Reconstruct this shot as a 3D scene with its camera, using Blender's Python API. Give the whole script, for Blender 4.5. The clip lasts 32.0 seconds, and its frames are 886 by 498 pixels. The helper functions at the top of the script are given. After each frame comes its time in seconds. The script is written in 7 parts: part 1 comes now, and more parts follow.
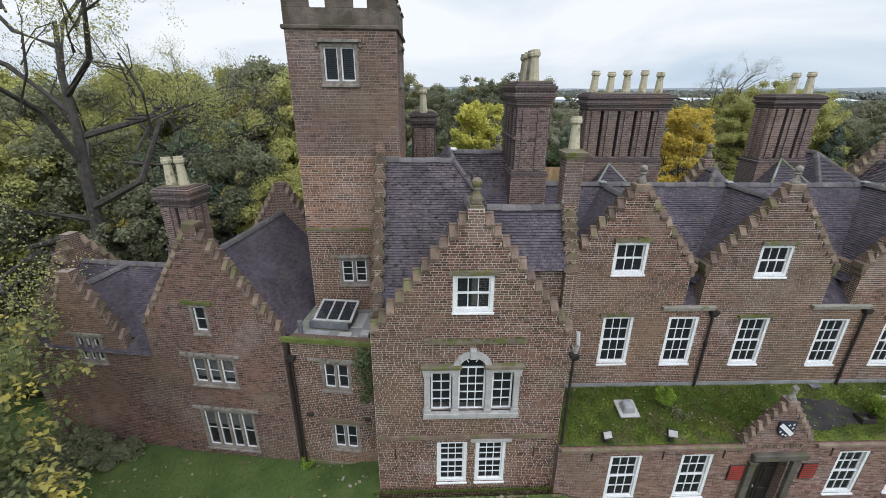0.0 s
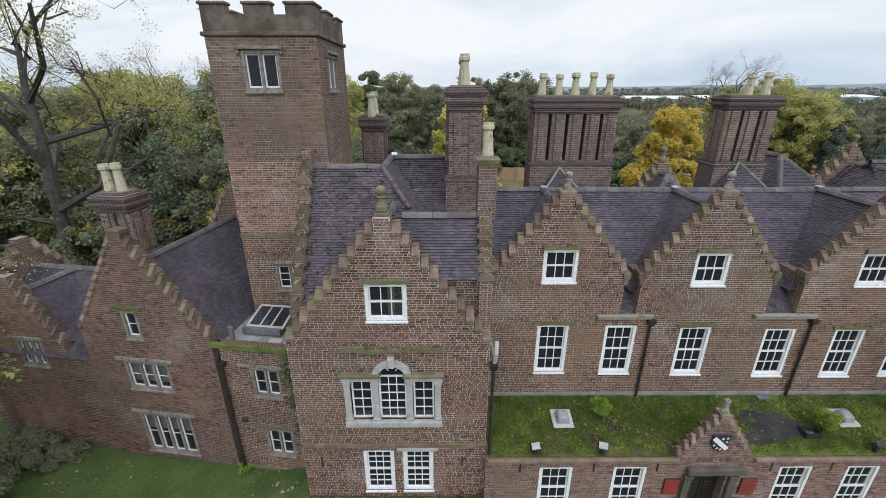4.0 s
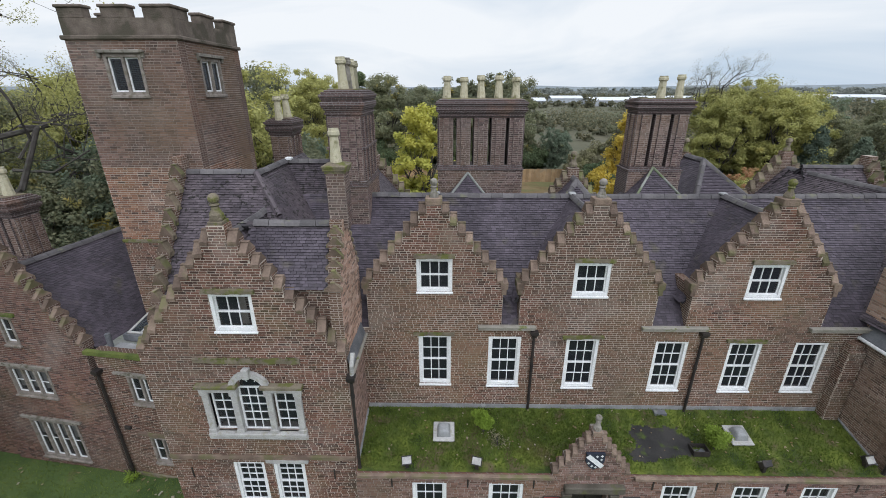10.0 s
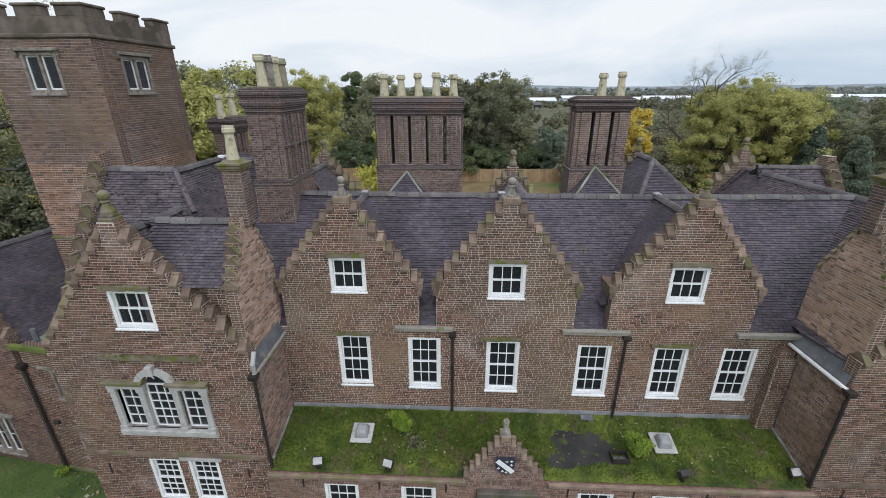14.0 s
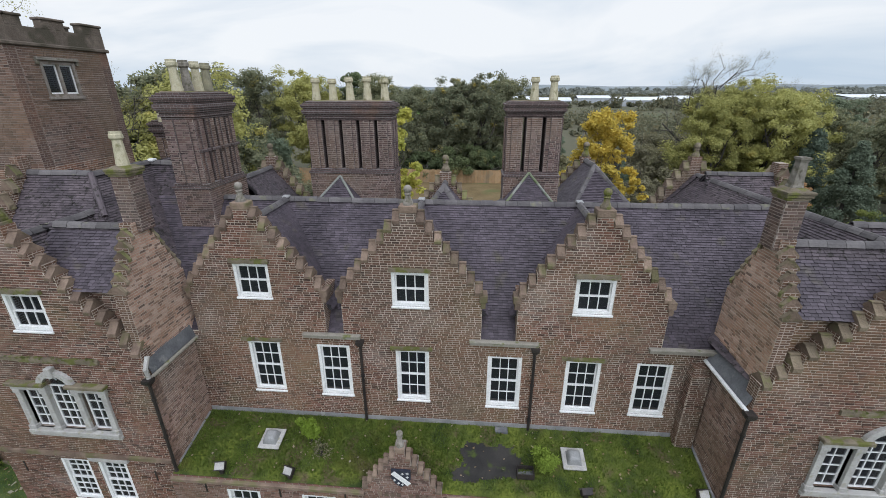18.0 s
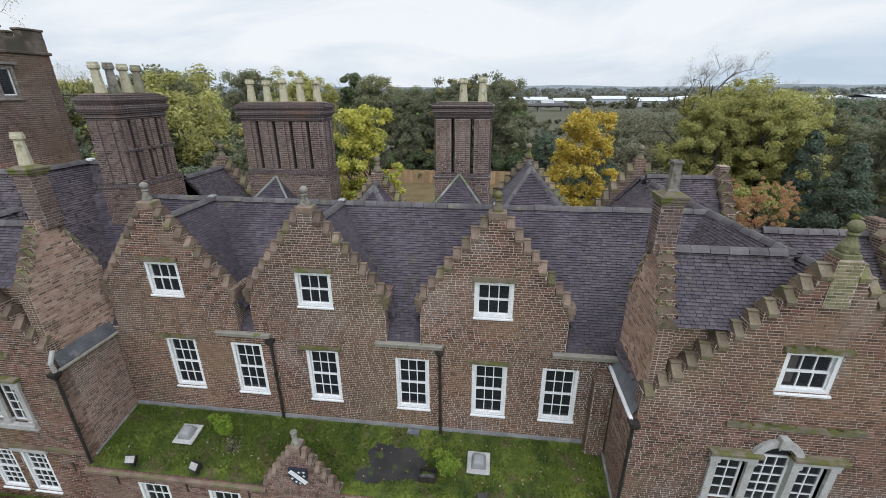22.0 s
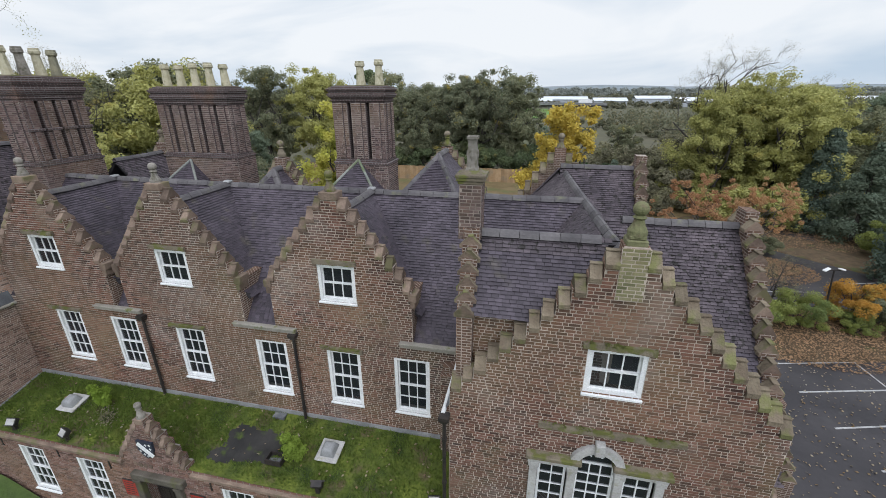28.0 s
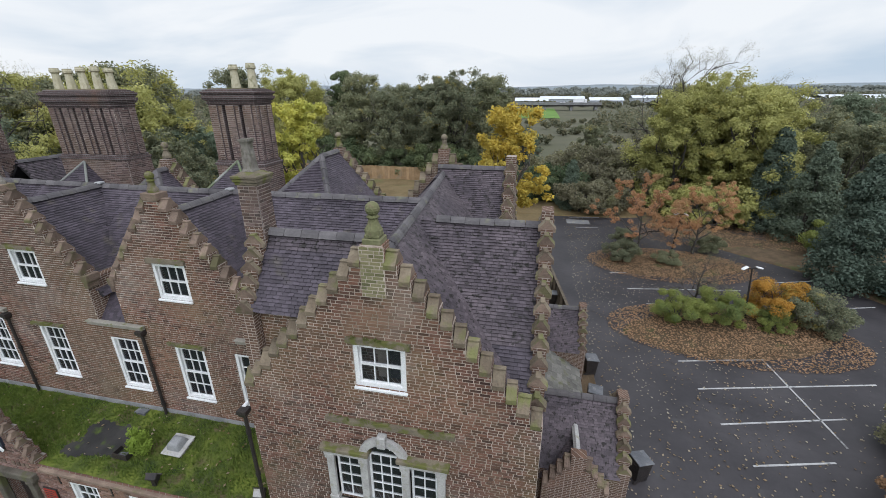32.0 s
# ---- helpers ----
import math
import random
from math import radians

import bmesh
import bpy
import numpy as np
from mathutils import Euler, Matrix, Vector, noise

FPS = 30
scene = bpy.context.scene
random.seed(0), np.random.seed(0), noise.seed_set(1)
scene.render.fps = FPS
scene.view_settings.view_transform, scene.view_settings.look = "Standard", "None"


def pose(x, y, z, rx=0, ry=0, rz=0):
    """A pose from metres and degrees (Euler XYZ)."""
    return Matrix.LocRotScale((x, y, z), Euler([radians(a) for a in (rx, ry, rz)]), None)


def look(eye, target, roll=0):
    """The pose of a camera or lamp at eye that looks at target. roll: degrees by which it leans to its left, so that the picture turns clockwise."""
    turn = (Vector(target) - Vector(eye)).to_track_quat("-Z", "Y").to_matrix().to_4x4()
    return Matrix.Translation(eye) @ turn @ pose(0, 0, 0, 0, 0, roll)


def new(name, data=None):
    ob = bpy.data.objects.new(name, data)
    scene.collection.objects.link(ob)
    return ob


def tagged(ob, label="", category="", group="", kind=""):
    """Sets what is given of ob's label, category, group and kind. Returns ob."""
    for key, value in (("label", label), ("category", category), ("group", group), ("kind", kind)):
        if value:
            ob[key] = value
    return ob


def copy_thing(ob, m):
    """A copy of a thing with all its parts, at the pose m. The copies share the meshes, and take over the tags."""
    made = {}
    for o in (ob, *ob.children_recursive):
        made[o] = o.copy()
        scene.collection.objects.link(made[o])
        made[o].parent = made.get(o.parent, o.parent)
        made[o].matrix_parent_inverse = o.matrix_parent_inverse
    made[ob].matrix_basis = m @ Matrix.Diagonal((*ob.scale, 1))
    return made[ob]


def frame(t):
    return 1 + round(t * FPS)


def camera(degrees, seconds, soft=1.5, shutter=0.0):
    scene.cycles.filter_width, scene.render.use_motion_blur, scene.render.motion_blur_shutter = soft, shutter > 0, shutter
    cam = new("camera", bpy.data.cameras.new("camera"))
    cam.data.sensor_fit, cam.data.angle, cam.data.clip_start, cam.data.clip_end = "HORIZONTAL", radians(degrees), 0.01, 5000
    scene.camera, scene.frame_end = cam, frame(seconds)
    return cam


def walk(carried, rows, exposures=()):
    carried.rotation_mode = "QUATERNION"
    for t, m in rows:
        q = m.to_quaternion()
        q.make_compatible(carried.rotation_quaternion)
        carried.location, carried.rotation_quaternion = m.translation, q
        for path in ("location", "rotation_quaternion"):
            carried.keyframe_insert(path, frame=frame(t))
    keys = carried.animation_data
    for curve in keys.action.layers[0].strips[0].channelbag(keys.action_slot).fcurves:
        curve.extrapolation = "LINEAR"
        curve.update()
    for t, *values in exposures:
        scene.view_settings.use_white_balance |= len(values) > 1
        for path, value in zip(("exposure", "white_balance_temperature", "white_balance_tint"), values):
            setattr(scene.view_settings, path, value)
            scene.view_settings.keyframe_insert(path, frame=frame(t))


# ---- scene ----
cam = camera(94.0, 32.0, soft=0.7)
PATH = [
    (0, (-0.672, 0.773, 15.747), (-0.541, 4.5, 14.301), 0.46),
    (0.5, (-0.248, 0.79, 15.768), (-0.139, 4.516, 14.317), 0.13),
    (1, (0.15, 0.806, 15.789), (0.238, 4.532, 14.337), 0.01),
    (1.5, (0.526, 0.821, 15.814), (0.595, 4.547, 14.362), -0.01),
    (2, (0.884, 0.836, 15.839), (0.94, 4.562, 14.386), -0.00),
    (2.5, (1.236, 0.852, 15.862), (1.283, 4.578, 14.409), -0.00),
    (3, (1.58, 0.875, 15.891), (1.618, 4.601, 14.437), -0.01),
    (3.5, (1.923, 0.908, 15.925), (1.951, 4.635, 14.473), -0.01),
    (5.5, (3.423, 1.092, 16.004), (3.426, 4.819, 14.551), -0.02),
    (6, (3.802, 1.132, 16.037), (3.805, 4.858, 14.583), -0.02),
    (6.5, (4.175, 1.171, 16.077), (4.175, 4.897, 14.623), 0.01),
    (7, (4.543, 1.208, 16.104), (4.536, 4.934, 14.649), 0.07),
    (7.5, (4.92, 1.249, 16.1), (4.904, 4.975, 14.647), -0.01),
    (8, (5.295, 1.289, 16.084), (5.268, 5.015, 14.63), -0.06),
    (8.5, (5.683, 1.333, 16.073), (5.648, 5.06, 14.62), -0.07),
    (9, (6.089, 1.373, 16.067), (6.049, 5.1, 14.615), -0.07),
    (9.5, (6.496, 1.405, 16.064), (6.448, 5.132, 14.612), -0.07),
    (10, (6.895, 1.429, 16.06), (6.834, 5.156, 14.61), -0.08),
    (10.5, (7.296, 1.445, 16.045), (7.221, 5.172, 14.595), -0.08),
    (11, (7.696, 1.46, 16.027), (7.608, 5.187, 14.577), -0.09),
    (11.5, (8.1, 1.479, 16.01), (8.0, 5.206, 14.561), -0.09),
    (12, (8.508, 1.507, 15.994), (8.399, 5.234, 14.545), -0.08),
    (12.5, (8.911, 1.54, 15.988), (8.789, 5.267, 14.541), -0.12),
    (13, (9.317, 1.586, 15.978), (9.182, 5.313, 14.53), -0.14),
    (13.5, (9.721, 1.639, 15.965), (9.569, 5.364, 14.517), -0.16),
    (15.5, (11.42, 1.898, 16.025), (11.195, 5.618, 14.573), -0.15),
    (16, (11.884, 1.971, 16.071), (11.642, 5.69, 14.62), -0.15),
    (16.5, (12.353, 2.041, 16.114), (12.093, 5.759, 14.663), -0.16),
    (17, (12.814, 2.103, 16.147), (12.536, 5.82, 14.696), -0.20),
    (17.5, (13.264, 2.16, 16.143), (12.968, 5.876, 14.691), -0.16),
    (18, (13.718, 2.218, 16.132), (13.406, 5.932, 14.68), -0.13),
    (18.5, (14.183, 2.278, 16.123), (13.857, 5.991, 14.671), -0.11),
    (19, (14.646, 2.334, 16.124), (14.305, 6.046, 14.673), -0.10),
    (19.5, (15.106, 2.382, 16.133), (14.75, 6.093, 14.683), -0.10),
    (20, (15.551, 2.418, 16.147), (15.179, 6.127, 14.696), -0.11),
    (20.5, (15.985, 2.451, 16.161), (15.594, 6.158, 14.71), -0.12),
    (21, (16.416, 2.489, 16.171), (16.006, 6.194, 14.719), -0.12),
    (21.5, (16.843, 2.536, 16.173), (16.414, 6.239, 14.722), -0.15),
    (22, (17.275, 2.588, 16.159), (16.825, 6.289, 14.711), -0.19),
    (22.5, (17.718, 2.631, 16.114), (17.251, 6.33, 14.664), -0.17),
    (23, (18.171, 2.67, 16.045), (17.685, 6.366, 14.594), -0.16),
    (23.5, (18.645, 2.716, 15.96), (18.142, 6.409, 14.509), -0.14),
    (24, (19.13, 2.773, 15.868), (18.611, 6.464, 14.416), -0.13),
    (24.5, (19.615, 2.847, 15.776), (19.077, 6.535, 14.324), -0.12),
    (25, (20.097, 2.94, 15.691), (19.537, 6.625, 14.24), -0.13),
    (25.5, (20.577, 3.053, 15.624), (19.994, 6.735, 14.174), -0.16),
    (27.5, (22.505, 3.635, 15.564), (21.742, 7.287, 14.121), -0.32),
    (28, (22.968, 3.745, 15.529), (22.174, 7.388, 14.081), -0.14),
    (28.5, (23.513, 3.847, 15.487), (22.727, 7.491, 14.038), -0.12),
    (29, (24.136, 3.918, 15.459), (23.381, 7.569, 14.009), -0.14),
    (29.5, (24.779, 3.971, 15.449), (24.038, 7.624, 14.0), -0.16),
    (30, (25.446, 4.03, 15.447), (24.701, 7.682, 13.996), -0.17),
    (30.5, (26.123, 4.122, 15.462), (25.364, 7.771, 14.011), -0.17),
    (31, (26.807, 4.25, 15.498), (26.032, 7.896, 14.047), -0.17),
    (31.5, (27.484, 4.397, 15.549), (26.695, 8.041, 14.099), -0.21),
    (32, (28.14, 4.542, 15.596), (27.334, 8.183, 14.148), -0.34),
]
walk(cam, [(t, look(eye, target, roll)) for t, eye, target, roll in PATH], ((0, 0.07), (3, 0.05), (7, 0.02), (32, 0.0)))

# ---- world and light: a bright overcast afternoon ----
world = bpy.data.worlds.new("overcast_sky")
scene.world = world
world.use_nodes = True
wn, wl = world.node_tree.nodes, world.node_tree.links
wn.clear()
w_out = wn.new("ShaderNodeOutputWorld")
w_bg = wn.new("ShaderNodeBackground")
w_sky = wn.new("ShaderNodeTexSky")
w_sky.sky_type, w_sky.sun_disc = "NISHITA", False
w_sky.sun_elevation, w_sky.sun_rotation = radians(55), radians(150)
w_tc, w_map, w_noise, w_ramp = (wn.new("ShaderNode" + k) for k in ("TexCoord", "Mapping", "TexNoise", "ValToRGB"))
w_map.inputs["Scale"].default_value = (0.9, 0.9, 3.6)
w_noise.inputs["Scale"].default_value, w_noise.inputs["Detail"].default_value = 1.9, 5.0
w_noise.inputs["Distortion"].default_value = 0.6
w_ramp.color_ramp.elements[0].position, w_ramp.color_ramp.elements[0].color = 0.33, (0.52, 0.63, 0.76, 1)
w_ramp.color_ramp.elements[1].position, w_ramp.color_ramp.elements[1].color = 0.60, (0.85, 0.885, 0.93, 1)
w_mul = wn.new("ShaderNodeVectorMath")
w_mul.operation = "SCALE"
w_mul.inputs[3].default_value = 0.035
w_mix = wn.new("ShaderNodeMix")
w_mix.data_type = "RGBA"
w_mix.inputs[0].default_value = 0.93
wl.new(w_tc.outputs["Generated"], w_map.inputs[0])
wl.new(w_map.outputs[0], w_noise.inputs["Vector"])
wl.new(w_noise.outputs[0], w_ramp.inputs[0])
wl.new(w_sky.outputs[0], w_mul.inputs[0])
wl.new(w_mul.outputs[0], w_mix.inputs[6])
wl.new(w_ramp.outputs[0], w_mix.inputs[7])
wl.new(w_mix.outputs[2], w_bg.inputs[0])
w_bg.inputs[1].default_value = 1.1
wl.new(w_bg.outputs[0], w_out.inputs[0])
sun = new("sun", bpy.data.lights.new("sun", "SUN"))
sun.data.energy, sun.data.angle, sun.data.color = 2.95, radians(90), (0.95, 0.985, 1.095)
sun.matrix_world = look((0, 0, 60), (-8, 20, 29))


# ---- materials ----
def material(name, rough=0.85, metal=0.0):
    m = bpy.data.materials.new(name)
    m.use_nodes = True
    b = m.node_tree.nodes["Principled BSDF"]
    b.inputs["Roughness"].default_value, b.inputs["Metallic"].default_value = rough, metal
    b.inputs["Specular IOR Level"].default_value = 0.3
    return m, m.node_tree.nodes, m.node_tree.links, b


def rgba(c):
    return (c[0], c[1], c[2], 1)


def mix_col(n, l, fac, a, b, mode="MIX"):
    x = n.new("ShaderNodeMix")
    x.data_type, x.blend_type = "RGBA", mode
    for slot, v in ((0, fac), (6, a), (7, b)):
        if isinstance(v, (int, float)):
            x.inputs[slot].default_value = v
        elif isinstance(v, tuple):
            x.inputs[slot].default_value = rgba(v)
        else:
            l.new(v, x.inputs[slot])
    return x.outputs[2]


def noise_fac(n, l, vec, scale, lo, hi, detail=4.0):
    t = n.new("ShaderNodeTexNoise")
    t.inputs["Scale"].default_value, t.inputs["Detail"].default_value = scale, detail
    if vec is not None:
        l.new(vec, t.inputs["Vector"])
    r = n.new("ShaderNodeMapRange")
    r.inputs[1].default_value, r.inputs[2].default_value = lo, hi
    l.new(t.outputs[0], r.inputs[0])
    return r.outputs[0]


def world_pos(n):
    return n.new("ShaderNodeNewGeometry").outputs["Position"]


def bump(n, l, b, height, strength=0.4, dist=0.02):
    k = n.new("ShaderNodeBump")
    k.inputs["Strength"].default_value, k.inputs["Distance"].default_value = strength, dist
    l.new(height, k.inputs["Height"])
    l.new(k.outputs[0], b.inputs["Normal"])


def brick_material(name, c1, c2, mortar, patch=(0.30, 0.15, 0.09), patch_at=(0.58, 0.75), grime=0.55, moss=0.35, length=0.23, course=0.077):
    m, n, l, b = material(name, 0.9)
    pos = world_pos(n)
    sep = n.new("ShaderNodeSeparateXYZ")
    l.new(pos, sep.inputs[0])
    add = n.new("ShaderNodeMath")
    l.new(sep.outputs[0], add.inputs[0]), l.new(sep.outputs[1], add.inputs[1])
    com = n.new("ShaderNodeCombineXYZ")
    l.new(add.outputs[0], com.inputs[0]), l.new(sep.outputs[2], com.inputs[1])
    # courses wander a little, as in hand-made brickwork
    wob = n.new("ShaderNodeTexNoise")
    wob.inputs["Scale"].default_value = 1.3
    l.new(pos, wob.inputs["Vector"])
    wsc = n.new("ShaderNodeVectorMath")
    wsc.operation = "MULTIPLY_ADD"
    wsc.inputs[1].default_value = (0.03, 0.03, 0)
    l.new(wob.outputs["Color"], wsc.inputs[0]), l.new(com.outputs[0], wsc.inputs[2])
    br = n.new("ShaderNodeTexBrick")
    br.offset, br.offset_frequency, br.squash, br.squash_frequency = 0.5, 2, 0.55, 2
    br.inputs["Scale"].default_value = 1.0
    br.inputs["Brick Width"].default_value, br.inputs["Row Height"].default_value = length, course
    br.inputs["Mortar Size"].default_value, br.inputs["Mortar Smooth"].default_value = 0.011, 0.15
    br.inputs["Bias"].default_value = -0.1
    br.inputs["Color1"].default_value, br.inputs["Color2"].default_value = rgba(c1), rgba(c2)
    br.inputs["Mortar"].default_value = rgba(mortar)
    l.new(wsc.outputs[0], br.inputs["Vector"])
    col = br.outputs["Color"]
    big = noise_fac(n, l, pos, 0.55, patch_at[0], patch_at[1], 6)
    col = mix_col(n, l, big, col, mix_col(n, l, 0.6, col, patch))
    fine = noise_fac(n, l, pos, 9.0, 0.3, 0.7)
    col = mix_col(n, l, fine, mix_col(n, l, 0.35, col, (0.03, 0.026, 0.025)), col)
    gm = noise_fac(n, l, pos, 0.33, 0.42, 0.72, 8)
    gm2 = n.new("ShaderNodeMath")
    gm2.operation = "MULTIPLY"
    gm2.inputs[1].default_value = grime
    l.new(gm, gm2.inputs[0])
    col = mix_col(n, l, gm2.outputs[0], col, mix_col(n, l, 0.55, col, (0.06, 0.05, 0.043)))
    ms = noise_fac(n, l, pos, 0.8, 0.56, 0.75, 7)
    ms2 = n.new("ShaderNodeMath")
    ms2.operation = "MULTIPLY"
    ms2.inputs[1].default_value = moss
    l.new(ms, ms2.inputs[0])
    col = mix_col(n, l, ms2.outputs[0], col, (0.10, 0.10, 0.035))
    pale = noise_fac(n, l, pos, 1.1, 0.62, 0.78, 5)
    pm = n.new("ShaderNodeMath")
    pm.operation = "MULTIPLY"
    pm.inputs[1].default_value = 0.25
    l.new(pale, pm.inputs[0])
    col = mix_col(n, l, pm.outputs[0], col, (0.42, 0.38, 0.34))
    l.new(col, b.inputs["Base Color"])
    inv = n.new("ShaderNodeMath")
    inv.operation = "MULTIPLY_ADD"
    inv.inputs[1].default_value, inv.inputs[2].default_value = -1.0, 1.0
    l.new(br.outputs["Fac"], inv.inputs[0])
    bump(n, l, b, inv.outputs[0], 0.8, 0.012)
    return m


def brick_units(name, stops, grime=0.5, moss=0.35, patch=(0.34, 0.205, 0.14), patch_at=(0.56, 0.72)):
    """Single bricks: each takes its own colour from a run of fired clays, with patches, soot and moss across the wall."""
    m, n, l, b = material(name, 0.9)
    g = n.new("ShaderNodeNewGeometry")
    pos = g.outputs["Position"]
    ramp = n.new("ShaderNodeValToRGB")
    el = ramp.color_ramp.elements
    while len(el) < len(stops):
        el.new(0.5)
    for i, c in enumerate(stops):
        el[i].position, el[i].color = i / (len(stops) - 1), rgba(c)
    # single objects differ by their own random value
    oi = n.new("ShaderNodeObjectInfo")
    ad = n.new("ShaderNodeMath")
    ad.operation = "ADD"
    l.new(g.outputs["Random Per Island"], ad.inputs[0]), l.new(oi.outputs["Random"], ad.inputs[1])
    fr = n.new("ShaderNodeMath")
    fr.operation = "FRACT"
    l.new(ad.outputs[0], fr.inputs[0]), l.new(fr.outputs[0], ramp.inputs[0])
    col = ramp.outputs[0]
    fine = noise_fac(n, l, pos, 26.0, 0.3, 0.7, 3)
    col = mix_col(n, l, fine, mix_col(n, l, 0.22, col, (0.03, 0.026, 0.025)), col)
    for scale, at, amount, target in ((0.5, patch_at, 0.42, patch), (0.3, (0.45, 0.72), grime, (0.085, 0.066, 0.050)), (0.75, (0.55, 0.75), moss, (0.14, 0.135, 0.055)), (0.24, (0.47, 0.62), 0.32, (0.225, 0.150, 0.080)), (1.1, (0.57, 0.70), 0.24, (0.24, 0.135, 0.08)), (0.6, (0.54, 0.70), 0.2, (0.42, 0.36, 0.325)), (0.17, (0.46, 0.60), 0.34, (0.075, 0.062, 0.048)), (2.3, (0.60, 0.68), 0.45, (0.050, 0.040, 0.034))):
        fac = noise_fac(n, l, pos, scale, at[0], at[1], 7)
        k = n.new("ShaderNodeMath")
        k.operation = "MULTIPLY"
        k.inputs[1].default_value = amount
        l.new(fac, k.inputs[0])
        col = mix_col(n, l, k.outputs[0], col, target)
    l.new(col, b.inputs["Base Color"])
    bump(n, l, b, fine, 0.35, 0.008)
    return m


def blotchy(name, c1, c2, scale=3.0, rough=0.85, spots=None, spot_at=(0.6, 0.7), spot_scale=6.0, relief=0.3, metal=0.0, lo=0.35, hi=0.65, island=0.0, per_object=0.0):
    m, n, l, b = material(name, rough, metal)
    pos = world_pos(n)
    col = mix_col(n, l, noise_fac(n, l, pos, scale, lo, hi, 6), c1, c2)
    fine = noise_fac(n, l, pos, scale * 9, 0.3, 0.7)
    col = mix_col(n, l, fine, mix_col(n, l, 0.25, col, (0.02, 0.02, 0.02)), col)
    if spots:
        col = mix_col(n, l, noise_fac(n, l, pos, spot_scale, spot_at[0], spot_at[1], 6), col, spots)
    for amount, node, socket in ((island, "ShaderNodeNewGeometry", "Random Per Island"), (per_object, "ShaderNodeObjectInfo", "Random")):
        if amount:
            r = n.new("ShaderNodeMapRange")
            r.inputs[3].default_value, r.inputs[4].default_value = 1 - amount, 1 + amount
            l.new(n.new(node).outputs[socket], r.inputs[0])
            v = n.new("ShaderNodeVectorMath")
            v.operation = "SCALE"
            l.new(col, v.inputs[0]), l.new(r.outputs[0], v.inputs[3])
            col = v.outputs[0]
    l.new(col, b.inputs["Base Color"])
    if relief:
        bump(n, l, b, fine, relief, 0.02)
    return m


BRICK = brick_material("brick_brown", (0.116, 0.066, 0.044), (0.177, 0.102, 0.069), (0.416, 0.348, 0.296))
BRICK_TOWER = brick_material("brick_tower_upper", (0.112, 0.067, 0.055), (0.168, 0.100, 0.073), (0.251, 0.202, 0.170), moss=0.1)
BRICK_PALE = brick_material("brick_tower_lower", (0.222, 0.117, 0.072), (0.162, 0.088, 0.060), (0.436, 0.359, 0.299), patch=(0.332, 0.201, 0.141))
BRICK_DARK = brick_material("brick_chimney", (0.078, 0.053, 0.050), (0.121, 0.080, 0.074), (0.203, 0.179, 0.174), moss=0.12, grime=0.3)
BRICK_LEFT = brick_material("brick_left_block", (0.102, 0.057, 0.044), (0.152, 0.084, 0.062), (0.287, 0.236, 0.201), moss=0.25)
BRICK_RED = brick_material("brick_porch", (0.161, 0.081, 0.060), (0.206, 0.111, 0.084), (0.286, 0.252, 0.224), moss=0.15, grime=0.3)
MORTAR = blotchy("lime_mortar", (0.44, 0.376, 0.312), (0.54, 0.466, 0.395), 0.6, 0.95, (0.205, 0.173, 0.125), (0.52, 0.72), 0.5, 0.3)
MOSS_BRIGHT = blotchy("bright_moss", (0.085, 0.115, 0.025), (0.14, 0.165, 0.04), 2.0, 0.95, (0.17, 0.14, 0.08), (0.6, 0.7), 3.0, 0.8)
MORTAR_DARK = blotchy("sooty_mortar", (0.297, 0.245, 0.210), (0.377, 0.316, 0.270), 0.6, 0.95, (0.161, 0.131, 0.108), (0.5, 0.7), 0.5, 0.3)
UNIT = brick_units("brick_unit_brown", [(0.043, 0.021, 0.016), (0.099, 0.050, 0.035), (0.122, 0.063, 0.046), (0.168, 0.078, 0.051), (0.160, 0.072, 0.052), (0.240, 0.129, 0.097)])
UNIT_TOWER = brick_units("brick_unit_tower", [(0.067, 0.045, 0.039), (0.139, 0.088, 0.075), (0.179, 0.102, 0.073), (0.180, 0.114, 0.095), (0.270, 0.171, 0.144)], moss=0.12, grime=0.35)
UNIT_PALE = brick_units("brick_unit_pale", [(0.077, 0.046, 0.036), (0.190, 0.099, 0.071), (0.269, 0.126, 0.074), (0.265, 0.143, 0.098), (0.381, 0.219, 0.152)], grime=0.3)
UNIT_LEFT = brick_units("brick_unit_purple", [(0.051, 0.029, 0.025), (0.113, 0.062, 0.052), (0.152, 0.075, 0.054), (0.163, 0.090, 0.073), (0.231, 0.123, 0.095)], moss=0.3, grime=0.4)
UNIT_DARK = brick_units("brick_unit_sooty", [(0.045, 0.030, 0.031), (0.098, 0.065, 0.066), (0.138, 0.082, 0.071), (0.149, 0.100, 0.097), (0.232, 0.163, 0.154)], moss=0.12, grime=0.3, patch=(0.188, 0.125, 0.119))
UNIT_RED = brick_units("brick_unit_red", [(0.084, 0.048, 0.041), (0.177, 0.098, 0.082), (0.231, 0.117, 0.087), (0.228, 0.133, 0.112), (0.325, 0.207, 0.182)], moss=0.15, grime=0.3)
# side-facing bricks: paler clay, brightened further to offset the dim light there
UNIT_SIDE_LIFT = brick_units("brick_unit_side_lift", [(0.117, 0.075, 0.061), (0.223, 0.140, 0.113), (0.297, 0.185, 0.142), (0.329, 0.215, 0.176), (0.424, 0.290, 0.240)], grime=0.25, moss=0.15)
UNIT_TAN_LIFT = brick_units("brick_unit_tan_lift", [(0.184, 0.120, 0.097), (0.426, 0.268, 0.202), (0.567, 0.338, 0.244), (0.567, 0.381, 0.300), (0.709, 0.508, 0.406)], grime=0.05, moss=0.15)
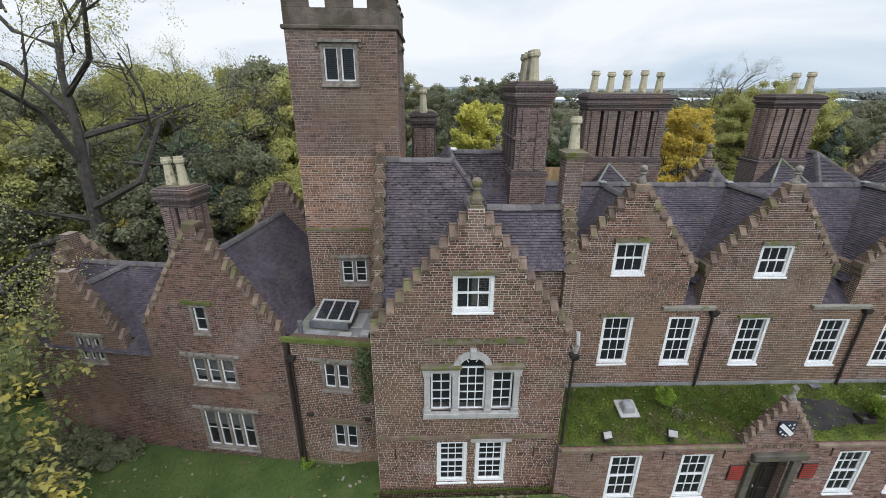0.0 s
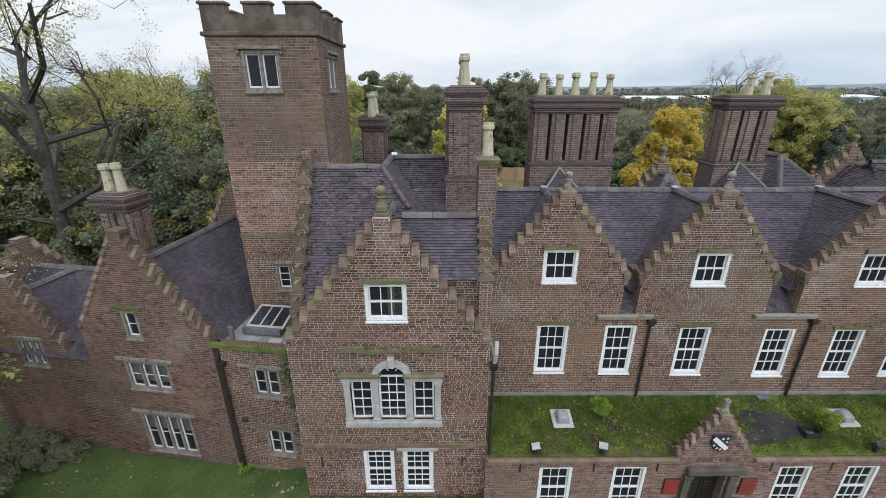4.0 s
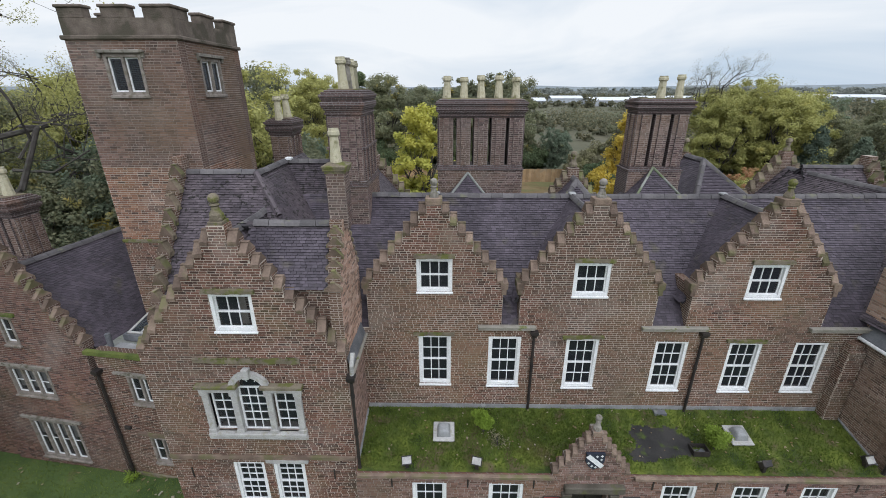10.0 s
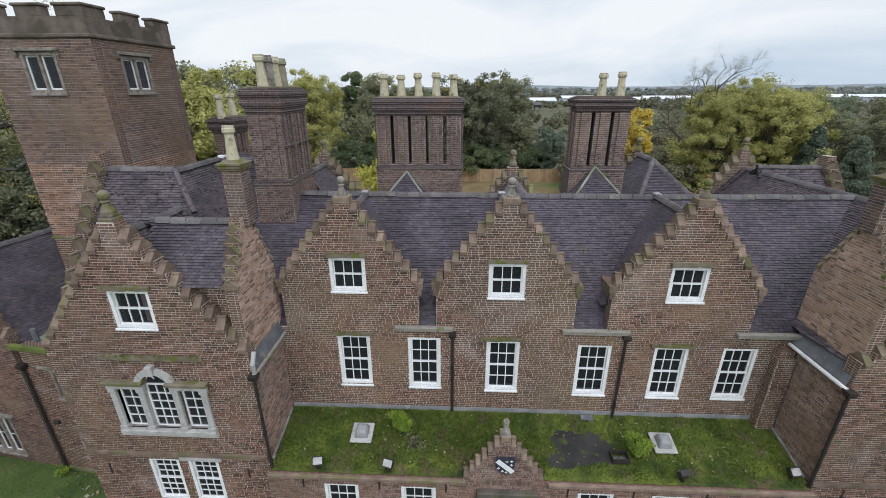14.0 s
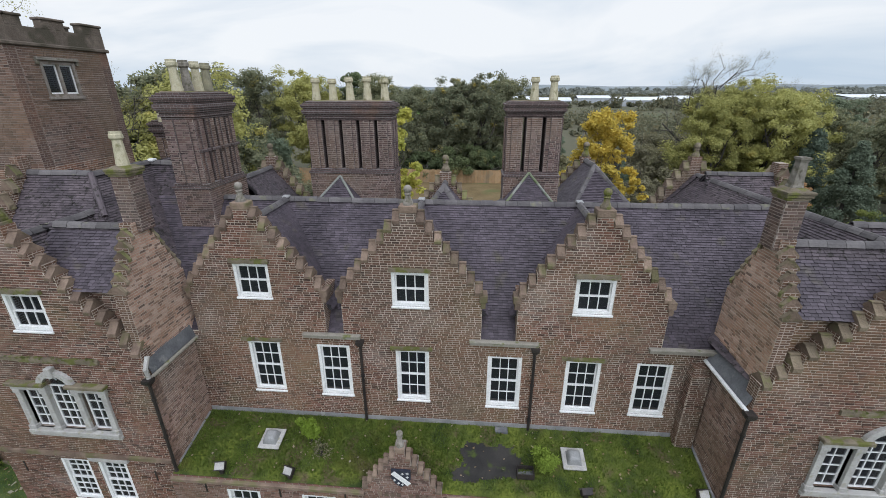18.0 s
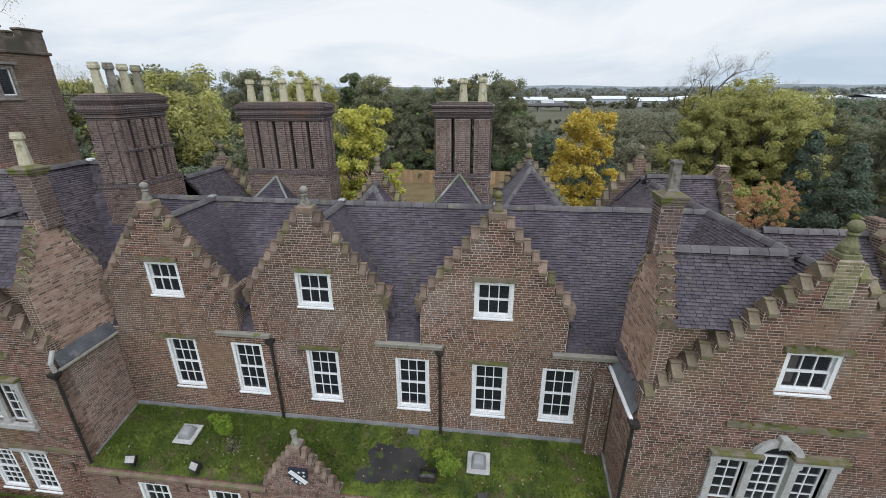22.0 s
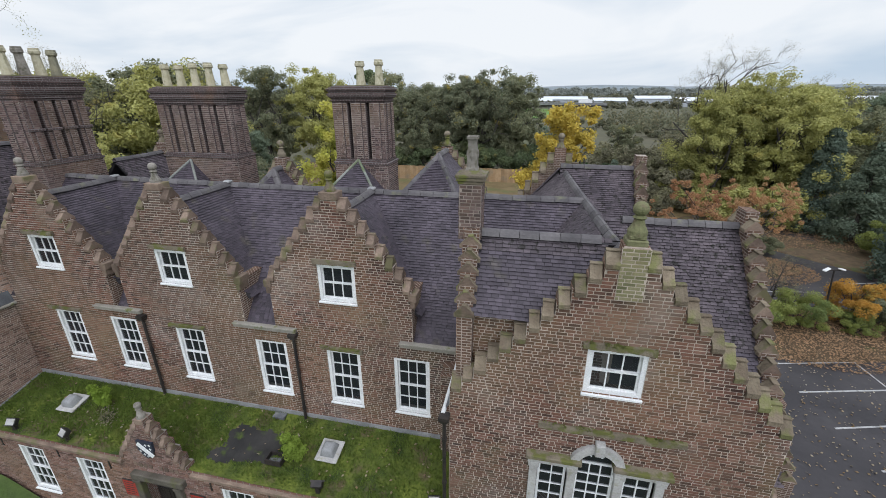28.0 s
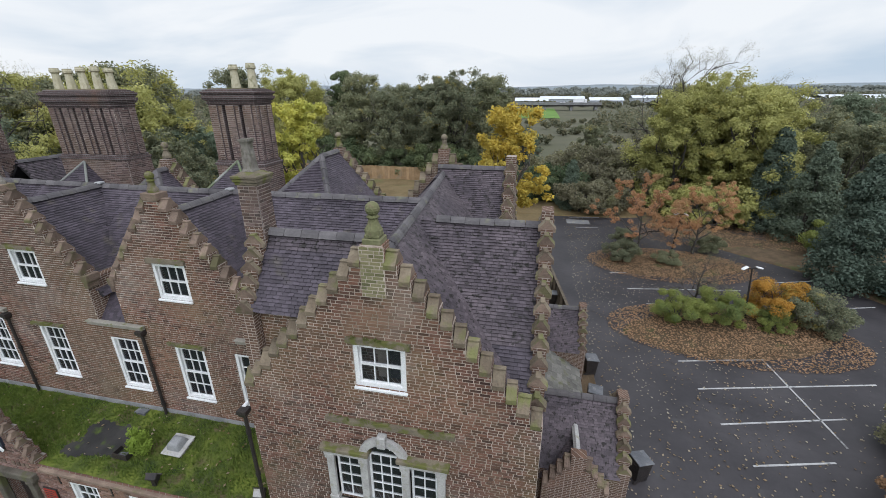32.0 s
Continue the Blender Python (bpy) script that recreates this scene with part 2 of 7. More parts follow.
UNIT_ALGAE = brick_units("brick_unit_algae", [(0.10, 0.11, 0.05), (0.17, 0.18, 0.085), (0.22, 0.215, 0.11), (0.27, 0.26, 0.15)], grime=0.2, moss=0.6, patch=(0.24, 0.26, 0.13))
TOWER_STONE = blotchy("brown_tower_stone", (0.115, 0.092, 0.074), (0.185, 0.150, 0.122), 2.6, 0.92, (0.075, 0.065, 0.048), (0.5, 0.62), 1.4, 0.6)
STONE = blotchy("weathered_stone", (0.19, 0.175, 0.15), (0.29, 0.265, 0.23), 1.6, 0.9, (0.10, 0.092, 0.065), (0.5, 0.66))
MOSSY = blotchy("mossy_stone", (0.15, 0.125, 0.09), (0.23, 0.195, 0.14), 3.0, 0.95, (0.115, 0.12, 0.035), (0.47, 0.6), 3.5, 0.6)
STEP = blotchy("crow_step_brick", (0.135, 0.095, 0.073), (0.225, 0.165, 0.125), 2.2, 0.95, (0.117, 0.106, 0.055), (0.53, 0.66), 1.7, 0.6, per_object=0.3)
STEP_MOSS = blotchy("crow_step_mossy", (0.145, 0.112, 0.078), (0.225, 0.185, 0.130), 2.2, 0.95, (0.139, 0.139, 0.057), (0.50, 0.63), 1.9, 0.6, per_object=0.25)
LICHEN = blotchy("lichen_stone", (0.139, 0.143, 0.066), (0.205, 0.197, 0.111), 2.0, 0.95, (0.131, 0.098, 0.066), (0.55, 0.7), 4.0, 0.5)
POT = blotchy("chimney_pot_clay", (0.44, 0.40, 0.27), (0.55, 0.51, 0.38), 4.0, 0.85, (0.20, 0.19, 0.10), (0.55, 0.7), 4.0)
POT_DARK = blotchy("chimney_pot_sooty", (0.30, 0.28, 0.19), (0.12, 0.12, 0.10), 1.5, 0.85)
WHITE = blotchy("white_paint", (0.74, 0.75, 0.75), (0.82, 0.82, 0.81), 3.0, 0.5, (0.45, 0.43, 0.38), (0.66, 0.78), 9.0, 0.1)
WINDOW_STONE = blotchy("brown_window_stone", (0.20, 0.172, 0.150), (0.29, 0.255, 0.225), 2.5, 0.88, (0.14, 0.12, 0.09), (0.5, 0.66))
PALE_STONE = blotchy("pale_window_stone", (0.36, 0.35, 0.335), (0.46, 0.45, 0.43), 2.5, 0.85, (0.27, 0.26, 0.20), (0.55, 0.72))
LEAD = blotchy("lead", (0.10, 0.105, 0.115), (0.17, 0.175, 0.185), 2.0, 0.6, (0.24, 0.24, 0.23), (0.6, 0.75), 3.0)
FLASHING = blotchy("weathered_flashing", (0.17, 0.18, 0.165), (0.26, 0.265, 0.24), 1.2, 0.75, (0.10, 0.13, 0.05), (0.52, 0.68), 1.6)
IRON = blotchy("black_iron", (0.018, 0.016, 0.016), (0.04, 0.032, 0.028), 3.0, 0.5)
GUTTER_GREY = blotchy("grey_gutter", (0.24, 0.22, 0.18), (0.32, 0.30, 0.26), 3.0, 0.7, (0.12, 0.13, 0.04), (0.58, 0.7), 3.0)
SLATE = blotchy("roof_slate", (0.058, 0.048, 0.059), (0.092, 0.076, 0.092), 0.7, 0.62, (0.095, 0.084, 0.064), (0.6, 0.78), 1.6, 0.35, island=0.28)
SLATE_DARK = blotchy("roof_slate_old", (0.066, 0.054, 0.063), (0.109, 0.088, 0.097), 0.8, 0.68, (0.027, 0.024, 0.022), (0.57, 0.63), 7.0, 0.4, island=0.28)
SLATE_PART = blotchy("roof_slate_single", (0.058, 0.048, 0.059), (0.092, 0.076, 0.092), 0.7, 0.62, (0.095, 0.084, 0.064), (0.6, 0.78), 1.6, 0.35, per_object=0.28)
LEAD_PALE = blotchy("pale_lead", (0.20, 0.205, 0.21), (0.30, 0.30, 0.30), 2.0, 0.6, (0.42, 0.42, 0.41), (0.6, 0.75), 2.5)
RIDGE = blotchy("ridge_tile", (0.085, 0.078, 0.082), (0.13, 0.12, 0.12), 1.5, 0.75, (0.16, 0.16, 0.10), (0.6, 0.75), 2.0, 0.3, per_object=0.2)
BATTEN = blotchy("roof_boarding", (0.04, 0.037, 0.04), (0.05, 0.046, 0.05), 2.0, 0.9)
# near-black: indoor shade put into the rooms' colour; also used for sign lettering
DARK = blotchy("room_shade_lettering", (0.05, 0.047, 0.044), (0.075, 0.07, 0.065), 1.0, 0.95)
BLIND = blotchy("pale_blind", (0.42, 0.41, 0.38), (0.5, 0.49, 0.46), 2.0, 0.8)
GLASS, _n, _l, _b = material("window_glass", 0.05)
_b.inputs["Base Color"].default_value = (0.03, 0.034, 0.04, 1)
_b.inputs["Specular IOR Level"].default_value = 0.5
_b.inputs["Transmission Weight"].default_value = 0.0
_b.inputs["Alpha"].default_value = 0.55


# ---- mesh helpers ----
def part(name, bm, mat, parent, label=""):
    """One mesh object from a bmesh, or from (verts, faces), under its thing."""
    me = bpy.data.meshes.new(name)
    if isinstance(bm, tuple):
        me.from_pydata(*([bm[0], [], bm[1]]))
    else:
        bmesh.ops.recalc_face_normals(bm, faces=bm.faces)
        bm.to_mesh(me)
        bm.free()
    me.materials.append(mat)
    ob = new(name, me)
    ob.parent = parent
    return tagged(ob, label)


def share(name, me, m, parent):
    """A further object on an existing mesh."""
    ob = new(name, me)
    ob.parent = parent
    ob.matrix_basis = m
    return ob


def empty(name, x, y, z, label, category, group="", kind=""):
    ob = new(name)
    ob.location = (x, y, z)
    return tagged(ob, label, category, group, kind)


def box(bm, x0, x1, y0, y1, z0, z1, bevel=0.0):
    vs = [bm.verts.new((x, y, z)) for x in (x0, x1) for y in (y0, y1) for z in (z0, z1)]
    fs = [bm.faces.new([vs[i] for i in f]) for f in ((0, 1, 3, 2), (4, 6, 7, 5), (0, 4, 5, 1), (2, 3, 7, 6), (0, 2, 6, 4), (1, 5, 7, 3))]
    if bevel:
        edges = list({e for f in fs for e in f.edges})
        bmesh.ops.bevel(bm, geom=edges, offset=bevel, segments=1, affect="EDGES")
    return bm


def boxes(*rows, bevel=0.0):
    bm = bmesh.new()
    for r in rows:
        box(bm, *r, bevel=bevel)
    return bm


def lathe(bm, profile, sides=12, x=0.0, y=0.0, z=0.0, square=False):
    """A turned shape from (radius, height) rows; square: four-sided, its sides along x and y."""
    k = 4 if square else sides
    rings = []
    for r, h in profile:
        off = math.pi / 4 if square else math.pi / k
        rr = r * math.sqrt(2) if square else r
        rings.append([bm.verts.new((x + rr * math.cos(off + 2 * math.pi * i / k), y + rr * math.sin(off + 2 * math.pi * i / k), z + h)) for i in range(k)])
    for a, b in zip(rings, rings[1:]):
        for i in range(k):
            bm.faces.new((a[i], a[(i + 1) % k], b[(i + 1) % k], b[i]))
    bm.faces.new(rings[0][::-1])
    bm.faces.new(rings[-1])
    return bm


def pipe(bm, pts, r, sides=8):
    """A round pipe along points."""
    pts = [Vector(p) for p in pts]
    rings = []
    for i, p in enumerate(pts):
        d = (pts[min(i + 1, len(pts) - 1)] - pts[max(i - 1, 0)]).normalized()
        a = d.orthogonal().normalized()
        c = d.cross(a)
        rr = r if not isinstance(r, (list, tuple)) else r[i]
        rings.append([bm.verts.new(p + rr * (math.cos(t) * a + math.sin(t) * c)) for t in [2 * math.pi * j / sides for j in range(sides)]])
    for p, q in zip(rings, rings[1:]):
        # match the start of each ring to the nearest vertex of the last
        k = min(range(sides), key=lambda j: (q[j].co - p[0].co).length)
        for i in range(sides):
            bm.faces.new((p[i], p[(i + 1) % sides], q[(i + 1 + k) % sides], q[(i + k) % sides]))
        q[:] = q[k:] + q[:k]
    bm.faces.new(rings[0][::-1])
    bm.faces.new(rings[-1])
    return bm


def cell_wall(us, vs, solid, d0, d1, axis="x"):
    """A wall of rectangular cells with real openings. us, vs: cut lines along and up; solid(u, v): whether a cell is wall; d0, d1: its two faces.
    axis: the direction in which it runs."""
    us, vs = sorted(set(round(u, 4) for u in us)), sorted(set(round(v, 4) for v in vs))
    cell = {(i, j): solid((us[i] + us[i + 1]) / 2, (vs[j] + vs[j + 1]) / 2) for i in range(len(us) - 1) for j in range(len(vs) - 1)}
    at, verts, faces = {}, [], []

    def v(u, d, z):
        p = (u, d, z) if axis == "x" else (d, u, z)
        if p not in at:
            at[p] = len(verts)
            verts.append(p)
        return at[p]

    for (i, j), full in cell.items():
        if not full:
            continue
        a, b, c, e = us[i], us[i + 1], vs[j], vs[j + 1]
        faces.append((v(a, d0, c), v(b, d0, c), v(b, d0, e), v(a, d0, e)))
        faces.append((v(b, d1, c), v(a, d1, c), v(a, d1, e), v(b, d1, e)))
        for di, dj, f in ((-1, 0, ((a, d0, c), (a, d0, e), (a, d1, e), (a, d1, c))), (1, 0, ((b, d0, c), (b, d1, c), (b, d1, e), (b, d0, e))),
                          (0, -1, ((a, d0, c), (a, d1, c), (b, d1, c), (b, d0, c))), (0, 1, ((a, d0, e), (b, d0, e), (b, d1, e), (a, d1, e)))):
            if not cell.get((i + di, j + dj), False):
                faces.append(tuple(v(*p) for p in f))
    bm = bmesh.new()
    bv = [bm.verts.new(p) for p in verts]
    for f in faces:
        bm.faces.new([bv[k] for k in f])
    return bm


def brick_skin(us, vs, solid, d, out, axis, mat, wall, single=None, seed=1):
    """Bricks laid in courses over a wall's face, each with its own edges, standing a little proud of the joints.
    d: the wall's face; out: -1 or 1, its outward side; single: a rectangle whose bricks are objects of their own."""
    rnd = random.Random(seed)
    mortar_face(wall, axis, d, MORTAR_DARK if mat in (UNIT_TOWER, UNIT_RED, UNIT_DARK, UNIT_LEFT) else MORTAR)
    us = sorted(set(round(u, 4) for u in us))
    course, joint, proud = 0.081, 0.018, 0.013
    verts, faces, lone = [], [], 0
    k, z = 0, min(vs)
    while z + course * 0.6 < max(vs):
        zm = z + course / 2
        runs = []
        for a, b in zip(us, us[1:]):
            if solid((a + b) / 2, zm):
                if runs and abs(runs[-1][1] - a) < 1e-6:
                    runs[-1][1] = b
                else:
                    runs.append([a, b])
        for a, b in runs:
            u = a - rnd.uniform(0, 0.12)
            i = k
            while u < b - 0.02:
                w = (0.245 if i % 2 else 0.123) * rnd.uniform(0.94, 1.06)
                if rnd.random() < 0.2:
                    w = 0.245
                i += 1
                p, q = max(u, a) + joint / 2, min(u + w, b) - joint / 2
                u += w
                if q - p < 0.03:
                    continue
                pr = d + out * (proud + rnd.uniform(-0.004, 0.005))
                bk = d - out * 0.004
                z0, z1 = z + joint / 2 + rnd.uniform(-0.002, 0.003), z + course - joint / 2 + rnd.uniform(-0.003, 0.002)
                c = 0.004
                ring = [(p, bk, z0), (q, bk, z0), (q, bk, z1), (p, bk, z1), (p + c, pr, z0 + c), (q - c, pr, z0 + c), (q - c, pr, z1 - c), (p + c, pr, z1 - c)]
                if axis == "y":
                    ring = [(y, x, h) for x, y, h in ring]
                f = [(4, 5, 6, 7), (0, 1, 5, 4), (1, 2, 6, 5), (2, 3, 7, 6), (3, 0, 4, 7)]
                if single and lone < 300 and single[0] < (p + q) / 2 < single[1] and single[2] < zm < single[3]:
                    part("brick", (ring, f), mat, wall)
                    lone += 1
                else:
                    o = len(verts)
                    verts += ring
                    faces += [tuple(o + j for j in g) for g in f]
        z += course
        k += 1
    if verts:
        tagged(part("brickwork", (verts, faces), mat, wall), kind="stuff")


def mortar_face(wall, axis, d, mat=None):
    """Gives the face that carries the bricks its mortar; the ends, tops and backs keep the wall's own brick."""
    wall.data.materials.append(mat or MORTAR)
    k = 1 if axis == "x" else 0
    for p in wall.data.polygons:
        if all(abs(wall.data.vertices[i].co[k] - d) < 1e-4 for i in p.vertices):
            p.material_index = 1


def steps_of(centre, half, z0, z1, n, top=0.24):
    """The stepped outline of a gable: (half width, bottom, top) rows from the springing up."""
    run, rise = (half - top) / n, (z1 - z0) / n
    return [(half - run * i, z0 + rise * i, z0 + rise * (i + 1)) for i in range(n)] + [(top, z1, z1 + rise * 0.7)]


def in_holes(u, v, holes):
    return any(a < u < b and c < v < d for a, b, c, d in holes)


STEP_MESH = {}


def crow_step_mesh(w, h, thick):
    """A crow step: a steep saddleback slab on a brick course, under a thin worn top plate."""
    key = (round(w, 2), round(h, 2), round(thick, 2))
    if key not in STEP_MESH:
        bm = bmesh.new()
        rnd = random.Random(w * 31 + h * 17 + thick)
        t = thick / 2
        section = ((-t - 0.045, -0.90), (-t - 0.05, -0.58), (-0.04, 0.18), (0.04, 0.18), (t + 0.05, -0.58), (t + 0.045, -0.90))
        rows = []
        for x in (-0.44, -0.40, -0.14, 0.14, 0.40, 0.44):
            e = 0.94 if abs(x) > 0.43 else 1.0
            rows.append([bm.verts.new((w * x + rnd.uniform(-0.008, 0.008), y * e + rnd.uniform(-0.01, 0.01), h * z * (e if z > 0 else 1) + rnd.uniform(-0.012, 0.012))) for y, z in section])
        k = len(section)
        for p, q in zip(rows, rows[1:]):
            for i in range(k):
                bm.faces.new((p[i], p[(i + 1) % k], q[(i + 1) % k], q[i]))
        ends = [bm.faces.new(rows[0][::-1]), bm.faces.new(rows[-1])]
        box(bm, -w * 0.47, w * 0.47, -0.062, 0.062, h * 0.16, h * 0.16 + 0.04, 0.008)
        for f in ends:
            f.material_index = 1
        me = bpy.data.meshes.new("crow_step")
        bmesh.ops.recalc_face_normals(bm, faces=bm.faces)
        bm.to_mesh(me)
        bm.free()
        STEP_MESH[key] = me
    return STEP_MESH[key]


def lowered(rows):
    """The brickwork under the steps' slabs: each step but the top one set down."""
    drop = (rows[0][2] - rows[0][1]) * 0.55
    return [(hw, a - drop, b - drop) for hw, a, b in rows[:-1]] + [(rows[-1][0], rows[-1][1] - drop, rows[-1][2])]


def crow_steps(rows, centre, d, thick, mat, wall, axis="x"):
    """The capped steps of a gable, each an object under its wall."""
    rnd = random.Random(centre * 7 + d)
    for i, (hw, z0, z1) in enumerate(rows[:-1]):
        run = hw - rows[i + 1][0]
        for s in (-1, 1):
            me = crow_step_mesh(run * 1.04, z1 - z0, thick)
            if not me.materials:
                me.materials.append(mat)
                me.materials.append(STEP)
            u = centre + s * (hw - run / 2)
            m = pose(u, d, z1, 0, 0, rnd.uniform(-5, 5)) if axis == "x" else pose(d, u, z1, 0, 0, 90 + rnd.uniform(-5, 5))
            m = m @ Matrix.Diagonal((rnd.uniform(0.86, 1.05), rnd.uniform(0.96, 1.06), rnd.uniform(0.85, 1.12), 1))
            ob = share("crow_step", me, m, wall)
            ob.material_slots[0].link = "OBJECT"
            ob.material_slots[0].material = mat


def finial(x, y, z, r, mat, parent):
    bm = lathe(bmesh.new(), [(r * 1.25, 0), (r * 1.25, 0.10), (r * 0.8, 0.22), (r * 0.62, 0.32), (r * 0.9, 0.36), (r * 0.55, 0.42)], 10, x, y, z)
    bmesh.ops.create_uvsphere(bm, u_segments=14, v_segments=9, radius=r, matrix=pose(x, y, z + 0.40 + r * 0.85))
    return part("ball_finial", bm, mat, parent, "weathered stone ball finial")


def roof(parent, pts, mat=SLATE, row=0.092, wide=0.165, single=False, name="roof", seed=1):
    """A slated slope. pts: its corners, the first two along the eave. A boarded slab with overlapping slates of their own thickness."""
    P = [Vector(p) for p in pts]
    u = (P[1] - P[0]).normalized()
    nrm = Vector((0, 0, 0))
    for a, b in zip(P, P[1:] + P[:1]):
        nrm += a.cross(b)
    nrm.normalize()
    if nrm.z < 0:
        nrm = -nrm
    w = nrm.cross(u).normalized()
    if w.z < 0:
        w = -w
    flat = [((p - P[0]).dot(u), (p - P[0]).dot(w)) for p in P]
    bm = bmesh.new()
    hi = [bm.verts.new(p - nrm * 0.01) for p in P]
    lo = [bm.verts.new(p - nrm * 0.11) for p in P]
    bm.faces.new(hi), bm.faces.new(lo[::-1])
    for i in range(len(P)):
        j = (i + 1) % len(P)
        bm.faces.new((hi[i], lo[i], lo[j], hi[j]))
    slab = part(name, bm, BATTEN, parent)
    rnd = random.Random(seed)
    s0, s1, t1 = min(f[0] for f in flat), max(f[0] for f in flat), max(f[1] for f in flat)

    def inside(s, t):
        c = False
        for (xa, ya), (xb, yb) in zip(flat, flat[1:] + flat[:1]):
            if (ya > t) != (yb > t) and s < (xb - xa) * (t - ya) / (yb - ya) + xa:
                c = not c
        return c

    verts, faces, k, made = [], [], 0, []
    for j in range(int(t1 / row) + 1):
        t = j * row - 0.03
        s = s0 - wide * (0.5 if j % 2 else 0.0)
        while s < s1:
            wd = wide * rnd.uniform(0.9, 1.1)
            c = s + wd / 2
            if inside(c, t + row * 0.5):
                lift, sk = 0.030 + rnd.uniform(0, 0.014), rnd.uniform(-0.005, 0.005)
                a, b = s + 0.004, s + wd - 0.004
                tb, tt = t + rnd.uniform(-0.005, 0.005), t + row * 1.25
                q = [(a, tb + sk, lift), (b, tb - sk, lift + rnd.uniform(-0.004, 0.006)), (b, tt, 0.004), (a, tt, 0.004), (a, tb + sk, 0.0), (b, tb - sk, 0.0)]
                o = P[0]
                vs = [tuple(o + u * x + w * y + nrm * h) for x, y, h in q]
                f = [(0, 1, 2, 3), (4, 5, 1, 0), (4, 0, 3), (5, 2, 1)]
                if single and len(made) < 300:
                    made.append((vs, f))
                else:
                    k = len(verts)
                    verts += vs
                    faces += [tuple(k + i for i in g) for g in f]
            s += wd
    if verts:
        tagged(part("slating", (verts, faces), mat, slab), kind="stuff")
    for vs, f in made:
        part("slate", (vs, f), SLATE_PART, slab)
    return slab


TILE = {}


def ridge(parent, a, b, r=0.12, gap=0.45, label=""):
    """Half-round ridge tiles from a to b, each a piece of its own."""
    a, b = Vector(a), Vector(b)
    n = max(1, round((b - a).length / gap))
    ln = (b - a).length / n
    key = round(ln, 2)
    if key not in TILE:
        bm = bmesh.new()
        prof = [(-r * 1.15, -r * 0.75), (-r * 0.75, 0.0), (-r * 0.25, r * 0.5), (r * 0.25, r * 0.5), (r * 0.75, 0.0), (r * 1.15, -r * 0.75)]
        ends = [[bm.verts.new((x, y, z)) for x, z in prof] for y in (0.004, ln - 0.008)]
        under = [[bm.verts.new((x * 0.8, y, z - 0.03)) for x, z in prof] for y in (0.004, ln - 0.008)]
        for i in range(5):
            bm.faces.new((ends[0][i], ends[0][i + 1], ends[1][i + 1], ends[1][i]))
            for e, q in zip(ends, under):
                bm.faces.new((e[i], e[i + 1], q[i + 1], q[i]))
        me = bpy.data.meshes.new("ridge_tile")
        bmesh.ops.recalc_face_normals(bm, faces=bm.faces)
        bm.to_mesh(me)
        bm.free()
        me.materials.append(RIDGE)
        TILE[key] = me
    d = (b - a).normalized()
    rot = d.to_track_quat("Y", "Z").to_matrix().to_4x4()
    rnd = random.Random(a.x + b.y)
    for i in range(n):
        sag = -0.05 * math.sin(math.pi * (i + 0.5) / n) * min(1, (b - a).length / 12)
        share("ridge_tile", TILE[key], Matrix.Translation(a + d * ln * i + Vector((0, 0, sag + rnd.uniform(-0.006, 0.006)))) @ rot @ pose(0, 0, 0, rnd.uniform(-1, 1), rnd.uniform(-2, 2), 0), parent)


# ---- windows ----
def lattice(x0, x1, z0, z1, d0, d1, rim, cols, rows, bar):
    """A frame with glazing bars, in one piece; returns it and the panes' rectangles."""
    pw, ph = (x1 - x0 - 2 * rim) / cols, (z1 - z0 - 2 * rim) / rows
    panes = [(x0 + rim + pw * i + bar / 2 * (i > 0), x0 + rim + pw * (i + 1) - bar / 2 * (i < cols - 1), z0 + rim + ph * j + bar / 2 * (j > 0), z0 + rim + ph * (j + 1) - bar / 2 * (j < rows - 1)) for i in range(cols) for j in range(rows)]
    us = [x0, x1] + [v for p in panes for v in p[:2]]
    vs = [z0, z1] + [v for p in panes for v in p[2:]]
    return cell_wall(us, vs, lambda u, v: not in_holes(u, v, panes), d0, d1), panes


def glaze(panes, y, parent, seed=0):
    rnd = random.Random(seed)
    for a, b, c, d in panes:
        t = rnd.uniform(-0.004, 0.004)
        part("pane", ([(a, y + t, c), (b, y, c), (b, y - t, d), (a, y, d)], [(0, 1, 2, 3)]), GLASS, parent)


def sash_window(w, h, cols, rows, parent, upper=0.5, sill=True, reveal=0.12, name="window", mat=WHITE, blind=0.0, label="white-painted timber sash window"):
    """A sliding sash in a deep white box frame, its middle at the sill's height, facing -y. rows: panes high in each sash."""
    f = 0.105
    win = part(name, lattice(-w / 2, w / 2, 0, h, 0.0, reveal, f, 1, 1, 0)[0], mat, parent, label)
    if sill:
        part("sill", boxes((-w / 2 - 0.03, w / 2 + 0.03, -0.08, 0.05, -0.07, 0.0), bevel=0.012), mat, win)
    x0, x1, zb, zt = -w / 2 + f, w / 2 - f, f, h - f
    zm = zb + (zt - zb) * upper
    for nm, z0, z1, y, nr in (("lower_sash", zb, zm + 0.02, 0.045, rows[0]), ("upper_sash", zm - 0.02, zt, 0.087, rows[1])):
        bm, panes = lattice(x0, x1, z0, z1, y, y + 0.04, 0.045, cols, nr, 0.03)
        part(nm, bm, mat, win)
        glaze(panes, y + 0.02, win, int(h * 10))
    if blind:
        part("blind", boxes((x0, x1, 0.20, 0.21, zt - (zt - zb) * blind, zt)), BLIND, win)
    return win


LEDGES = []


